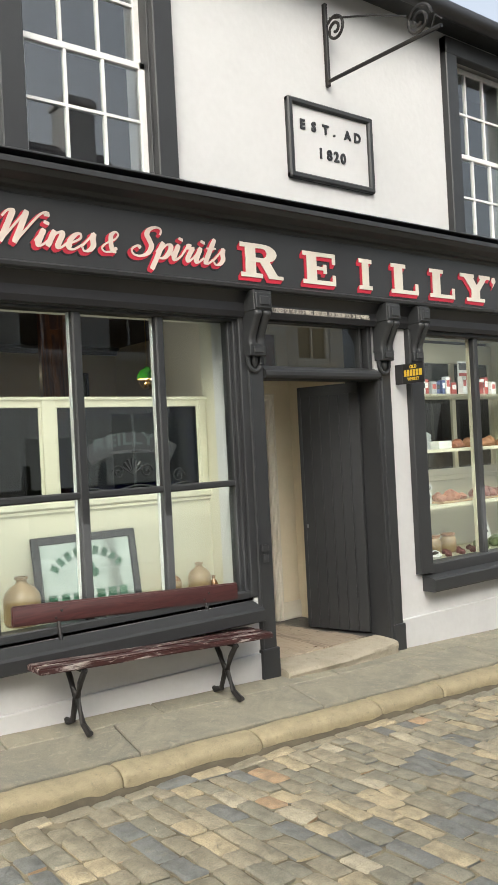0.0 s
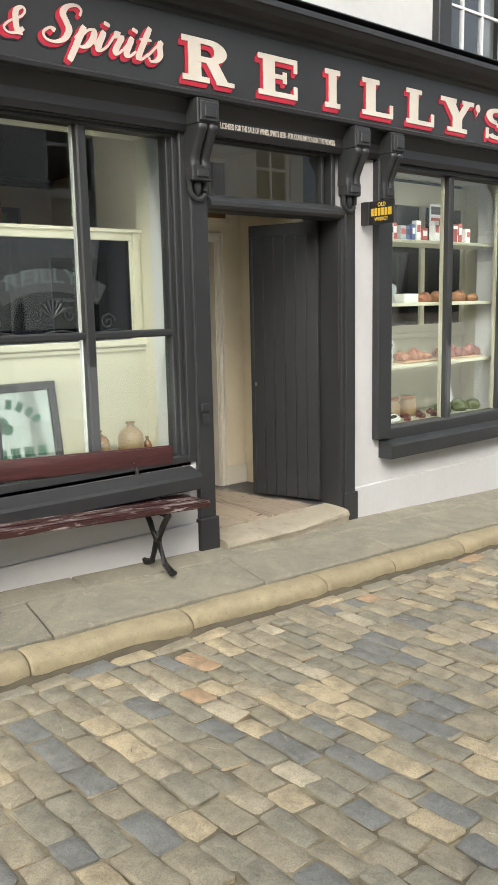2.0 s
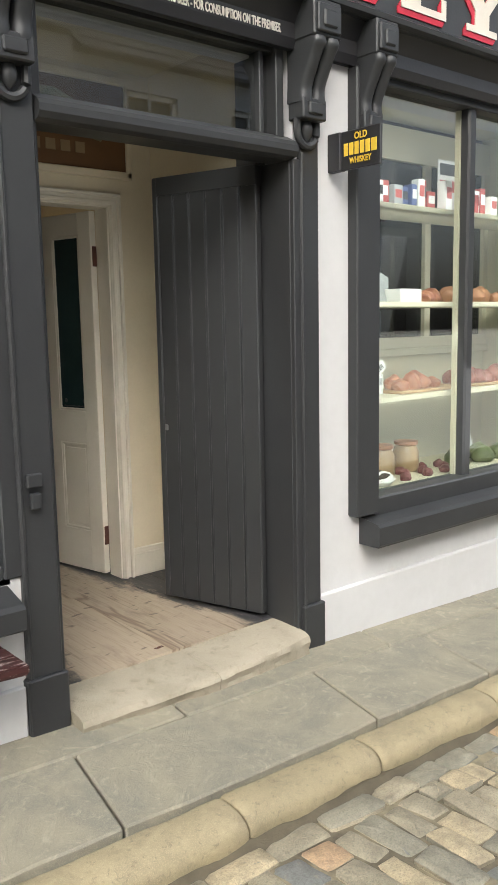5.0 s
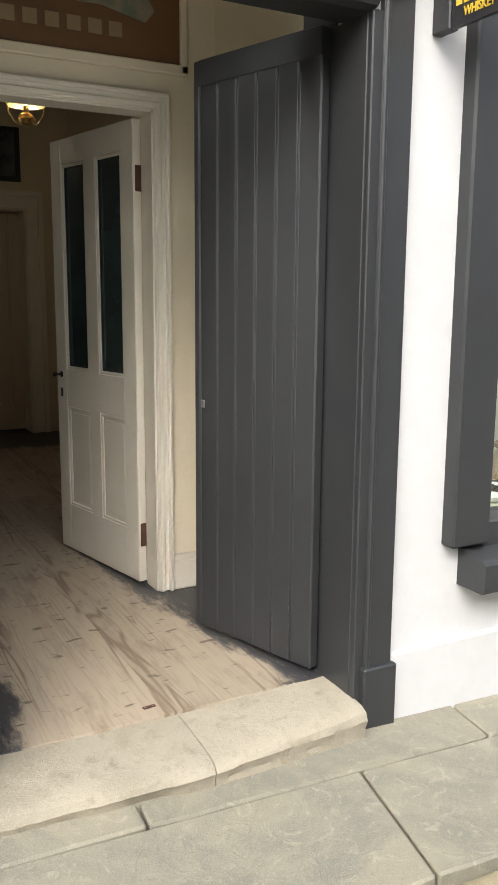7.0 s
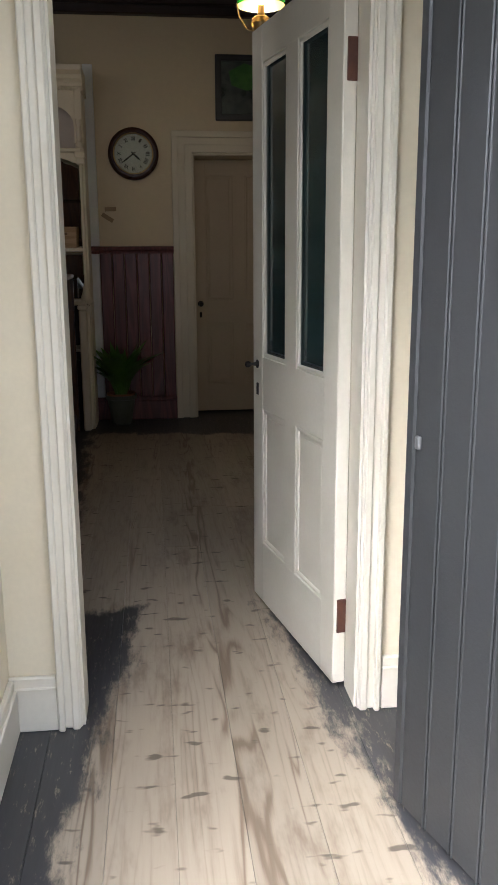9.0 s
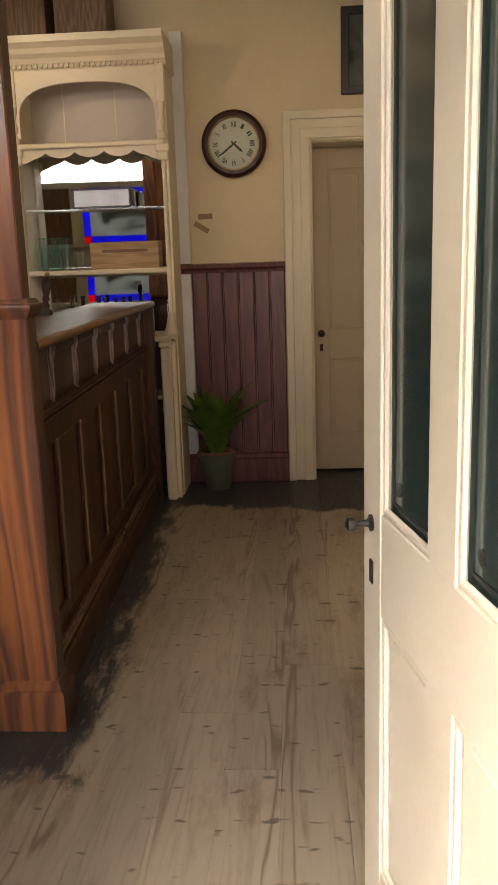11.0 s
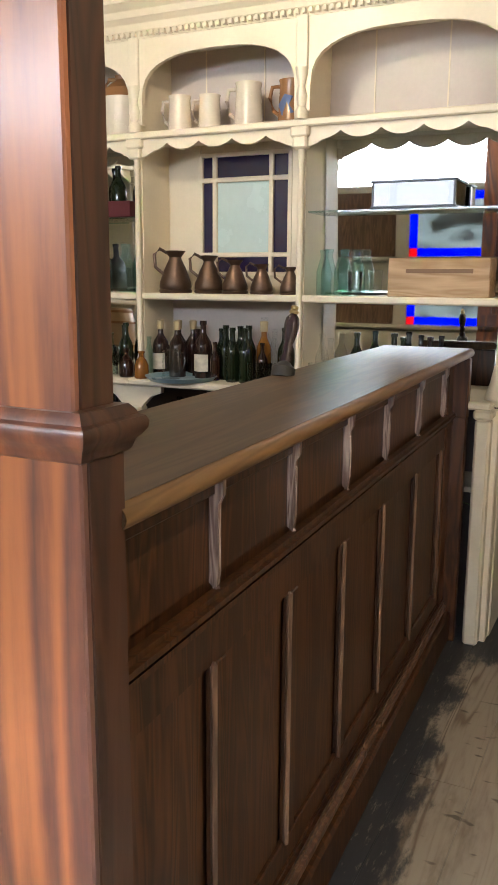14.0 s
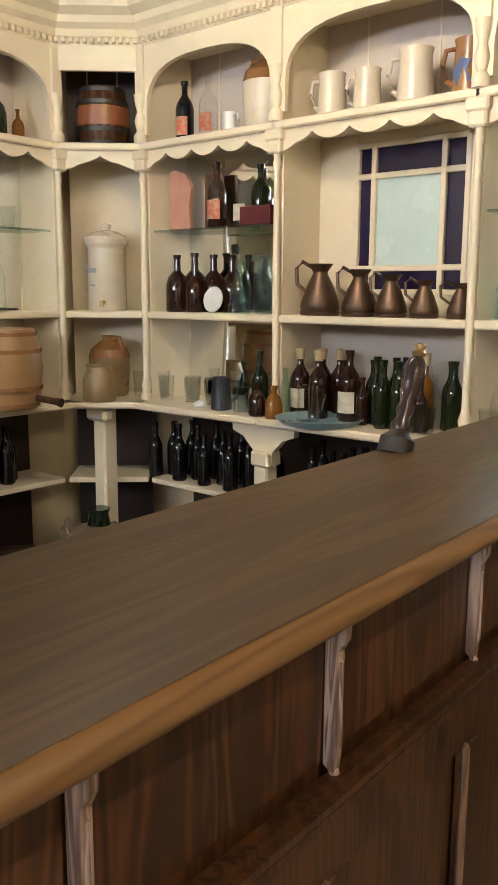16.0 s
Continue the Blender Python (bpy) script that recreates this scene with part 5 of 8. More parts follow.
def clock():
    c = thing("wall_clock", "round dark-wood wall clock with Roman numerals", "clock", pose(4.225, 10.838, 2.105, 90))
    part("case", turned([(0.05, 0), (0.185, 0.0), (0.197, 0.02), (0.195, 0.045), (0.175, 0.062), (0.158, 0.062), (0.152, 0.045)], 48, caps=False), paint("dark_mahogany", (0.045, 0.016, 0.012), None, 0.25), c, smooth=True)
    part("dial", turned([(0.001, 0.036), (0.155, 0.036), (0.155, 0.041), (0.001, 0.041)], 48), paint("aged_clock_dial", (0.70, 0.68, 0.58), (0.62, 0.6, 0.5), 0.5, 6), c)
    part("bezel", turned([(0.150, 0.045), (0.157, 0.055), (0.150, 0.058), (0.146, 0.05)], 48, caps=False), BRASS, c, smooth=True)
    for i, s in enumerate(("XII", "I", "II", "III", "IIII", "V", "VI", "VII", "VIII", "IX", "X", "XI")):
        bm = lettering(s, 0.04, 0.001, 0, 0.0012, 0.008 + 0.008 * len(s))
        wd = (0.008 + 0.008 * len(s)) / 2
        a = -radians(30 * i)
        for v in bm.verts:
            x, z = v.co.x - wd, v.co.z + 0.098
            v.co = Vector((x * math.cos(a) - z * math.sin(a), x * math.sin(a) + z * math.cos(a), 0.0418))
        part("numeral", bm, BLACK, c)
    for a, L, w in ((-133, 0.075, 0.006), (-232, 0.115, 0.005)):
        bm = prism([(-w, -0.02), (w, -0.02), (w * 1.3, L * 0.7), (0, L), (-w * 1.3, L * 0.7)], 0.001, "z", 0.0435)
        bm.transform(Matrix.Rotation(radians(a), 4, "Z"))
        part("clock_hand", bm, BLACK, c)
    part("glass", turned([(0.001, 0.05), (0.15, 0.05), (0.15, 0.052), (0.001, 0.053)], 48), GLASS, c)
    return c


clock()
pc = thing("framed_picture", "dark framed photograph of a green street above the door", "picture")
part("frame", boxes((4.873, 4.92, 10.80, 10.84, 2.36, 2.84), (5.39, 5.437, 10.80, 10.84, 2.36, 2.84), (4.873, 5.437, 10.801, 10.84, 2.36, 2.405), (4.873, 5.437, 10.801, 10.84, 2.795, 2.84), bevel=0.005), BLACK, pc)
part("picture", boxes((4.915, 5.395, 10.822, 10.832, 2.40, 2.80)), paint("dark_photograph", (0.05, 0.06, 0.055), (0.14, 0.15, 0.13), 0.3, 9, 40, 0.0, spread=0.3), pc)
part("foliage_patch", prism([(5.0, 2.62), (5.12, 2.58), (5.22, 2.6), (5.25, 2.74), (5.1, 2.78), (4.98, 2.72)], 0.002, "y", 10.819), paint("photo_green", (0.12, 0.32, 0.06), (0.05, 0.14, 0.03), 0.4, 20), pc)
part("glass", boxes((4.915, 5.395, 10.812, 10.815, 2.40, 2.80)), GLASS, pc)
pp = thing("paper_scraps", "torn brown paper scraps stuck to the wall", "paper")
for x, z, r, w in ((4.03, 1.69, 2, 0.09), (4.005, 1.625, -32, 0.10)):
    bm = boxes((-w / 2, w / 2, 0, 0.003, -0.016, 0.016))
    bm.transform(Matrix.Translation((x, 10.836, z)) @ Matrix.Rotation(radians(-r), 4, "Y"))
    part("scrap", bm, paint("brown_paper", (0.33, 0.23, 0.13), None, 0.8), pp)


# ---- pot plant ----
def pot_plant():
    p = thing("pot_plant", "green aspidistra in a grey glazed pot on the floor", "plant", pose(4.065, 10.655, 0))
    part("pot", turned([(0.075, 0), (0.08, 0.01), (0.095, 0.11), (0.112, 0.2), (0.125, 0.205), (0.127, 0.235), (0.116, 0.235), (0.108, 0.20)], 28, caps=False), PLANTER, p, smooth=True)
    part("saucer", turned([(0.001, 0.002), (0.076, 0.002), (0.076, 0.006), (0.001, 0.006)], 20), PLANTER, p)
    part("inner_pot", turned([(0.10, 0.18), (0.115, 0.25), (0.105, 0.25), (0.098, 0.215), (0.001, 0.215)], 24, caps=False), TERRA, p, "terracotta inner pot", True)
    part("soil", turned([(0.001, 0.222), (0.1, 0.222), (0.1, 0.226), (0.001, 0.23)], 20), EARTH, p)
    r = random.Random(3)
    for i in range(60):
        a = r.uniform(0, 360)
        L, lean, w = r.uniform(0.24, 0.52), r.uniform(0.05, 0.75), r.uniform(0.020, 0.038)
        if i == 0:
            a, L, lean, w = 190, 0.5, 0.75, 0.012
        if i == 1:
            a, L, lean, w = 35, 0.56, 0.45, 0.022
        bm = bmesh.new()
        rows = []
        n = 8
        for k in range(n + 1):
            q = k / n
            out = lean * L * q ** 1.6 + 0.03
            up = 0.22 + L * (q - 0.45 * lean * q * q)
            hw = w * (0.25 + 1.5 * math.sin(math.pi * min(1, 0.12 + q * 0.88)) ** 0.8) * (1 - q ** 6)
            rows.append((bm.verts.new((out, -hw, up + hw * 0.35)), bm.verts.new((out, 0, up)), bm.verts.new((out, hw, up + hw * 0.35))))
        for s, t in zip(rows, rows[1:]):
            bm.faces.new((s[0], s[1], t[1], t[0]))
            bm.faces.new((s[1], s[2], t[2], t[1]))
        bm.transform(Matrix.Rotation(radians(a), 4, "Z"))
        part("leaf", bm, LEAF, p, smooth=True)


pot_plant()


# ---- bar counter ----
def bar_counter():
    b = thing("bar_counter", "dark varnished panelled bar counter with a polished top", "bar counter", pose(3.840, 7.940, 0, 0, 0, 1.95))
    L, D, H = 2.49, 0.355, 1.199
    # local: y along the bar, x = 0 at the nose of the top, the body towards -x
    bm = bmesh.new()
    prof = [(-D, H - 0.034), (-0.045, H - 0.034), (-0.018, H - 0.033)] + [(-0.018 + 0.018 * math.cos(radians(t)), H - 0.017 + 0.0165 * math.sin(radians(t))) for t in range(-75, 91, 15)] + [(-D, H)]
    a = [bm.verts.new((x, -0.02, z)) for x, z in prof]
    c = [bm.verts.new((x, L, z)) for x, z in prof]
    bm.faces.new(a)
    bm.faces.new(c[::-1])
    for i in range(len(prof)):
        j = (i + 1) % len(prof)
        bm.faces.new((a[i], c[i], c[j], a[j]))
    part("top", bm, BARTOP, b, "polished brown counter top", True)
    nose = [(-0.014, H - 0.0345)] + [(-0.018 + 0.0192 * math.cos(radians(t)), H - 0.0172 + 0.0174 * math.sin(radians(t))) for t in range(-75, 76, 15)] + [(-0.012, H + 0.0006)]
    bm = bmesh.new()
    rows = [(bm.verts.new((x, -0.02, z)), bm.verts.new((x, L, z))) for x, z in nose]
    for r0, r1 in zip(rows, rows[1:]):
        bm.faces.new((r0[0], r0[1], r1[1], r1[0]))
    part("nosing", bm, BARNOSE, b, "nosing of the counter top in a highlight's gold", True)
    f = -0.075
    part("carcass", boxes((-D + 0.03, f - 0.012, 0.0, L - 0.03, 0, H - 0.03)), BARDARK, b)
    part("frieze_rail", boxes((f - 0.01, f + 0.006, 0, L - 0.02, 1.115, 1.164), bevel=0.003), BARDARK, b)
    part("cover_mould", boxes((f - 0.01, f + 0.028, 0, L - 0.01, 0.925, 0.955), bevel=0.01, seg=2), BARDARK, b, "moulded rail")
    part("cover_bead", boxes((f - 0.01, f + 0.016, 0, L - 0.01, 0.90, 0.927), bevel=0.008, seg=2), BARDARK, b)
    part("upper_rail", boxes((f - 0.01, f + 0.004, 0, L - 0.02, 0.82, 0.91), bevel=0.003), BARDARK, b)
    part("lower_rail", boxes((f - 0.01, f + 0.004, 0, L - 0.02, 0.18, 0.25), bevel=0.003), BARDARK, b)
    part("plinth", boxes((f - 0.01, f + 0.045, 0, L - 0.005, 0.0, 0.13), bevel=0.008), BARDARK, b, "dark plinth")
    part("plinth_mould", boxes((f - 0.01, f + 0.03, 0, L - 0.01, 0.128, 0.165), bevel=0.01, seg=2), paint_bead, b)
    part("plinth_bead", boxes((f - 0.01, f + 0.018, 0, L - 0.012, 0.163, 0.19), bevel=0.008, seg=2), BARDARK, b)
    ys = [0.0, 0.358, 0.71, 1.08, 1.455, 1.865, 2.285]
    for i, y in enumerate(ys):
        if 0 < i < len(ys) - 0:
            part("muntin", boxes((f - 0.01, f + 0.004, y - 0.012, y + 0.05, 0.25, 0.82), bevel=0.003), BARDARK, b)
            part("stile_bead", boxes((f, f + 0.014, y - 0.018, y - 0.006, 0.24, 0.83), bevel=0.0055), paint_bead, b, "worn lighter bead")
            cor = part("corbel", prism([(f - 0.005, 0.965), (f + 0.008, 0.955), (f + 0.012, 0.985), (f + 0.012, 1.10), (f + 0.02, 1.115), (f + 0.022, 1.160), (f - 0.005, 1.160)], 0.012, "y", y - 0.006), WORNSHEEN, b, "fluted corbel, worn and pale with painted-in sheen")
            part("flute", boxes((f + 0.008, f + 0.0145, y - 0.003, y + 0.003, 0.985, 1.09), bevel=0.002), WORNSHEEN, cor)
            part("drop", boxes((f, f + 0.012, y - 0.006, y + 0.006, 0.935, 0.962), bevel=0.004), WORNSHEEN, cor)
    for i in range(len(ys) - 1):
        part("panel", boxes((f - 0.012, f - 0.006, ys[i] + 0.03, ys[i + 1] - 0.03, 0.24, 0.83)), BARDARK, b)
        part("frieze_panel", boxes((f - 0.012, f - 0.005, ys[i] + 0.01, ys[i + 1] - 0.01, 0.97, 1.12)), BARDARK, b)
    part("end_post", boxes((f - 0.03, f + 0.012, L - 0.15, L - 0.004, 0, H - 0.034), (f - 0.03, f + 0.070, L - 0.055, L - 0.006, 0.93, H - 0.035), (f - 0.03, f + 0.066, L - 0.05, L - 0.007, 0.0, 0.94), bevel=0.004), BARDARK, b, "stout end post of the counter")
    return b


# Pale worn tone that also paints in the gloss on the corbels.
WORNSHEEN = wood("worn_pale_sheen", (0.36, 0.26, 0.21), (0.10, 0.055, 0.04), 2, 0.3, 40, 0.2, coat=0.3)
paint_bead = wood("worn_bead", (0.22, 0.12, 0.065), (0.09, 0.05, 0.03), 2, 0.3, 14, 0.2, coat=0.4)
bar_counter()

# beer pump
bp = thing("beer_pump", "dark turned beer pump lever with a brass tip on the bar", "beer pump", pose(3.465, 9.24, 1.212, -23, 0, 0) @ Matrix.Diagonal((0.72, 0.72, 0.47, 1)))
part("base", turned([(0.045, -0.05), (0.045, 0.01), (0.03, 0.03), (0.02, 0.05)], 18), IRON, bp, smooth=True)
part("lever", turned([(0.02, 0.04), (0.026, 0.07), (0.016, 0.10), (0.024, 0.13), (0.017, 0.16), (0.026, 0.22), (0.03, 0.28), (0.026, 0.32), (0.014, 0.345)], 18), paint("ebonised_wood", (0.03, 0.017, 0.02), None, 0.2), bp, smooth=True)
part("tip", turned([(0.014, 0.345), (0.02, 0.36), (0.012, 0.375), (0.016, 0.39), (0.004, 0.405)], 14), BRASS, bp, "brass tip", True)

# ---- panelled screen at the end of the bar ----
sc = thing("bar_screen", "tall red-stained pine screen closing the end of the bar", "partition")
# Same stain as the pine face; the darker colour paints its shaded side.
SHADEPOST = wood("shaded_post_return", (0.072, 0.029, 0.014), (0.028, 0.012, 0.008), 2, 0.36, 12, 0.1, 0.1)
X1, YF, YB = 3.836, 7.845, 7.930


def corner_mould(name, profile, label):
    """A moulding along the face of the screen, mitred round its outer corner: red on the face, coloured as shade on the
    return.
    """
    for which, mat in (("face", PINE), ("return", SHADEPOST)):
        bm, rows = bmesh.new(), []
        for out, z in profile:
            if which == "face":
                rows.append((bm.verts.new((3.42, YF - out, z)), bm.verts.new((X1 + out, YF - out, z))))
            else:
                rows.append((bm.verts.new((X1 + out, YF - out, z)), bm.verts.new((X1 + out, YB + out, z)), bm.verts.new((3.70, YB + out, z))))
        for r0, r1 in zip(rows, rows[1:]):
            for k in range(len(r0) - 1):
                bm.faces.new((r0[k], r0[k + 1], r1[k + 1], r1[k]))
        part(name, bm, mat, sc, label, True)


part("lower_post", boxes((X1 - 0.185, X1 - 0.0005, YF + 0.012, YB, 0, 1.29), bevel=0.004), SHADEPOST, sc, "return of the post, shade put into its colour")
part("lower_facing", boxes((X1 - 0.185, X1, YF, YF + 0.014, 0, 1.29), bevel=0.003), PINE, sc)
part("upper_post", boxes((X1 - 0.185, X1 - 0.0095, YF + 0.014, YB - 0.005, 1.29, 3.2), bevel=0.004), SHADEPOST, sc, "return of the post, shade put into its colour")
part("upper_facing", boxes((X1 - 0.185, X1 - 0.009, YF + 0.003, YF + 0.016, 1.29, 3.2), bevel=0.003), PINE, sc)
corner_mould("cap_mould", [(-0.03, 1.262), (0.0, 1.262), (0.005, 1.266), (0.007, 1.272), (0.009, 1.277), (0.014, 1.282), (0.019, 1.289), (0.020, 1.297), (0.017, 1.303), (0.011, 1.306), (0.009, 1.311), (0.003, 1.318), (-0.03, 1.320)], "moulded rail round the post")
corner_mould("base_mould", [(-0.01, 0.0), (0.022, 0.0), (0.022, 0.118), (0.018, 0.128), (0.010, 0.132), (0.009, 0.145), (0.004, 0.158), (-0.01, 0.166)], "moulded skirting round the post")
part("lower_panelling", boxes((3.42, X1 - 0.183, 7.858, 7.925, 0, 1.27), bevel=0.003), PINE, sc)
part("upper_rail", boxes((3.42, X1 - 0.183, 7.852, 7.925, 1.31, 1.40), (3.42, X1 - 0.183, 7.852, 7.925, 2.95, 3.2), bevel=0.004), PINE, sc)
part("stile", boxes((3.42, 3.52, 7.852, 7.925, 1.38, 2.97), bevel=0.004), PINE, sc)
part("panel", boxes((3.51, 3.66, 7.87, 7.90, 1.38, 2.97), bevel=0.002), PINE, sc)
part("fielded_panel", boxes((3.545, 3.625, 7.857, 7.91, 1.44, 2.9), bevel=0.006), PINE, sc)

# ---- floor ----
floor = thing("floor", "scrubbed pine floorboards with black painted edges", "floor", kind="structure")
part("subfloor", boxes((0.8, 5.9, 5.10, 10.84, -0.12, -0.022)), GRIT, floor)
part("subfloor", boxes((4.6, 5.6, 10.84, 11.35, -0.12, -0.004)), BLACK, floor)
rb = random.Random(11)
x = 0.8
while x < 5.9:
    w = min(rb.uniform(0.155, 0.185), 5.9 - x)
    y = 5.09 if x > 3.75 else 5.32
    cut = rb.uniform(7.5, 9.4)
    for a, b in ((y, cut), (cut, 10.84)):
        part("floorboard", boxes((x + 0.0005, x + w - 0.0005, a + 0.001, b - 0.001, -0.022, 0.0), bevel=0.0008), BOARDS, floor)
    x += w


# ---- bar-back shelving ----
SHELFCREAM = paint("cream_shelving_paint", (0.78, 0.69, 0.52), (0.70, 0.61, 0.45), 0.4, 2.0, 70, 0.06)
BACKPINK = paint("pale_lilac_backing", (0.60, 0.53, 0.47), (0.52, 0.45, 0.40), 0.6, 1.5, 60, 0.05)


def arch_outline(w, z_spring, z_top, z1):
    pts = [(0.0, z_spring - 0.10), (0.035, z_spring - 0.10), (0.035, z_spring - 0.04)]
    rx, rz = w / 2 - 0.035, z_top - z_spring
    for k in range(17):
        a = math.pi * (1 - k / 16)
        c, s = math.cos(a), math.sin(a)
        pts.append((w / 2 + rx * math.copysign(abs(c) ** 0.75, c), z_spring + rz * abs(s) ** 0.75))
    pts += [(w - 0.035, z_spring - 0.04), (w - 0.035, z_spring - 0.10), (w, z_spring - 0.10), (w, z1), (0.0, z1)]
    return pts


def scallop_outline(w, z, drop):
    n = max(2, round(w / 0.16))
    pts = [(w, z), (0, z)]
    for k in range(n * 10 + 1):
        q = k / 10
        f = q - math.floor(q)
        env = max(0.0, 1 - min(q, n - q) / 0.55)
        pts.append((w * q / n, z - drop * (0.35 + 0.5 * math.sin(math.pi * f) ** 0.8 + 0.9 * env)))
    return pts


def turned_column(h):
    return [(0.026, 0), (0.026, 0.02), (0.018, 0.035), (0.024, 0.06), (0.013, 0.10), (0.015, h * 0.5), (0.012, h - 0.14), (0.017, h - 0.12), (0.013, h - 0.10), (0.024, h - 0.06), (0.028, h - 0.02), (0.032, h)]


def shelf_bay(run, m, u0, u1, back, glass_shelf, arched=True, swing=0.0):
    """One bay in a run's local frame: u along the front, v into the wall, w up."""
    w = u1 - u0

    def add(nm, bm, mat, label="", smooth=False):
        bm.transform(m @ Matrix.Translation((u0, 0, 0)))
        return part(nm, bm, mat, run, label, smooth)
    add("middle_shelf", boxes((0, w, 0.0, 0.30, 1.36, 1.39), bevel=0.006), SHELFCREAM)
    add("upper_shelf", boxes((-0.01, w + 0.01, -0.03, 0.30, 2.075, 2.105), bevel=0.006), SHELFCREAM)
    add("scalloped_fringe", prism(scallop_outline(w, 2.076, 0.062), 0.018, "y", -0.005), SHELFCREAM, "scalloped apron")
    add("arch_board", prism(arch_outline(w, 2.24, 2.43, 2.52), 0.022, "y", -0.005) if arched else boxes((0, w, -0.005, 0.017, 2.40, 2.52)), SHELFCREAM, "round-headed arch board" if arched else "plain head board")
    add("counter_shelf", boxes((0, w, -0.12, 0.31, 0.965, 0.995), bevel=0.008), SHELFCREAM, "deep lower shelf")
    add("low_shelf", boxes((0, w, 0.02, 0.31, 0.60, 0.625), bevel=0.004), SHELFCREAM)
    # The corner niche gets a dark back, its shade put into the colour.
    add("back_upper", boxes((0, w, 0.29, 0.31, 2.1, 2.56)), CEILINGSHADE if back == "panel" else BACKPINK, "backing boards darkened as niche shade" if back == "panel" else "pale backing boards")
    add("back_low", boxes((0, w, 0.30, 0.315, 0, 0.97)), CEILINGSHADE, "dark back under the counter shelf")
    for a, b in ((0.25, 0.262), (0.62, 0.632)):
        add("back_joint", boxes((w * a, w * a + 0.006, 0.286, 0.292, 2.11, 2.5)), SHELFCREAM)
    if back == "mirror":
        for z0, z1, nod in ((1.40, 2.07, -0.034), (1.0, 1.355, 0.034)):
            sheet = boxes((0.02, w - 0.02, 0.0, 0.005, z0, z1))
            for v in sheet.verts:
                v.co.y += 0.262 + nod * (v.co.z - (z0 + z1) / 2) + swing * (v.co.x - w / 2)
            add("mirror", sheet, MIRROR, "old looking-glass hung a little out of true")
        add("mirror_frame", boxes((0.0, 0.09, 0.27, 0.30, 0.99, 2.08), bevel=0.004), SHELFCREAM)
        add("mirror_frame", boxes((w - 0.03, w, 0.27, 0.30, 0.99, 2.08), bevel=0.004), SHELFCREAM)
    elif back == "panel":
        add("back_panel", boxes((0, w, 0.285, 0.30, 0.99, 2.08)), SHELFCREAM)
    else:
        add("back_panel", boxes((0, w, 0.285, 0.30, 0.99, 1.40)), BACKPINK)
        for r in ((0, 0.19, 0.26, 0.30, 1.38, 2.08), (w - 0.16, w, 0.26, 0.30, 1.38, 2.08), (0.19, w - 0.16, 0.262, 0.30, 2.03, 2.08), (0.19, w - 0.16, 0.262, 0.30, 1.38, 1.48)):
            add("back_panel", boxes(r, bevel=0.004), SHELFCREAM)
        x0, x1, z0, z1 = 0.19, w - 0.16, 1.48, 2.03
        cols, rows = (x0, x0 + 0.075, x1 - 0.095, x1), (z0, z0 + 0.09, z1 - 0.115, z1)
        for i in range(3):
            for k in range(3):
                mid = i == 1 and k == 1
                add("pane", boxes((cols[i], cols[i + 1], 0.272, 0.276, rows[k], rows[k + 1])), PALEGLASS if mid else NAVYGLASS, "pale frosted pane" if mid else "dark blue margin pane")
        for c in cols:
            add("glazing_bar", boxes((c - 0.011, c + 0.011, 0.255, 0.285, z0, z1), bevel=0.003), SHELFCREAM)
        for r in rows:
            add("glazing_bar", boxes((x0, x1, 0.2555, 0.2845, r - 0.011, r + 0.011), bevel=0.003), SHELFCREAM)
    if glass_shelf:
        add("glass_shelf", boxes((0.02, w - 0.02, 0.04, 0.27, 1.735, 1.743)), SHELFGLASS, "green-edged glass shelf")


NAVYGLASS = paint("navy_glass", (0.012, 0.012, 0.05), (0.02, 0.008, 0.03), 0.12, 9, 30, 0.0)
PALEGLASS = paint("pale_frosted_glass", (0.55, 0.66, 0.64), (0.50, 0.62, 0.60), 0.25, 4, 30, 0.0)


def upright(run, m, u, low_leg=True):
    def add(nm, bm, mat=SHELFCREAM, label="", smooth=False):
        bm.transform(m @ Matrix.Translation((u, 0, 0)))
        return part(nm, bm, mat, run, label, smooth)
    add("divider", boxes((-0.014, 0.014, 0.02, 0.29, 0.99, 2.08), bevel=0.003))
    add("divider", boxes((-0.014, 0.014, 0.02, 0.29, 2.10, 2.5)))
    add("column", turned(turned_column(1.08), 14, None, (0, 0.0, 0.995)), SHELFCREAM, "slim turned column", True)
    add("capital", boxes((-0.04, 0.04, -0.035, 0.03, 2.035, 2.08), (-0.032, 0.032, -0.03, 0.025, 1.99, 2.04), bevel=0.007))
    add("half_baluster", turned([(0.03, 0), (0.03, 0.03), (0.016, 0.05), (0.026, 0.09), (0.014, 0.13), (0.024, 0.17), (0.028, 0.2)], 12, None, (0, -0.01, 2.105)), SHELFCREAM, "", True)
    add("arch_pilaster", boxes((-0.025, 0.025, -0.018, 0.01, 2.30, 2.52), bevel=0.003))
    if low_leg:
        add("leg", boxes((-0.035, 0.035, -0.09, -0.02, 0.0, 0.80), (-0.045, 0.045, -0.1, -0.01, 0.80, 0.86), bevel=0.008))
        add("spandrel", prism([(-0.16, 0.965), (0.16, 0.965), (0.155, 0.93), (0.10, 0.91), (0.05, 0.86), (0.045, 0.80), (-0.045, 0.80), (-0.05, 0.86), (-0.10, 0.91), (-0.155, 0.93)], 0.03, "y", -0.075), SHELFCREAM, "cut-out bracket")


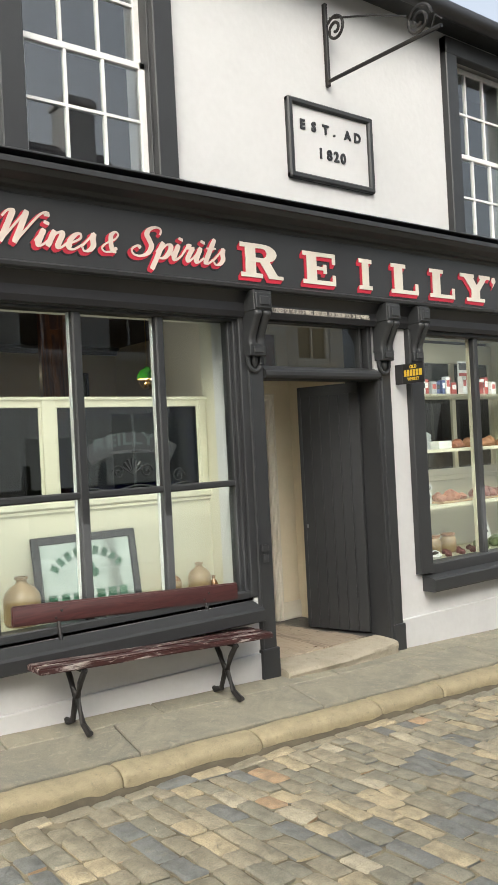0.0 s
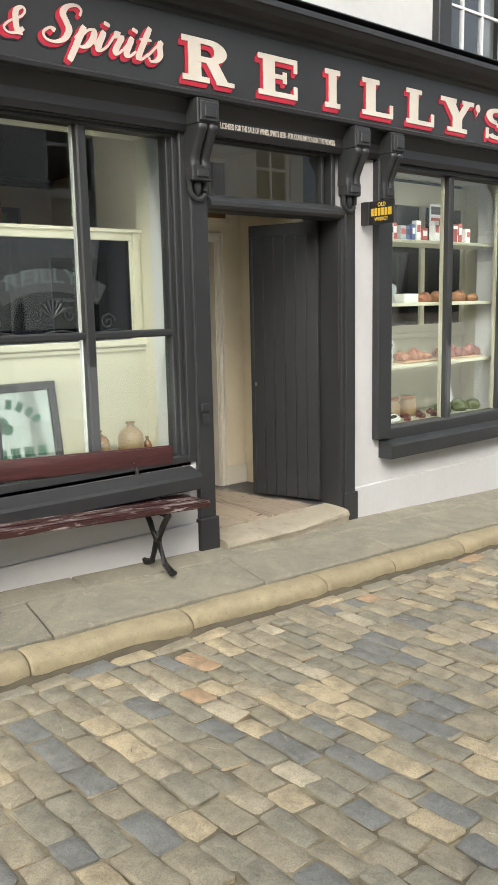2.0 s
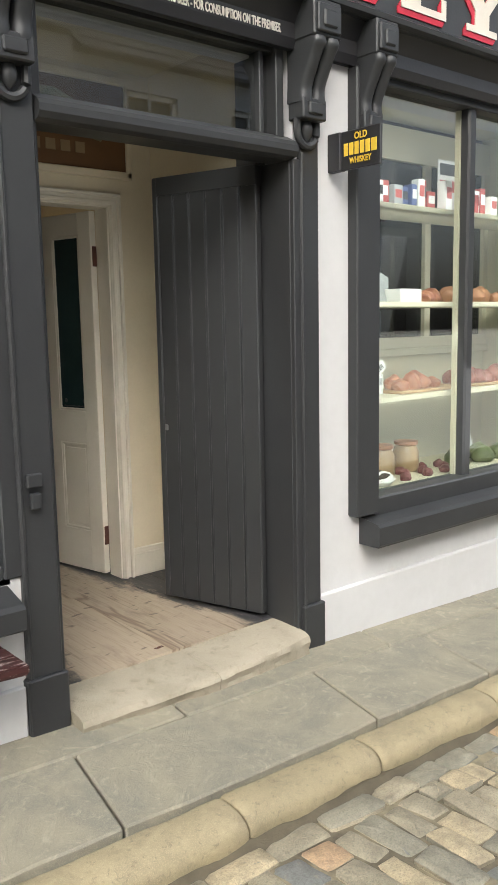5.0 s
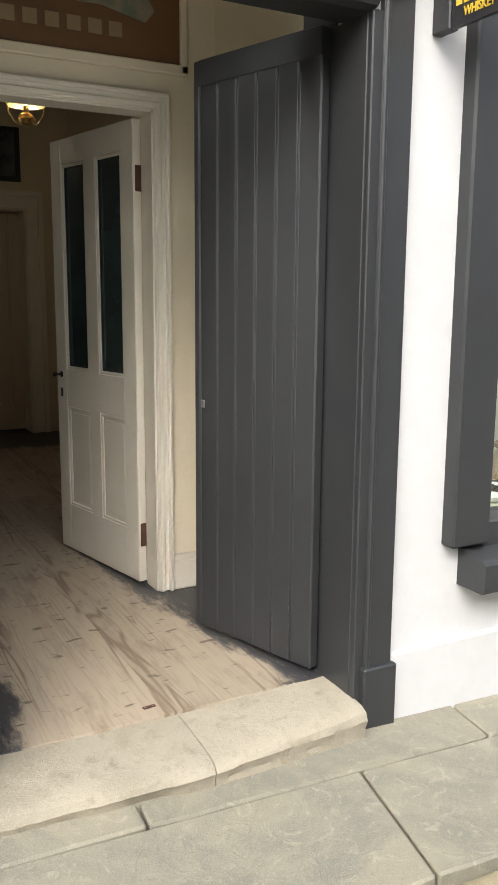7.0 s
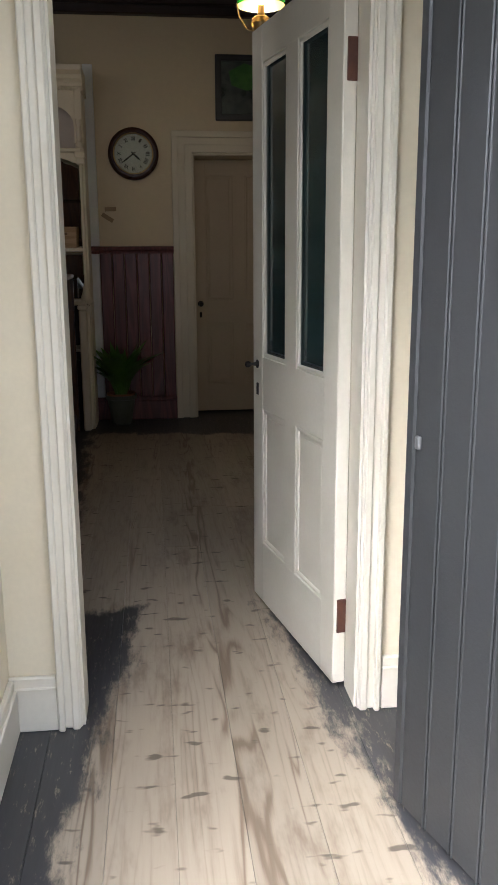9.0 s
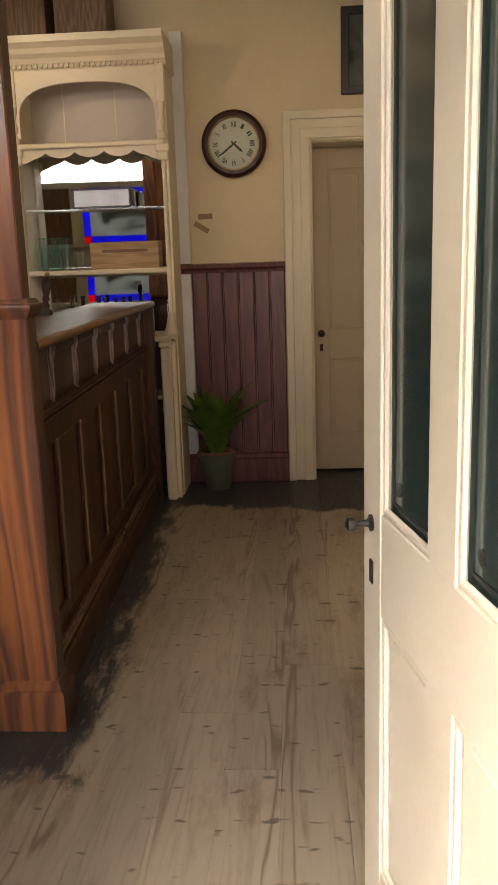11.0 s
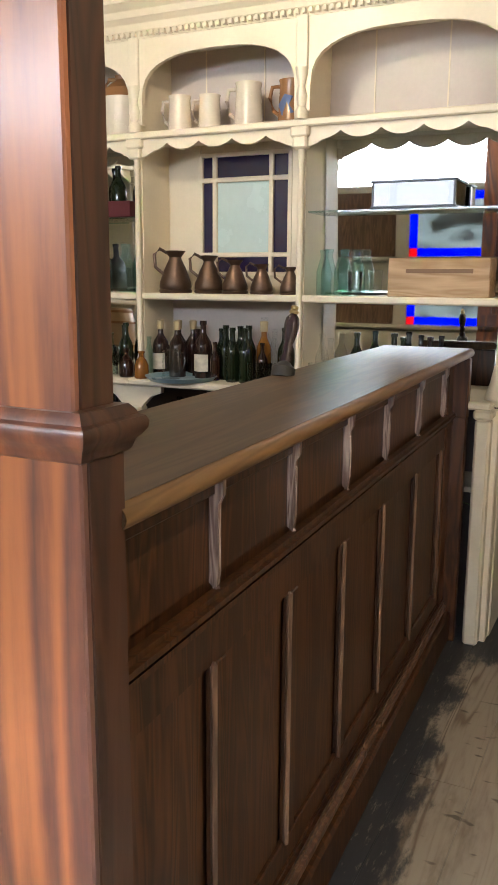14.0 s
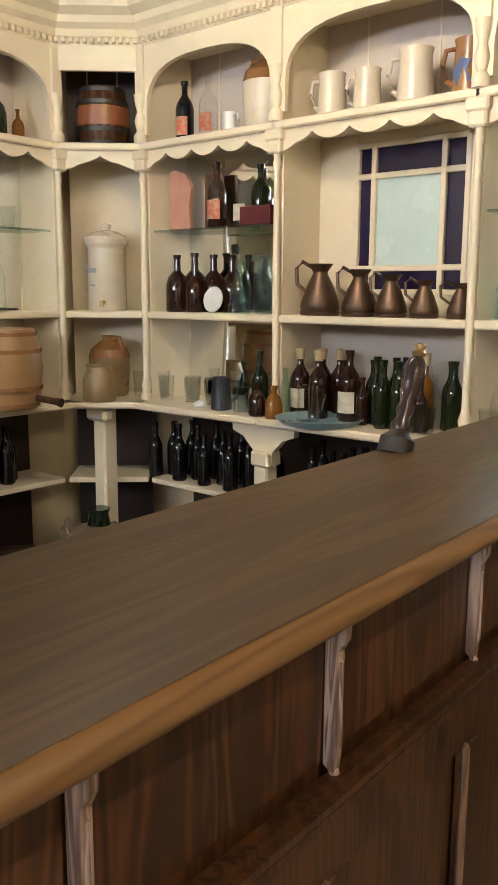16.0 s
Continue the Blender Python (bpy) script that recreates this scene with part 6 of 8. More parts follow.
def cornice_run(run, m, L):
    prof = [(0.31, 2.50), (-0.01, 2.50), (-0.02, 2.525), (-0.03, 2.53), (-0.04, 2.555), (-0.065, 2.575), (-0.075, 2.60), (-0.11, 2.625), (-0.115, 2.66), (0.31, 2.66)]
    bm = mould_run(-0.02, L + 0.02, prof)
    bm.transform(m)
    part("cornice", bm, SHELFCREAM, run, "moulded cornice")
    bm = boxes(*[(0.01 + i * 0.03, 0.024 + i * 0.03, -0.036, -0.012, 2.505, 2.525) for i in range(int(L / 0.03))])
    bm.transform(m)
    part("dentil_band", bm, SHELFCREAM, run)


bb = thing("bar_back_shelves", "cream painted bar-back shelving with arches and columns", "shelving")
straight = Matrix.Translation((0, 10.50, 0))
for u0, u1, back, gsf in ((1.42, 2.17, "mirror", True), (2.17, 2.985, "window", False), (2.985, 3.84, "mirror", True)):
    shelf_bay(bb, straight, u0, u1, back, gsf, True, 0.045 if u0 > 2.9 else 0.0)
for u in (2.17, 2.985):
    upright(bb, straight, u)
upright(bb, straight, 1.42, False)
upright(bb, straight, 3.84, False)
cornice_run(bb, straight @ Matrix.Translation((1.42, 0, 0)), 2.44)
part("end_panel", boxes((3.845, 3.87, 10.50, 10.79, 0, 2.5), bevel=0.004), SHELFCREAM, bb)
part("end_panel", boxes((3.834, 3.864, 10.43, 10.50, 0, 0.96), bevel=0.004), SHELFCREAM, bb)
part("end_foot", boxes((3.782, 3.842, 10.37, 10.44, 0, 0.93), (3.775, 3.85, 10.355, 10.455, 0.93, 0.97), bevel=0.01), SHELFCREAM, bb)
part("end_bracket", turned([(0.03, 0), (0.05, 0.03), (0.03, 0.09), (0.016, 0.16)], 14, None, (3.84, 10.49, 0.97)), SHELFCREAM, bb, "", True)
du = Vector((1.42 - 1.15, 10.50 - 10.25, 0))
wd = du.length
diag = Matrix.Translation((1.15, 10.25, 0)) @ Matrix.Rotation(math.atan2(du.y, du.x), 4, "Z")
shelf_bay(bb, diag, 0.0, wd, "panel", False, False)
cornice_run(bb, diag, wd)
leftm = Matrix.Translation((1.15, 10.25, 0)) @ Matrix.Rotation(radians(90), 4, "Z")
for u0, u1 in ((-0.75, 0.0), (-1.5, -0.75)):
    shelf_bay(bb, leftm, u0, u1, "mirror", True)
for u in (-0.75, -1.5):
    upright(bb, leftm, u)
upright(bb, leftm, 0.0, False)
cornice_run(bb, leftm @ Matrix.Translation((-1.5, 0, 0)), 1.5)
part("corner_leg", boxes((1.25, 1.33, 10.32, 10.40, 0, 0.965), bevel=0.01), SHELFCREAM, bb)
part("corner_spandrel", boxes((1.22, 1.36, 10.30, 10.36, 0.90, 0.965), bevel=0.015), SHELFCREAM, bb)

# ---- hanging oil lamp ----
ol = thing("hanging_lamp", "hanging oil lamp with a green glass shade", "lamp", pose(4.907, 8.31, 2.487))
GREENSH = stained("green_shade_glass", (0.03, 0.40, 0.05), 0.6)
OPAL = stained("opal_shade_lining", (0.80, 0.58, 0.26), 0.5)
part("shade", turned([(0.118, 0.02), (0.116, 0.05), (0.10, 0.09), (0.07, 0.125), (0.035, 0.14), (0.03, 0.16)], 28, caps=False), GREENSH, ol, "green glass shade", True)
part("shade_lining", turned([(0.1165, 0.02), (0.1135, 0.049), (0.0975, 0.087), (0.068, 0.121), (0.034, 0.136), (0.003, 0.138)], 28, caps=False), OPAL, ol, "opal lining of the shade", True)
part("reservoir", turned([(0.01, -0.10), (0.04, -0.09), (0.052, -0.06), (0.042, -0.035), (0.018, -0.02), (0.016, 0.02)], 20), BRASS, ol, smooth=True)
flame = bpy.data.materials.new("lamp_flame")
flame.use_nodes = True
fb = flame.node_tree.nodes["Principled BSDF"]
fb.inputs["Emission Color"].default_value, fb.inputs["Emission Strength"].default_value = (1.0, 0.72, 0.32, 1), 3.0
part("burner_glow", turned([(0.006, 0.02), (0.014, 0.035), (0.011, 0.05), (0.003, 0.065)], 14), flame, ol, "glowing burner", True)
part("hanger", tube([(0, 0, 0.15), (0, 0, 0.70)], 0.005, 6), BRASS, ol)
for sx in (-1, 1):
    part("frame", tube([(0, 0, -0.10), (sx * 0.07, 0, -0.085), (sx * 0.108, 0, -0.03), (sx * 0.119, 0, 0.03)], 0.004, 6), BRASS, ol, "bent wire harp", True)
# Second lamp, unseen and added with its light to brighten the bar-back shelves.
copy_thing(ol, pose(2.75, 9.15, 2.62))
for lx, ly, lz, watts in ((4.907, 8.37, 2.497, 1.45), (2.75, 9.21, 2.63, 1.15)):
    ld = bpy.data.lights.new("lamp_light", "POINT")
    ld.energy, ld.color, ld.shadow_soft_size = watts, (1.0, 0.80, 0.55), 0.015
    new("lamp_light", ld).location = (lx, ly, lz)


# ---- small things ----
def clear_glass(name, tint, rough=0.02):
    return pane_glass(name, tint, 1.45, rough)


CLEARG = clear_glass("clear_bottle_glass", (0.965, 0.975, 0.97))
AQUAG = clear_glass("aqua_bottle_glass", (0.80, 0.92, 0.90))
BOTGREEN = paint("dark_green_bottle", (0.007, 0.012, 0.005), (0.011, 0.017, 0.006), 0.1, 8, 60, 0.0)
BOTBROWN = paint("brown_bottle_glass", (0.020, 0.009, 0.006), (0.030, 0.012, 0.007), 0.1, 8, 60, 0.0)
BOTBLACK = paint("black_bottle_glass", (0.006, 0.006, 0.007), None, 0.1, 8, 60, 0.0)
AMBER = paint("amber_bottle_glass", (0.22, 0.09, 0.015), None, 0.1, 8, 60, 0.0)
CORK = paint("gold_foil_cap", (0.45, 0.36, 0.20), None, 0.5, 8, 60, 0.1)
LABELW = paint("cream_paper_label", (0.62, 0.56, 0.45), None, 0.7, 30, 90, 0.0, spread=0.2)
LABELR = paint("red_paper_label", (0.50, 0.12, 0.07), (0.4, 0.3, 0.2), 0.7, 40, 90, 0.0, spread=0.2)
PINKCARD = paint("faded_pink_card", (0.55, 0.28, 0.21), (0.45, 0.22, 0.16), 0.8, 9, 60, 0.1)
DARKRED = paint("dark_red_box", (0.10, 0.015, 0.018), None, 0.4, 9, 60, 0.0)
BLUETRAY = paint("pale_blue_enamel", (0.22, 0.33, 0.38), (0.18, 0.28, 0.33), 0.3, 12, 60, 0.0)
PEWTER = paint("dark_pewter", (0.06, 0.065, 0.075), None, 0.4, 12, 60, 0.1, metal=0.6)
WICKER = paint("brown_wicker", (0.20, 0.15, 0.09), (0.12, 0.09, 0.05), 0.7, 12, 80, 0.4)

BOTTLE = {
    "beer": [(0.028, 0), (0.033, 0.006), (0.033, 0.135), (0.03, 0.155), (0.016, 0.185), (0.0125, 0.20), (0.0125, 0.235), (0.015, 0.238), (0.015, 0.252), (0.010, 0.252)],
    "whiskey": [(0.038, 0), (0.042, 0.006), (0.042, 0.15), (0.036, 0.175), (0.017, 0.205), (0.0135, 0.215), (0.0135, 0.25), (0.017, 0.252), (0.017, 0.27), (0.010, 0.27)],
    "flask": [(0.040, 0), (0.044, 0.006), (0.044, 0.10), (0.036, 0.13), (0.014, 0.155), (0.012, 0.20), (0.015, 0.202), (0.015, 0.215), (0.009, 0.215)],
    "milk": [(0.036, 0), (0.04, 0.006), (0.04, 0.12), (0.03, 0.155), (0.02, 0.19), (0.02, 0.215), (0.024, 0.218), (0.024, 0.23), (0.018, 0.23)],
    "squat": [(0.03, 0), (0.034, 0.005), (0.034, 0.06), (0.024, 0.085), (0.012, 0.10), (0.012, 0.115), (0.016, 0.118), (0.016, 0.128), (0.010, 0.128)],
}
mesh_store = {}


def bottle(kind, mat, x, y, z, k=1.0, label=None, cap=None, words="dark glass bottle standing on the bar-back shelf"):
    key = (kind, mat.name)
    if key not in mesh_store:
        mesh_store[key] = link_mesh("bottle", turned(BOTTLE[kind], 16), mat, True)
    ob = tagged(new("bottle", mesh_store[key]), words, "bottle", "bottles on the shelves")
    ob.matrix_basis = pose(x, y, z, 0, 0, (x * 977 + y * 311) % 360 if label is None else 0) @ Matrix.Diagonal((k, k, k, 1))
    r = max(p[0] for p in BOTTLE[kind])
    if label:
        kk = (kind, label.name, "label")
        if kk not in mesh_store:
            bm = bmesh.new()
            ring = []
            for i in range(9):
                a = radians(-150 + 15 * i)
                ring.append((bm.verts.new(((r + 0.0008) * math.cos(a), (r + 0.0008) * math.sin(a), 0.035)), bm.verts.new(((r + 0.0008) * math.cos(a), (r + 0.0008) * math.sin(a), 0.115))))
            for p, q in zip(ring, ring[1:]):
                bm.faces.new((p[0], q[0], q[1], p[1]))
            mesh_store[kk] = link_mesh("label", bm, label, True)
        new("label", mesh_store[kk]).parent = ob
    if cap:
        h = BOTTLE[kind][-1][1]
        kk = (kind, cap.name, "cap")
        if kk not in mesh_store:
            mesh_store[kk] = link_mesh("cap", turned([(0.017, h - 0.035), (0.0175, h - 0.02), (0.019, h - 0.002), (0.019, h + 0.008), (0.006, h + 0.012)], 14), cap, True)
        new("cap", mesh_store[kk]).parent = ob
    return ob


def tumbler(x, y, z, h=0.11, r=0.032, mat=None):
    key = ("tumbler", round(h, 3), round(r, 3))
    if key not in mesh_store:
        mesh_store[key] = link_mesh("tumbler", turned([(r * 0.8, 0), (r, h), (r * 0.94, h), (r * 0.74, 0.01), (0.001, 0.01)], 18, caps=False), mat or CLEARG, True)
    ob = tagged(new("drinking_glass", mesh_store[key]), "clear drinking glass standing on the bar-back shelf", "glass", "glasses on the shelves")
    ob.matrix_basis = pose(x, y, z)


def jug(name, label, prof, mat, at, handle, mat2=None, cat="jug", turn=0.0, k=1.0, spout=None):
    """A turned jug with a bent handle; mat2 glazes its upper part."""
    j = thing(name, label, cat, pose(*at, 0, 0, turn) @ Matrix.Diagonal((k, k, k, 1)))
    if mat2:
        h = prof[-1][1]
        low = [p for p in prof if p[1] <= h * 0.72]
        top = [low[-1]] + [p for p in prof if p[1] > h * 0.72]
        part("body", turned(low, 24, caps=False), mat, j, smooth=True)
        part("shoulder", turned(top, 24, caps=False), mat2, j, "brown glazed shoulder", True)
    else:
        part("body", turned(prof, 24, caps=False), mat, j, smooth=True)
    if handle:
        part("handle", tube(handle[0], handle[1], 8), mat2 or mat, j, smooth=True)
    if spout:
        part("spout", prism(spout, 0.02, "y", -0.01), mat, j)
    return j


FLAGON = [(0.001, 0), (0.105, 0), (0.115, 0.01), (0.122, 0.03), (0.122, 0.17), (0.115, 0.205), (0.085, 0.245), (0.045, 0.27), (0.035, 0.285), (0.035, 0.30), (0.046, 0.305), (0.046, 0.32), (0.03, 0.32)]
JUG = [(0.001, 0), (0.052, 0), (0.056, 0.006), (0.052, 0.08), (0.048, 0.15), (0.052, 0.168), (0.049, 0.168), (0.044, 0.15), (0.046, 0.012)]
BIGJUG = [(0.001, 0), (0.085, 0), (0.09, 0.01), (0.10, 0.12), (0.102, 0.19), (0.09, 0.23), (0.045, 0.265), (0.032, 0.275), (0.036, 0.295), (0.024, 0.295)]
HAYSTACK = [(0.001, 0), (0.075, 0), (0.078, 0.012), (0.072, 0.02), (0.076, 0.028), (0.074, 0.05), (0.05, 0.115), (0.03, 0.155), (0.028, 0.165), (0.05, 0.195), (0.047, 0.195), (0.024, 0.163)]
HANDLE = ([(0.048, 0, 0.15), (0.085, 0, 0.15), (0.095, 0, 0.11), (0.08, 0, 0.06), (0.05, 0, 0.04)], 0.008)

# behind the pub window
jug("stoneware_flagon", "large tan stoneware flagon in the pub window", FLAGON, STONEWARE, (2.06, 5.28, 0.575), None, None, "jug", k=0.98)
jug("stoneware_flagon", "brown-shouldered stoneware flagon in the pub window", FLAGON, STONEWARE, (3.22, 5.30, 0.575), None, STONEBROWN, "jug", k=0.62)
jug("stoneware_flagon", "tan stoneware flagon with a short neck in the pub window", FLAGON, STONEWARE, (3.47, 5.30, 0.575), None, None, "jug", k=0.72)
bottle("squat", STONEBROWN, 3.60, 5.30, 0.575, 0.9, words="small brown stoneware bottle in the pub window")
pm = thing("framed_mirror_sign", "black framed advertising mirror with green lettering in the window", "sign", pose(2.60, 5.36, 0.585, -9))
part("frame", boxes((-0.40, -0.345, -0.015, 0.015, 0, 0.53), (0.345, 0.40, -0.015, 0.015, 0, 0.53), (-0.40, 0.40, -0.0145, 0.0145, 0, 0.055), (-0.40, 0.40, -0.0145, 0.0145, 0.475, 0.53), bevel=0.006), BLACK, pm)
part("mirror", boxes((-0.35, 0.35, -0.002, 0.004, 0.05, 0.48)), paint("silvered_mirror_sign", (0.55, 0.60, 0.55), (0.42, 0.48, 0.43), 0.15, 5, 40, 0.0, metal=0.6), pm)
SHGREEN = paint("shamrock_green", (0.04, 0.12, 0.07), None, 0.4)
for i in range(9):
    a = radians(150 - 15 * i)
    bm = boxes((-0.019, 0.019, -0.006, -0.003, -0.03, 0.03))
    bm.transform(Matrix.Translation((0.27 * math.cos(a) * 1.05, 0, 0.20 + 0.21 * math.sin(a))) @ Matrix.Rotation(-(a - math.pi / 2), 4, "Y"))
    part("letter_bar", bm, SHGREEN, pm, "plain green bar")
for dx, dz in ((-0.03, 0), (0.03, 0), (0, 0.045)):
    bm = turned([(0.001, 0), (0.033, 0), (0.033, 0.002), (0.001, 0.002)], 14)
    bm.transform(Matrix.Translation((0.02 + dx, -0.004, 0.25 + dz)) @ Matrix.Rotation(radians(90), 4, "X"))
    part("clover_leaf", bm, SHGREEN, pm, "green clover leaf")
for i in range(7):
    part("letter_bar", boxes((-0.31 + i * 0.09, -0.25 + i * 0.09, -0.006, -0.003, 0.07, 0.13)), SHGREEN, pm, "plain green bar")


# ---- groceries ----
def lump(name, label, cat, mat, x, y, z, sx, sy, sz, seed):
    bm = bmesh.new()
    bmesh.ops.create_icosphere(bm, subdivisions=3, radius=1.0)
    for v in bm.verts:
        n = noise.noise(v.co * 1.6 + Vector((seed * 3.1, seed, 0)))
        v.co *= 1 + 0.25 * n
        v.co = Vector((v.co.x * sx, v.co.y * sy, max(v.co.z, -0.55) * sz + 0.55 * sz))
    return solid(name, bm, mat, label, cat, "groceries in the window", at=pose(x, y, z), smooth=True)


def carton(name, label, x, y, z, w, d, h, mat, face=None, turn=0.0):
    c = thing(name, label, "box", pose(x, y, z, 0, 0, turn), "groceries in the window")
    part("carton", boxes((-w / 2, w / 2, -d / 2, d / 2, 0, h), bevel=0.003), mat, c)
    if face:
        part("print", boxes((-w * 0.38, w * 0.38, -d / 2 - 0.0012, -d / 2 + 0.001, h * 0.45, h * 0.8)), face, c, "plain printed bar")
    return c


MEAT = paint("raw_pink_meat", (0.40, 0.18, 0.095), (0.24, 0.075, 0.045), 0.4, 25, 60, 0.2, spread=0.3)
SAUSAGE = paint("cured_red_meat", (0.26, 0.08, 0.055), (0.16, 0.05, 0.04), 0.45, 30, 60, 0.3)
BREAD = paint("bread_crust", (0.34, 0.17, 0.08), (0.24, 0.10, 0.05), 0.6, 20, 60, 0.3)
CABBAGE = paint("cabbage_green", (0.12, 0.145, 0.06), (0.07, 0.09, 0.035), 0.5, 15, 50, 0.3)
ONION = paint("red_onion_skin", (0.16, 0.05, 0.05), None, 0.4, 15, 50, 0.1)
TEA = paint("loose_dark_tea", (0.05, 0.035, 0.025), None, 0.9, 60, 150, 1.0)
PAPERW = paint("white_paper", (0.75, 0.75, 0.72), None, 0.7, 10, 60, 0.1)
CARDGREY = paint("grey_card", (0.35, 0.37, 0.37), None, 0.7, 10, 60, 0.1)
CARDBLUE = paint("blue_card", (0.06, 0.09, 0.22), None, 0.5, 10)
CARDYEL = paint("yellow_card", (0.60, 0.42, 0.10), None, 0.5, 10)
CARDRED = paint("red_card", (0.40, 0.07, 0.06), None, 0.5, 10)
rg = random.Random(21)
x = 5.80
for i in range(18):
    w = rg.uniform(0.045, 0.085)
    m = (PAPERW, CARDBLUE, CARDYEL, PINKCARD, CARDGREY, CARDRED, PAPERW)[rg.randrange(7)]
    if i > 9:
        m = (CARDRED, PAPERW)[i % 2]
    carton("packet", "small printed grocery packet on the window shelf", x + w / 2, 5.22 + rg.uniform(0, 0.08), 2.07, w, 0.06, rg.uniform(0.12, 0.19), m, (BLACK, SIGNW, CARDRED)[i % 3], rg.uniform(-6, 6))
    x += w + 0.012
for px, w in ((5.86, 0.16), (6.04, 0.20), (6.95, 0.22)):
    ps = thing("soap_poster", "pale printed soap poster standing on the shelf", "poster", pose(px, 5.42, 2.07))
    part("sheet", boxes((-w / 2, w / 2, 0, 0.006, 0, 0.36)), PAPERW, ps)
    part("print", boxes((-w * 0.42, w * 0.42, -0.002, 0.001, 0.27, 0.34)), BLACK, ps, "plain dark bar")
    part("print_red", boxes((-w * 0.42, w * 0.42, -0.002, 0.001, 0.17, 0.24)), CARDRED, ps, "plain red bar")


def stone_jar(x, y, z, k=1.0, lid=True):
    j = thing("stoneware_jar", "tan stoneware jar with a paper-covered top in the window", "jar", pose(x, y, z) @ Matrix.Diagonal((k, k, k, 1)), "groceries in the window")
    part("body", turned([(0.001, 0), (0.07, 0), (0.078, 0.01), (0.08, 0.12), (0.066, 0.15), (0.058, 0.16)], 22, caps=False), STONEWARE, j, smooth=True)
    part("rim", turned([(0.058, 0.158), (0.072, 0.165), (0.072, 0.185), (0.001, 0.19)], 22, caps=False), BREAD if lid else PAPERW, j, "brown jar cover", True)


for x in (5.95, 6.22, 6.45):
    stone_jar(x, 5.34, 0.535)
for x in (5.88, 5.99):
    stone_jar(x, 5.32, 1.55, 0.72, False)
bm = boxes((-0.09, 0.09, -0.003, 0.003, 0, 0.2))
solid("price_card", bm, CARDGREY, "grey card leaning on the window shelf", "card", "groceries in the window", at=pose(6.12, 5.28, 1.55, -18, 22, 0))
carton("white_box", "white paper-wrapped box on the window shelf", 6.30, 5.25, 1.55, 0.19, 0.12, 0.075, PAPERW)
for i in range(7):
    lump("bread_roll", "crusty loaf on the window shelf", "bread", BREAD if i > 1 else MEAT, 6.50 + i * 0.13, 5.26 + 0.05 * (i % 2), 1.55, 0.075, 0.06, 0.045 + 0.01 * (i % 3), i)
for x in (5.88, 6.02, 6.10):
    carton("butter_box", "white butter carton on the window shelf", x, 5.27 + (x - 5.9) * 0.2, 1.03, 0.10, 0.09, 0.115, PAPERW, CARDGREY)
bs = thing("butter_sign", "small white ticket with black lettering on a stick", "sign", pose(6.06, 5.22, 1.145, 0, -35, 0))
part("ticket", boxes((-0.07, 0.07, -0.002, 0.002, 0.0, 0.06)), PAPERW, bs)
part("lettering", shift(lettering("BUTTER", 0.04, 0.001, 0, 0.001, 0.11), -0.055, -0.003, 0.015), BLACK, bs)
for x0, mt, n in ((6.34, MEAT, 7), (6.90, SAUSAGE, 12)):
    solid("meat_board", boxes((x0 - 0.16, x0 + 0.2 + 0.02 * n, 5.15, 5.38, 0, 0.018), bevel=0.005), CRATEWOOD, "pale wooden meat board on the window shelf", "board", "groceries in the window", at=pose(0, 0, 1.03))
    for i in range(n):
        lump("meat_joint", "raw joint of meat on a wooden board", "meat", mt, x0 - 0.1 + i * 0.05, 5.22 + 0.09 * (i % 2), 1.048, 0.055, 0.05, 0.04 + 0.012 * (i % 3), i + n)
lump("tea_bag", "crumpled white paper bag of loose tea", "bag", PAPERW, 5.98, 5.16, 0.535, 0.11, 0.08, 0.05, 4)
lump("loose_tea", "dark loose tea heaped in a paper bag", "tea", TEA, 5.98, 5.155, 0.568, 0.085, 0.06, 0.03, 5)
for i in range(9):
    lump("onion", "dark red onion on the window floor", "onion", ONION, 6.20 + 0.062 * i + 0.02 * (i % 2), 5.14 + 0.07 * (i % 3), 0.535, 0.032, 0.032, 0.03, i)
for i, (cx, cy) in enumerate(((6.80, 5.22), (6.93, 5.30), (7.05, 5.2), (7.16, 5.3), (7.25, 5.2))):
    lump("cabbage", "green cabbage on the window floor", "cabbage", CABBAGE, cx, cy, 0.535, 0.075, 0.075, 0.062, i + 2)
pt = thing("price_ticket", "white price ticket with black lettering among the vegetables", "sign", pose(7.08, 5.34, 0.60, -8, -12, 0))
part("ticket", boxes((-0.07, 0.07, -0.002, 0.002, 0, 0.18)), PAPERW, pt)
part("print", boxes((-0.045, 0.045, -0.004, 0, 0.12, 0.15)), BLACK, pt, "plain dark bar")
part("print_low", boxes((-0.035, 0.035, -0.004, 0, 0.06, 0.085)), BLACK, pt, "plain dark bar")

# ---- things on the bar-back shelves ----
U, G, M, C, Lw = 2.105, 1.743, 1.39, 0.995, 0.625
F = 10.50
bottle("whiskey", BOTBLACK, 1.56, F + 0.12, U, 0.95, LABELR, words="black whiskey bottle with a red label")
bottle("whiskey", CLEARG, 1.70, F + 0.12, U, 0.95, LABELR, words="clear glass bottle with an orange label")
jug("small_cup", "small white china cup on the shelf", JUG, SIGNW, (1.835, F + 0.1, U), HANDLE, None, "cup", 0, 0.55)
jug("stoneware_jug", "large stoneware jug with a brown shoulder on the shelf", BIGJUG, CERAMIC, (2.01, F + 0.13, U), ([(-0.03, 0, 0.28), (-0.075, 0, 0.285), (-0.105, 0, 0.25), (-0.10, 0, 0.20)], 0.012), STONEBROWN, "jug", 0, 0.97)
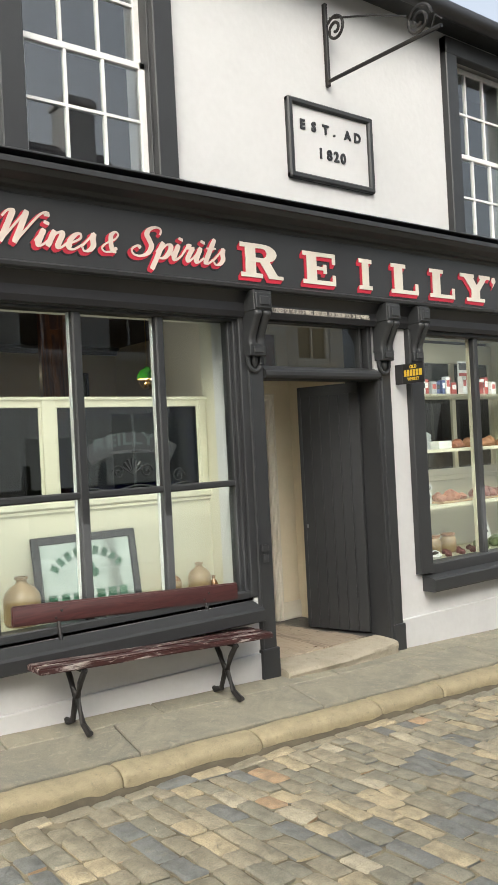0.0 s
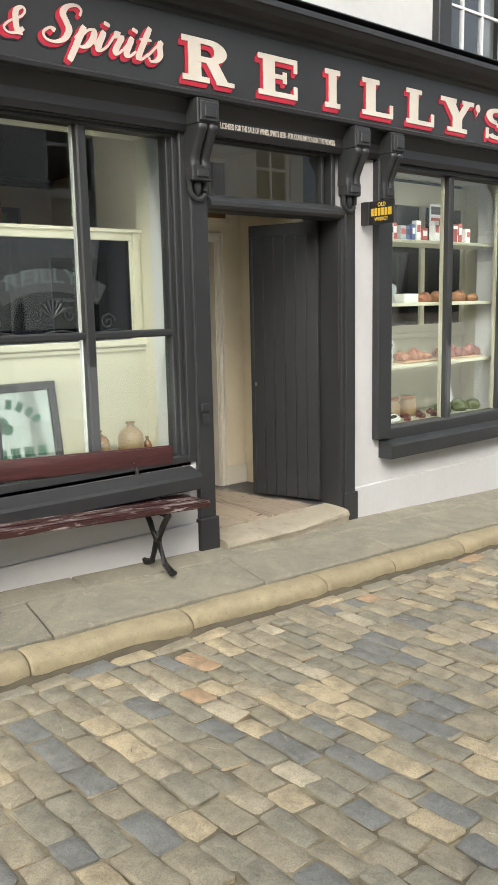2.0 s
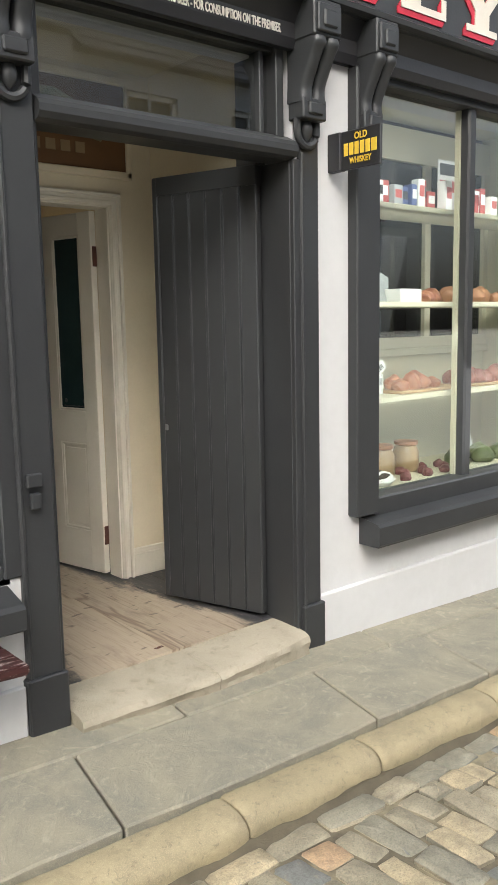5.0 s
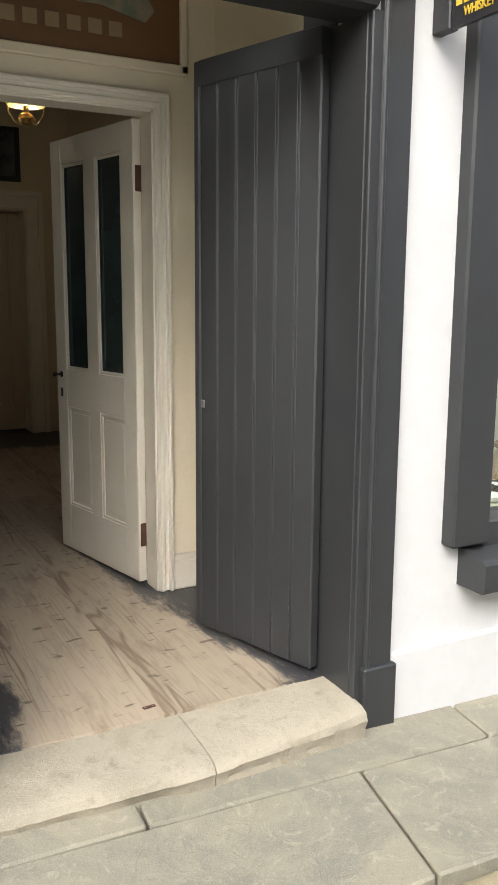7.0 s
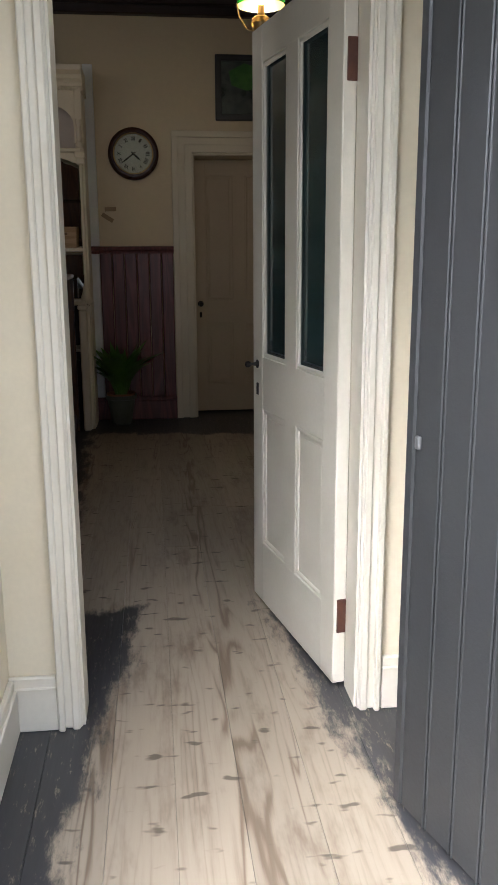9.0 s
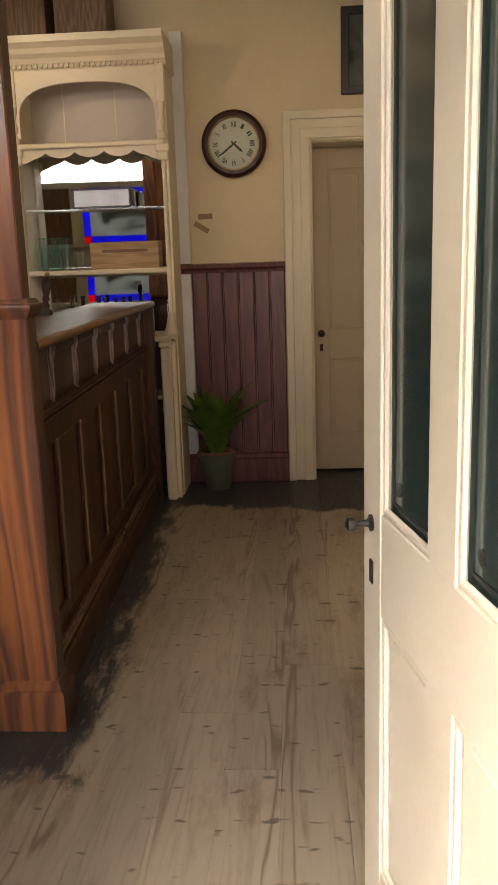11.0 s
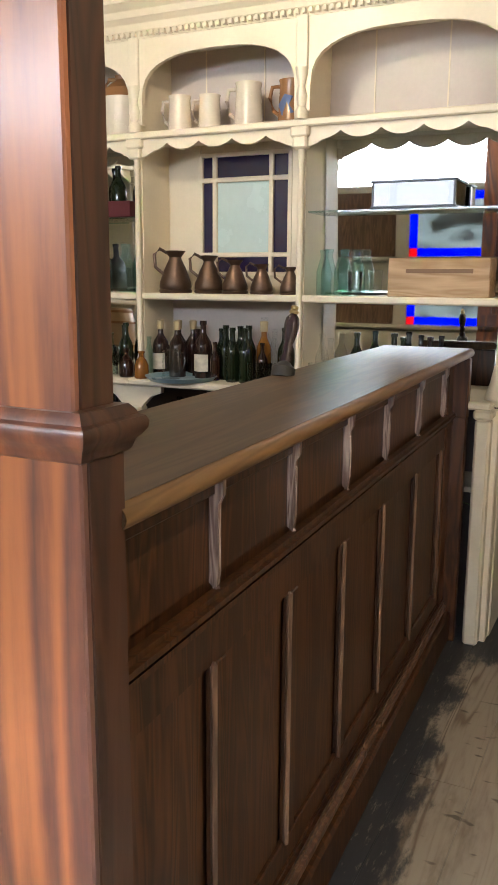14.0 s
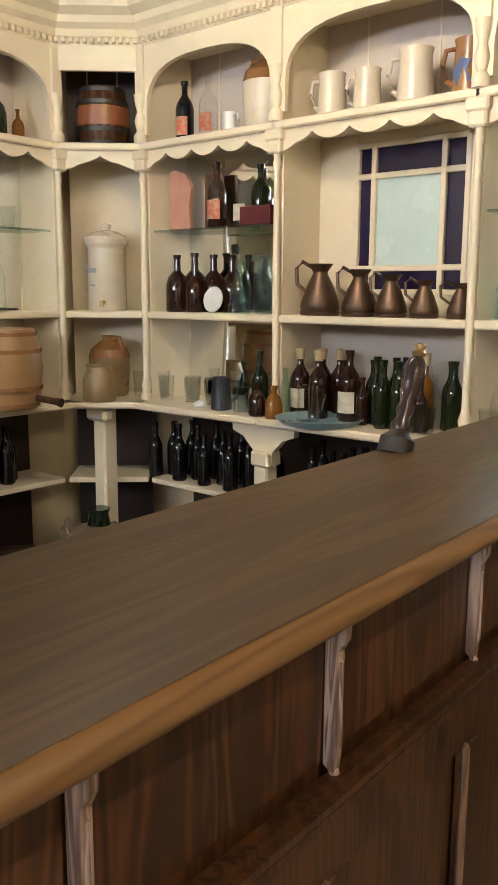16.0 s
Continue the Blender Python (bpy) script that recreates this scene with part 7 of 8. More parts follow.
for x, k, nm in ((2.33, 1.0, "plain"), (2.485, 0.95, "waisted"), (2.68, 1.15, "tall")):
    jug("ceramic_jug", nm + " pale ceramic jug on the upper shelf", JUG, CERAMIC, (x, F + 0.12, U), HANDLE, None, "jug", 180, k)
jg = jug("patterned_jug", "brown-rimmed jug with a dark blue pattern on the shelf", JUG, STONEWARE, (2.895, F + 0.1, U), HANDLE, STONEBROWN, "jug", 180, 1.08)
part("pattern", prism([(-0.03, 0.04), (0.02, 0.03), (0.035, 0.07), (0.01, 0.11), (-0.025, 0.10), (-0.01, 0.07)], 0.004, "y", 0.048), CARDBLUE, jg, "dark blue pattern")
# glass shelf of the left bay
solid("pink_box", prism([(0, 0), (0.13, 0), (0.12, 0.10), (0.135, 0.18), (0.10, 0.24), (0.03, 0.26), (0, 0.25)], 0.02, "y", 0), PINKCARD, "torn faded pink cardboard carton", "box", at=pose(1.46, F + 0.12, G))
solid("brown_board", boxes((0, 0.10, 0, 0.02, 0, 0.24), bevel=0.002), BROWNWOOD, "brown wooden board leaning on the shelf back", "board", at=pose(1.60, F + 0.2, G))
bottle("whiskey", BOTBROWN, 1.765, F + 0.10, G, 0.98, LABELR, words="brown whiskey bottle with a torn label")
bottle("flask", CLEARG, 1.845, F + 0.17, G, 0.85, LABELW, words="clear bottle with a cream label")
bottle("whiskey", BOTGREEN, 1.955, F + 0.16, G, 0.92)
carton("red_box", "flat dark red box with a gilt edge on the glass shelf", 2.01, F + 0.08, G, 0.16, 0.05, 0.075, DARKRED)
solid("pink_box", boxes((0, 0.06, 0, 0.02, 0, 0.22), bevel=0.002), PINKCARD, "faded pink cardboard carton", "box", at=pose(2.10, F + 0.18, G))
for x, y, k in ((1.545, 0.08, 1.15), (1.575, 0.16, 1.2), (1.655, 0.08, 1.0), (1.70, 0.15, 1.15), (1.79, 0.17, 1.1)):
    bottle("flask", BOTBROWN, x, F + y, M, k, words="brown glass flask standing on the shelf")
bm = turned([(0.001, 0), (0.05, 0), (0.055, 0.006), (0.05, 0.012), (0.001, 0.014)], 24)
solid("round_plaque", bm, SIGNW, "round white advertising disc with plain edge", "plaque", at=pose(1.785, F + 0.06, M + 0.055, 80))
for x, y, k, mt in ((1.87, 0.14, 1.0, CLEARG), (1.92, 0.08, 0.95, AQUAG), (1.97, 0.16, 1.05, CLEARG), (2.03, 0.1, 1.0, AQUAG), (2.085, 0.15, 1.05, AQUAG), (2.13, 0.08, 1.05, AQUAG)):
    bottle("milk", mt, x, F + y, M, k, words="pale aqua glass bottle standing on the shelf")
for x, k in ((2.315, 1.0), (2.495, 0.88), (2.63, 0.78), (2.765, 0.68), (2.905, 0.62)):
    jug("copper_measure", "tarnished copper haystack measure with a loop handle", HAYSTACK, COPPER, (x, F + 0.09, M), ([(-0.045, 0, 0.185), (-0.085, 0, 0.205), (-0.115, 0, 0.18), (-0.11, 0, 0.12), (-0.055, 0, 0.08)], 0.008), None, "measure", 0 if k > 0.65 else 20, k)
# right-hand bay
CASEGLASS = pane_glass("smoky_case_glass", (0.05, 0.06, 0.065))
lc = thing("glass_case", "small metal-edged glass case on the glass shelf", "case", pose(3.46, F + 0.11, G))
for r in ((-0.17, 0.17, -0.09, -0.086, 0, 0.10), (-0.17, 0.17, 0.086, 0.09, 0, 0.10), (-0.17, -0.166, -0.09, 0.09, 0, 0.10), (0.166, 0.17, -0.09, 0.09, 0, 0.10), (-0.17, 0.17, -0.09, 0.09, 0.098, 0.102)):
    part("pane", boxes(r), CASEGLASS, lc, "dim glass side")
for sx in (-0.17, 0.162):
    for sy in (-0.092, 0.084):
        part("edge", boxes((sx, sx + 0.008, sy, sy + 0.008, 0, 0.105)), PEWTER, lc, "dark metal edge")
part("base", boxes((-0.175, 0.175, -0.095, 0.095, 0, 0.008)), PEWTER, lc)
part("lid_frame", boxes((-0.175, 0.175, -0.096, -0.084, 0.1, 0.108), (-0.175, 0.175, 0.084, 0.096, 0.1, 0.108), (-0.176, -0.165, -0.096, 0.096, 0.1, 0.107), (0.165, 0.176, -0.096, 0.096, 0.1, 0.107)), PEWTER, lc)
for x, y in ((3.06, 0.1), (3.10, 0.05), (3.13, 0.13), (3.16, 0.08)):
    bottle("milk", AQUAG, x, F + y, M, 0.84, words="pale aqua glass bottle standing on the shelf")
tumbler(3.205, F + 0.09, M, 0.10, 0.035)
wc = thing("wooden_crate", "pale wooden box with faint black stencilling", "crate", pose(3.575, F + 0.08, M))
part("front_board", boxes((-0.205, 0.205, -0.06, -0.045, 0, 0.155), bevel=0.003), CRATEWOOD, wc)
part("end_board", boxes((-0.205, -0.19, -0.045, 0.08, 0, 0.155), bevel=0.003), CRATEWOOD, wc)
part("end_board", boxes((0.19, 0.205, -0.045, 0.08, 0, 0.155), bevel=0.003), CRATEWOOD, wc)
part("bottom_board", boxes((-0.19, 0.19, -0.045, 0.08, 0.0, 0.012)), CRATEWOOD, wc)
part("stencil", boxes((-0.13, 0.14, -0.0625, -0.059, 0.095, 0.112)), paint("faint_stencil", (0.22, 0.13, 0.07), None, 0.7), wc, "faint stencilled bar")
# counter shelf
for i, x in enumerate((1.36, 1.43, 1.53, 1.63, 1.69, 1.75, 1.81)):
    tumbler(x, F + 0.02 + 0.07 * (i % 2), C, 0.125 if i < 2 else 0.115, 0.036)
jug("pewter_tankard", "dark pewter tankard on the lower shelf", JUG, PEWTER, (1.90, F - 0.02, C), HANDLE, None, "tankard", 30, 0.8)
lump("china_scrap", "small white china ornament on the shelf", "ornament", SIGNW, 1.80, F - 0.04, C, 0.03, 0.03, 0.02, 3)
for x, y, k, mt in ((1.99, 0.02, 0.8, AQUAG), (2.04, 0.06, 0.95, BOTGREEN), (2.075, 0.02, 1.0, BOTGREEN), (2.11, 0.1, 1.0, BOTGREEN)):
    bottle("beer", mt, x, F + y, C, k)
tumbler(2.05, F - 0.07, C, 0.11, 0.034)
bottle("squat", BOTBROWN, 2.13, F - 0.06, C, 1.05, words="small brown glass bottle on the shelf")
bottle("squat", AMBER, 2.22, F - 0.07, C, 1.0, words="small amber glass bottle on the shelf")
for x, y in ((2.235, 0.08), (2.30, 0.14), (2.345, 0.05), (2.375, 0.15)):
    bottle("whiskey", BOTBROWN, x, F + y, C, 0.95, LABELW if y == 0.08 else None, CORK, "brown whiskey bottle with a gold foil cap")
for x, y, k, mt in ((2.42, 0.12, 0.9, BOTBROWN), (2.53, 0.15, 0.92, BOTGREEN), (2.56, 0.03, 0.7, BOTBROWN), (2.80, 0.03, 0.72, BOTBROWN), (2.845, 0.05, 0.8, CLEARG), (2.17, 0.12, 0.9, BOTGREEN), (2.20, 0.03, 0.75, AQUAG)):
    bottle("beer", mt, x, F + y, C, k)
for x in (1.96, 2.09, 2.79, 2.86):
    tumbler(x, F - 0.04, C, 0.10, 0.033)
bottle("whiskey", BOTBROWN, 2.475, F + 0.07, C, 1.0, LABELW, words="brown whiskey bottle with a round cream label")
tr = thing("enamel_tray", "round pale blue enamel tray on the lower shelf", "tray", pose(2.42, F - 0.04, C))
part("dish", turned([(0.001, 0.003), (0.14, 0.003), (0.165, 0.022), (0.17, 0.022), (0.145, 0.0), (0.001, 0.0)], 36, caps=False), BLUETRAY, tr, smooth=True)
jug("glass_jug", "clear glass water jug standing in the tray", JUG, CLEARG, (2.37, F - 0.05, C + 0.005), HANDLE, None, "jug", 0, 0.8)
for x, y, k, mt in ((2.59, 0.08, 1.0, BOTGREEN), (2.635, 0.14, 0.98, BOTGREEN), (2.66, 0.01, 0.98, BOTGREEN), (2.69, 0.12, 1.0, BOTGREEN), (2.73, 0.0, 0.98, BOTGREEN), (2.775, 0.1, 1.05, AMBER), (2.75, 0.16, 1.15, CLEARG), (2.82, 0.12, 0.95, CLEARG), (2.87, 0.12, 0.98, BOTGREEN), (2.90, 0.08, 1.0, BOTGREEN)):
    bottle("beer", mt, x, F + y, C, k, cap=CORK if mt is AMBER else None)
tumbler(2.83, F - 0.03, C, 0.10, 0.04)
for x, y, k, mt in ((3.06, 0.1, 0.9, CLEARG), (3.12, 0.04, 0.85, CLEARG), (3.22, 0.1, 0.95, BOTGREEN), (3.38, 0.12, 0.95, BOTGREEN), (3.43, 0.08, 0.9, BOTGREEN), (3.53, 0.14, 0.9, BOTBROWN)):
    bottle("beer", mt, x, F + y, C, k)
for x in (3.08, 3.16):
    tumbler(x, F - 0.02, C, 0.11, 0.036)
# corner niche
dc = Vector((1.285, 10.375, 0)) + Vector((-0.68, 0.734, 0)) * 0.13


def cask(name, label, at, r, h, mat, hoop, stand=False):
    c = thing(name, label, "barrel", at)
    prof = [(r * 0.80, 0), (r * 0.93, h * 0.2), (r, h * 0.5), (r * 0.93, h * 0.8), (r * 0.80, h), (r * 0.76, h), (r * 0.76, h - 0.012), (0.001, h - 0.012)]
    part("barrel_body", turned(prof, 28, caps=False), mat, c, smooth=True)
    for q in (0.06, 0.27, 0.73, 0.94):
        rr = r * (0.80 + 0.2 * math.sin(math.pi * q)) + 0.003
        part("hoop", turned([(rr, h * q - 0.008), (rr + 0.003, h * q - 0.008), (rr + 0.003, h * q + 0.008), (rr, h * q + 0.008)], 28, caps=False), hoop, c, smooth=True)
    return c


cask("spirit_cask", "small dark spirit barrel with a red-brown band in the corner", pose(dc.x, dc.y, U), 0.115, 0.25, BARDARK, BLACK)
part("painted_band", turned([(0.1165, 0.085), (0.119, 0.125), (0.1165, 0.165)], 28, caps=False), paint("red_brown_band", (0.26, 0.09, 0.035), None, 0.4), bpy.data.objects["spirit_cask"], "red-brown band", True)
wf = thing("water_filter", "pale ceramic water filter crock with a lid and tap", "crock", pose(dc.x, dc.y, M))
part("body", turned([(0.001, 0), (0.085, 0), (0.09, 0.01), (0.085, 0.28), (0.10, 0.30), (0.10, 0.315)], 26, caps=False), CERAMIC, wf, smooth=True)
part("lid", turned([(0.104, 0.315), (0.10, 0.33), (0.05, 0.355), (0.02, 0.36), (0.024, 0.385), (0.001, 0.392)], 26, caps=False), CERAMIC, wf, smooth=True)
part("tap", tube([(0.06, -0.07, 0.04), (0.075, -0.095, 0.04), (0.075, -0.097, 0.02)], 0.009, 8), BRASS, wf, "small brass tap", True)
part("transfer_print", boxes((-0.03, 0.03, -0.093, -0.088, 0.17, 0.19), (-0.02, 0.02, -0.0925, -0.088, 0.11, 0.118)), CARDGREY, wf, "plain grey bars")
jug("stoneware_jug", "tan stoneware jug in the corner of the shelf", BIGJUG, STONEWARE, (dc.x - 0.02, dc.y + 0.02, C), ([(0.03, 0, 0.28), (0.075, 0, 0.285), (0.10, 0, 0.24), (0.095, 0, 0.20)], 0.012), STONEBROWN, "jug", 0, 0.95)
jug("stoneware_crock", "small tan stoneware crock in the corner", [(0.001, 0), (0.07, 0), (0.074, 0.01), (0.074, 0.10), (0.06, 0.125), (0.055, 0.15), (0.06, 0.16)], STONEWARE, (dc.x + 0.11, dc.y - 0.15, C), None, None, "crock")
# left run
cask("oak_cask", "tan glazed barrel on the lower shelf", pose(1.22, 9.9, C), 0.15, 0.33, paint("tan_glazed_barrel", (0.36, 0.22, 0.10), (0.30, 0.17, 0.07), 0.3), STONEBROWN)
part("spigot", tube([(0.14, 0.05, 0.05), (0.22, 0.08, 0.04), (0.25, 0.09, 0.035)], [0.014, 0.014, 0.02], 8), BARDARK, bpy.data.objects["oak_cask"], "dark wooden spigot", True)
for y, k, mt in ((9.86, 0.85, STONEWARE), (9.91, 0.8, STONEWARE), (9.96, 0.9, STONEBROWN), (10.02, 0.75, CERAMIC)):
    bottle("beer", mt, 1.10 + 0.1 * ((y * 50) % 1), y, C, k, words="small stoneware bottle on the lower shelf")
for y in (9.66, 9.78, 9.9, 10.05):
    tumbler(1.06, y, G, 0.09, 0.034)
bottle("milk", CLEARG, 1.03, 9.98, M, 1.25, None, PEWTER, "clear glass soda siphon with a metal head")
bottle("milk", AQUAG, 1.04, 9.82, M, 1.05, words="pale aqua glass bottle standing on the shelf")
bottle("flask", BOTGREEN, 1.05, 10.02, U, 1.0, words="dark green glass flask on the upper shelf")
bottle("flask", AMBER, 1.06, 10.12, U, 0.6, words="small amber bottle on the upper shelf")
# stock under the counter shelf
rs = random.Random(5)
for i in range(30):
    bottle("beer", BOTBLACK, 1.40 + i * 0.052 if i < 14 else 2.26 + (i - 14) * 0.05, F + 0.07 + 0.07 * (i % 3), Lw, rs.uniform(0.92, 1.05), words="black glass bottle stored under the shelf")
for i in range(12):
    bottle("beer", BOTBLACK, 1.04 - 0.06 * (i % 2), 9.45 + i * 0.055, Lw, rs.uniform(0.92, 1.05), words="black glass bottle stored under the shelf")
solid("storage_box", boxes((0, 0.5, 0, 0.25, 0, 0.42), bevel=0.004), BROWNWOOD, "brown wooden box on the floor under the shelf", "box", at=pose(1.55, 10.47, 0))
wk = thing("wicker_demijohn", "round wicker-covered demijohn with two handles on the floor", "demijohn", pose(1.50, 10.14, 0) @ Matrix.Scale(1.18, 4))
part("basket", turned([(0.12, 0), (0.18, 0.08), (0.20, 0.20), (0.17, 0.32), (0.09, 0.40), (0.05, 0.42)], 24), WICKER, wk, smooth=True)
for k in range(13):
    q = k / 12
    r = 0.205 * math.sin(math.pi * (0.22 + 0.62 * q)) * (1.0 - 0.45 * max(0, q - 0.6)) + 0.004
    ringp = [(r * math.cos(radians(a)), r * math.sin(radians(a)), 0.04 + 0.36 * q + 0.004 * math.sin(radians(a * 12))) for a in range(0, 361, 10)]
    part("weave", tube(ringp, 0.008, 5), WICKER, wk)
part("neck", turned([(0.045, 0.41), (0.035, 0.46), (0.042, 0.48), (0.025, 0.48)], 16), BOTGREEN, wk, smooth=True)
for s in (-1, 1):
    part("handle", tube([(s * 0.13, 0, 0.33), (s * 0.19, 0, 0.40), (s * 0.22, 0, 0.36), (s * 0.19, 0, 0.26)], 0.012, 8), WICKER, wk, smooth=True)
jug("brass_pan", "shallow copper pan on the floor behind the bar", [(0.001, 0), (0.10, 0), (0.13, 0.02), (0.135, 0.22), (0.15, 0.23), (0.13, 0.235)], COPPER, (1.50, 9.74, 0.22), None, None, "pan")
solid("floor_crate", boxes((0, 0.38, 0, 0.34, 0, 0.22), bevel=0.004), BROWNWOOD, "low brown crate on the floor behind the bar", "crate", at=pose(1.30, 9.57, 0))
# on top of the cornice
for x, w, h in ((1.35, 0.3, 0.3), (1.75, 0.25, 0.26), (2.7, 0.5, 0.3), (3.25, 0.3, 0.28)):
    solid("old_box", boxes((0, w, 0, 0.22, 0, h), bevel=0.004), BROWNWOOD, "brown wooden box stored on top of the shelving", "box", "boxes on the shelving", at=pose(x, 10.55, 2.66))

# worn iron latch on the left pilaster
la = thing("pilaster_latch", "charcoal painted iron staple on the pilaster", "latch")
part("staple", boxes((3.755, 3.815, 4.872, 4.893, 0.88, 0.93), (3.765, 3.805, 4.866, 4.893, 0.80, 0.86), bevel=0.005), GREY, la)


# ---- houses across the street ----
def house(x0, x1, h, wall_mat, trim, name_label, fascia_mat=None):
    ho = thing("terraced_house", name_label, "house", group="houses across the street")
    cols = [x0 + (x1 - x0) * q for q in (0.2, 0.5, 0.8)]
    holes = [(c - 0.5, c + 0.5, 3.5, 5.1) for c in cols] + [(c - 0.55, c + 0.55, 0.9, 2.5) for c in (cols[0], cols[2])]
    bm = wall_mesh(x0, x1, -1.0, h, -4.0, -3.7, holes)
    for v in bm.verts:
        v.co.y = -7.7 - v.co.y - 0.0
    part("wall", bm, wall_mat, ho)
    for a, b, c, d in holes:
        wn_ = part("window", boxes((a, a + 0.08, -3.86, -3.76, c, d), (b - 0.08, b, -3.86, -3.76, c, d), (a, b, -3.86, -3.76, d - 0.08, d), (a, b, -3.86, -3.76, c, c + 0.08), (a, b, -3.84, -3.78, (c + d) / 2 - 0.03, (c + d) / 2 + 0.03), ((a + b) / 2 - 0.02, (a + b) / 2 + 0.02, -3.84, -3.78, c, d)), trim, ho)
        part("pane", boxes((a, b, -3.83, -3.825, c, d)), BOTBLACK, wn_, "dark glass")
        part("sill", boxes((a - 0.08, b + 0.08, -3.86, -3.6, c - 0.1, c)), trim, wn_)
    bm = bmesh.new()
    for i in range(13):
        q0, q1 = i / 13, (i + 1) / 13
        ya, yb, za, zb = -3.45 - 3.0 * q0, -3.45 - 3.0 * q1, h + 2.6 * q0, h + 2.6 * q1
        prism([(ya, za), (yb, zb), (yb, zb + 0.02), (ya, za + 0.05)], x1 - x0, "x", x0, bm)
    prism([(-6.45, h + 2.6), (-9.5, h), (-9.5, h + 0.05), (-6.45, h + 2.65)], x1 - x0, "x", x0, bm)
    roof = part("roof", bm, SLATE, ho, "dark slate roof in courses")
    part("chimney", boxes((x1 - 1.1, x1 - 0.4, -6.8, -6.1, h + 1.6, h + 3.7), (x1 - 1.15, x1 - 0.35, -6.85, -6.05, h + 3.5, h + 3.62), bevel=0.02), wall_mat, roof, "rendered chimney stack")
    part("back", boxes((x0, x1, -4.4, -4.3, -1, h)), BLACK, ho)
    c = cols[1]
    part("door", boxes((c - 0.45, c + 0.45, -3.72, -3.68, -0.1, 2.0), bevel=0.01), BLACK, ho, "dark painted door")
    if fascia_mat:
        part("shop_board", boxes((x0 + 0.1, x1 - 0.1, -3.72, -3.6, 2.65, 3.2), bevel=0.01), fascia_mat, ho, "red shop board")
        part("shop_lettering", boxes(*[(x0 + 0.6 + 0.5 * i, x0 + 0.9 + 0.5 * i, -3.61, -3.59, 2.8, 3.05) for i in range(int((x1 - x0 - 1) / 0.5))]), SIGNW, ho, "plain white bars")


SLATE = paint("weathered_slate", (0.07, 0.075, 0.085), (0.11, 0.11, 0.115), 0.6, 4.0, 40, 0.4)
BLUEGREY = paint("blue_grey_render", (0.50, 0.53, 0.57), None, 0.8, 1.0, 20, 0.2)
REDPAINT = paint("red_shop_paint", (0.55, 0.12, 0.12), None, 0.5, 2)
house(-9.0, -2.5, 5.6, WHITE, GREY, "white rendered terraced house with dark windows", REDPAINT)
house(-2.5, 3.2, 5.4, BLUEGREY, SASHWHITE, "blue-grey rendered terraced house with sash windows", REDPAINT)
house(3.2, 9.0, 5.7, WHITE, SASHWHITE, "white rendered terraced house with sash windows")
house(9.0, 16.0, 5.5, BLUEGREY, SASHWHITE, "grey rendered terraced house with sash windows")

# ---- pavement, kerb and setts ----
rng = random.Random(7)


def stone_mesh(w, d, h, rough, crown=0.0):
    """A stone with rounded upper edges, w along x, d along y, top at zero."""
    bm = bmesh.new()
    j = lambda: rng.uniform(-rough, rough)
    e = min(w, d) * 0.085
    a, b, r = w / 2, d / 2, min(w, d) * 0.10
    base = [(-a + r, -b), (a - r, -b), (a, -b + r), (a, 0), (a, b - r), (a - r, b), (-a + r, b), (-a, b - r), (-a, 0), (-a, -b + r)]
    base = [(x + j(), y + j()) for x, y in base]
    n = len(base)
    low = [bm.verts.new((x * 0.97, y * 0.97, -h)) for x, y in base]
    mid = [bm.verts.new((x, y, -e * 0.8 + j() * 0.5)) for x, y in base]
    top = [bm.verts.new((x * (1 - 2 * e / w) + j() * 0.4, y * (1 - 2 * e / d) + j() * 0.4, j() * 0.4)) for x, y in base]
    inner = [bm.verts.new((x * 0.5 + j(), y * 0.5 + j(), crown * 0.8 + j() * 0.5)) for x, y in base]
    c = bm.verts.new((j(), j(), crown))
    for i in range(n):
        k = (i + 1) % n
        bm.faces.new((low[i], low[k], mid[k], mid[i]))
        bm.faces.new((mid[i], mid[k], top[k], top[i]))
        bm.faces.new((top[i], top[k], inner[k], inner[i]))
        bm.faces.new((inner[i], inner[k], c))
    return bm


pavement = solid("pavement", boxes((-3, 14, 4.2, 4.92, -0.9, -0.65)), FLAG, "grey flagstone pavement along the shop front", "pavement", kind="structure")
def flag_row(joints, y0, y1, skew):
    for xa, xb in zip(joints, joints[1:]):
        bm = boxes((xa + 0.005, xb - 0.005, y0, y1, -0.12, 0), bevel=0.007)
        bmesh.ops.subdivide_edges(bm, edges=[e for e in bm.edges if abs(e.verts[0].co.x - e.verts[1].co.x) > 0.3], cuts=9)
        for v in bm.verts:
            v.co.x += skew * (v.co.y - y0)
            edge = 0.009 * noise.noise(v.co * 6.0)
            v.co.y += edge if v.co.y < (y0 + y1) / 2 else 0.0
            v.co.z += pave_z(v.co.x, v.co.y) + 0.005 * noise.noise(v.co * 1.7)
        part("flagstone", bm, FLAG, pavement)


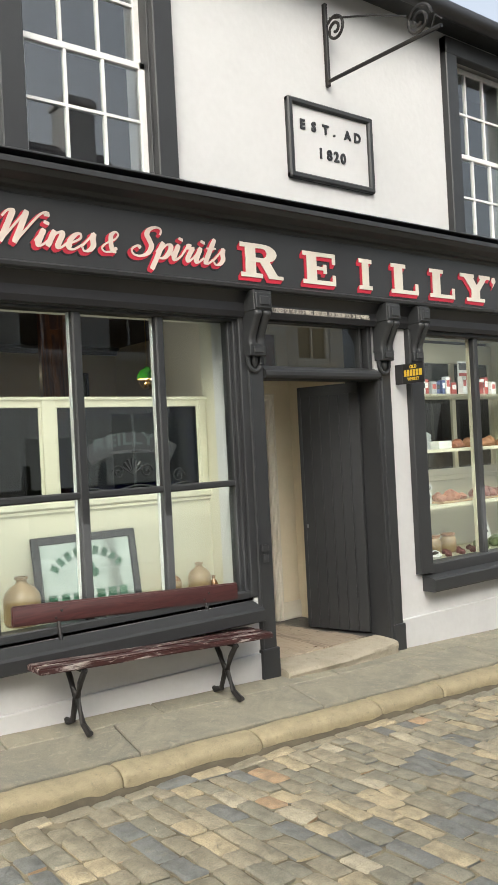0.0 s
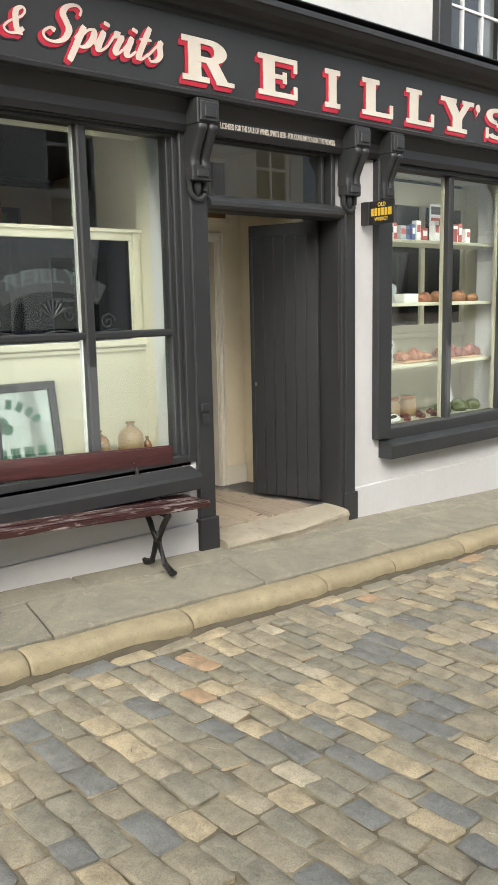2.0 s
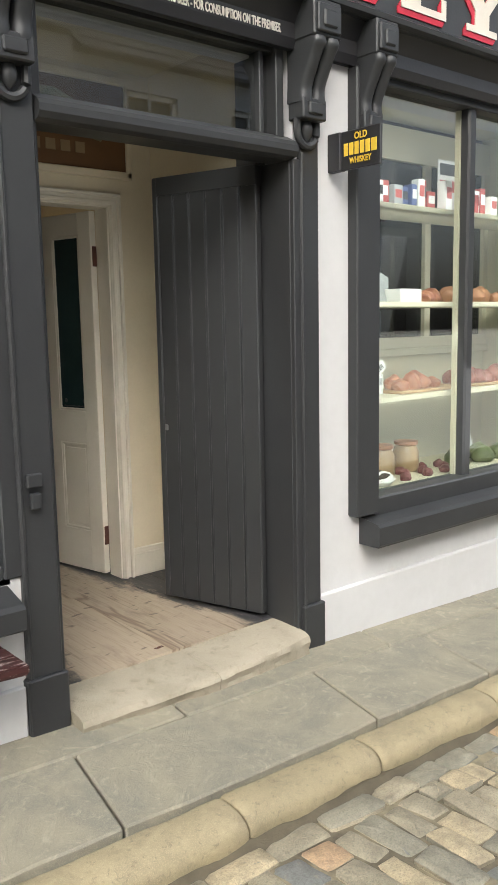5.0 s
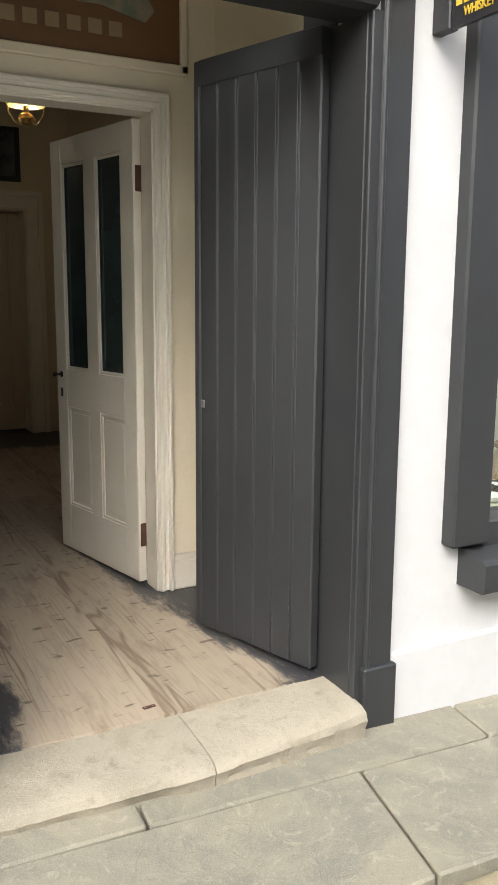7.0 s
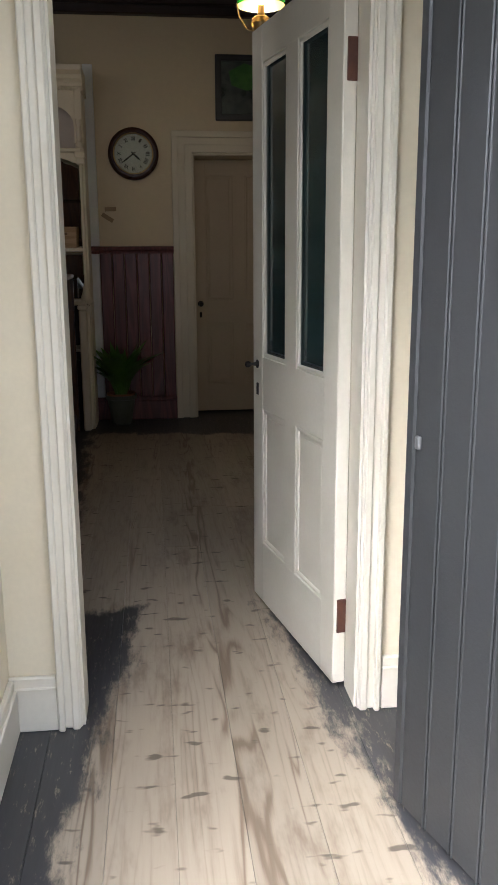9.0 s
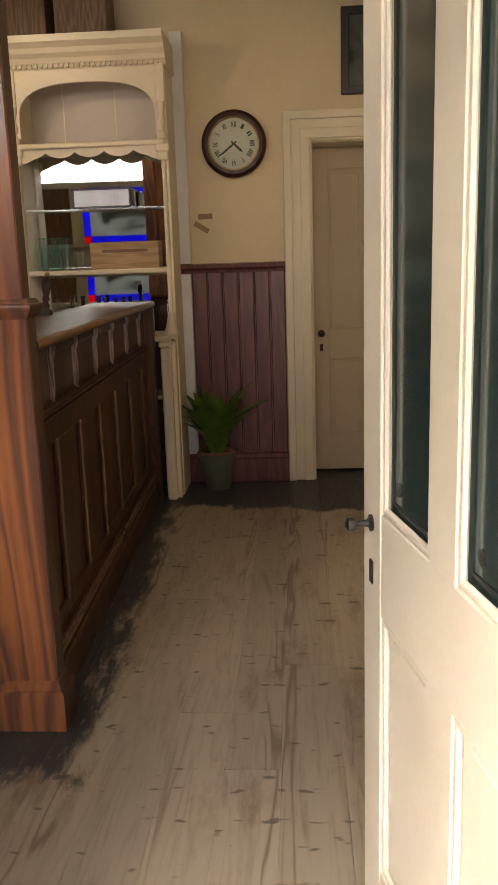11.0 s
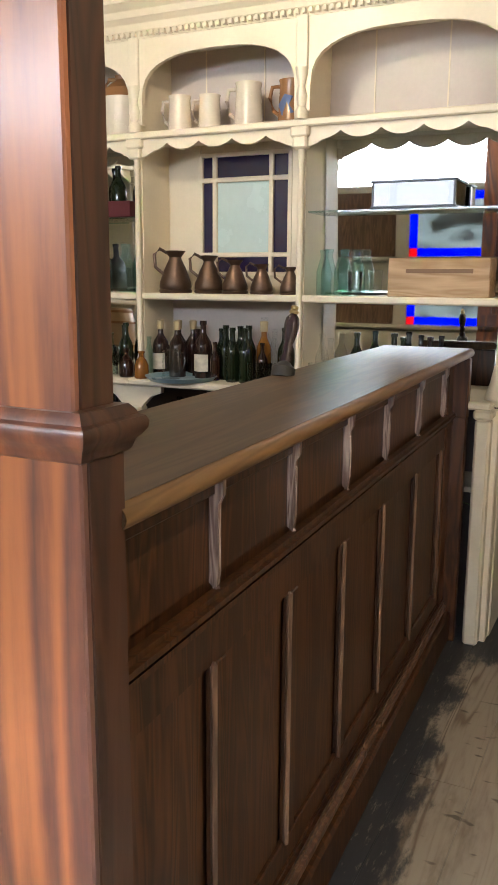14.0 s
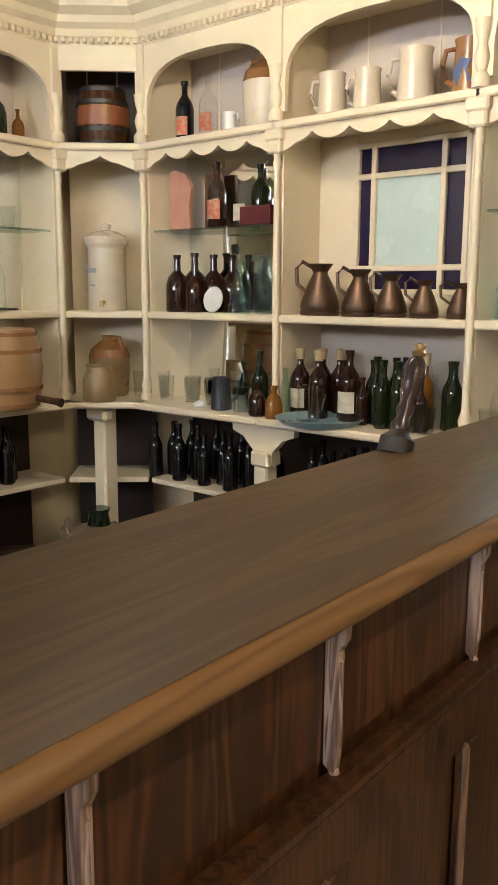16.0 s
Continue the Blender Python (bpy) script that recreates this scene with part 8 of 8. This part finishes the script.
flag_row((-1.4, -0.1, 1.05, 2.3, 3.72, 4.93, 5.72, 7.05, 8.3, 9.4, 10.9, 12.1), 4.245, 4.70, 0.16)
flag_row((-1.3, 0.4, 1.7, 2.75, 4.3, 5.55, 6.5, 7.75, 9.1, 10.2, 11.4, 12.2), 4.708, 4.925, 0.05)
kerb = thing("kerb", "worn sandy stone kerb along the setts", "kerb", kind="structure")
kerb_joints = [-1.2, -0.2, 0.92, 2.08, 3.03, 4.07, 4.74, 5.52, 6.55, 7.4, 8.5, 9.45, 10.4, 11.3, 12.2]
for x, x_end in zip(kerb_joints, kerb_joints[1:]):
    L = x_end - x
    prof = [(4.222, -0.2), (4.222, -0.02), (4.208, -0.003), (4.19, 0.003), (4.15, 0.008), (4.11, 0.007), (4.085, 0.0), (4.065, -0.012), (4.052, -0.034), (4.05, -0.06), (4.054, -0.1), (4.058, -0.22)]
    bm, rings = bmesh.new(), []
    for i in range(29):
        q = (0.0, 0.006, 0.02, 0.04)[i] if i < 4 else 1 - (0.0, 0.006, 0.02, 0.04)[28 - i] if i > 24 else 0.04 + 0.92 * (i - 3) / 22
        end = max(0.0, 1 - min(q, 1 - q) / 0.035) ** 2
        px, ring = x + 0.004 + (L - 0.008) * q, []
        for y, z in prof:
            p = Vector((px, y * 0.4, z * 0.6))
            front = max(0.0, min(1.0, (4.215 - y) / 0.15))
            top = 1.0 if z > -0.08 else 0.0
            zz = z + pave_z(px, y) + top * (0.009 * noise.noise(p * 4.0) + 0.004 * noise.noise(p * 19.0) - 0.010 * end)
            yy = y + front * (0.022 * noise.noise(p * 3.5 + Vector((9, 0, 0))) + 0.005 * noise.noise(p * 15.0) + 0.008 * end)
            ring.append(bm.verts.new((px, yy, zz)))
        rings.append(ring)
    for r0, r1 in zip(rings, rings[1:]):
        for k in range(len(prof) - 1):
            bm.faces.new((r0[k], r0[k + 1], r1[k + 1], r1[k]))
    bm.faces.new(rings[0])
    bm.faces.new(rings[-1][::-1])
    part("kerb_stone", bm, KERB, kerb, smooth=True)


def gutter_dirt():
    """A low, ragged bank of dark wet dirt washed against the foot of the kerb."""
    bm, rows = bmesh.new(), []
    for i in range(560):
        px = -1.2 + 13.4 * i / 559
        n1, n2 = noise.noise(Vector((px * 2.1, 0, 3))), noise.noise(Vector((px * 9.0, 5, 0)))
        reach, rise = 0.024 + 0.02 * n1 + 0.02 * n2, 0.020 + 0.014 * n2 + 0.012 * n1
        rows.append([bm.verts.new((px, y, road_z(px, 4.03) + dz)) for y, dz in ((4.075, rise), (4.05, rise), (4.045 - reach * 0.3, rise * 0.35), (4.045 - reach, -0.008), (4.045 - reach, -0.03))])
    for a, b in zip(rows, rows[1:]):
        for k in range(4):
            bm.faces.new((a[k], a[k + 1], b[k + 1], b[k]))
    return bm


WETDIRT = paint("damp_gutter_dirt", (0.075, 0.062, 0.040), (0.13, 0.11, 0.072), 0.85, 9.0, 130, 1.0)
tagged(part("gutter_dirt", gutter_dirt(), WETDIRT, kerb, "dark damp dirt along the kerb foot", True), kind="stuff")

road = thing("road", "cobbled street of mixed grey, buff and blue setts", "road", kind="structure")
STEPS = 0.0095
protos = []
for i in range(14):
    protos.append(link_mesh("sett", stone_mesh(0.119, 0.150 + STEPS * i, 0.08, 0.0062, 0.005), SETT, True))
far_bm = bmesh.new()
near_setts = []
x = -2.6
while x < 11.8:
    w = rng.uniform(0.094, 0.122)
    y = -3.5 + rng.uniform(-0.15, 0.0)
    while y < 3.90:
        i = rng.randrange(14)
        d = 0.15 + STEPS * i
        if y + d > 3.925:
            d = 3.925 - y
            if d < 0.055:
                break
        wob = 0.014 * math.sin(y * 1.3 + x * 0.7)
        near_setts.append((x + w / 2 + wob, y + d / 2, i, w / 0.117, d / (0.15 + STEPS * i), 0.0))
        y += d + 0.012
    x += w + 0.011
# a gutter course laid along the kerb
x = -2.6
while x < 11.8:
    i = rng.randrange(3, 14)
    d = 0.15 + STEPS * i
    near_setts.append((x + d / 2, 3.984 + rng.uniform(-0.006, 0.006), i, 0.9, 1.0, 90.0))
    x += d + 0.008
count = 0
for px, py, i, k, kd, turn in near_setts:
    m = pose(px, py, road_z(px, py) + rng.uniform(-0.007, 0.007), rng.uniform(-2.6, 2.6), rng.uniform(-2.6, 2.6) + 2.4, rng.uniform(-4, 4) + turn) @ Matrix.Diagonal((k, kd, 1, 1))
    if 2.0 < px < 4.4 and 2.7 < py < 4.05 and count < 298:
        o = new("sett", protos[i])
        o.parent, o.matrix_basis = road, m
        count += 1
    else:
        d = 0.15 + STEPS * i
        one = stone_mesh(0.119, d, 0.06, 0.0062, 0.005)
        tmp = bpy.data.meshes.new("tmp")
        one.transform(m)
        one.to_mesh(tmp)
        one.free()
        far_bm.from_mesh(tmp)
        bpy.data.meshes.remove(tmp)
tagged(part("setts", far_bm, SETT, road, "mixed stone setts", True), kind="stuff")
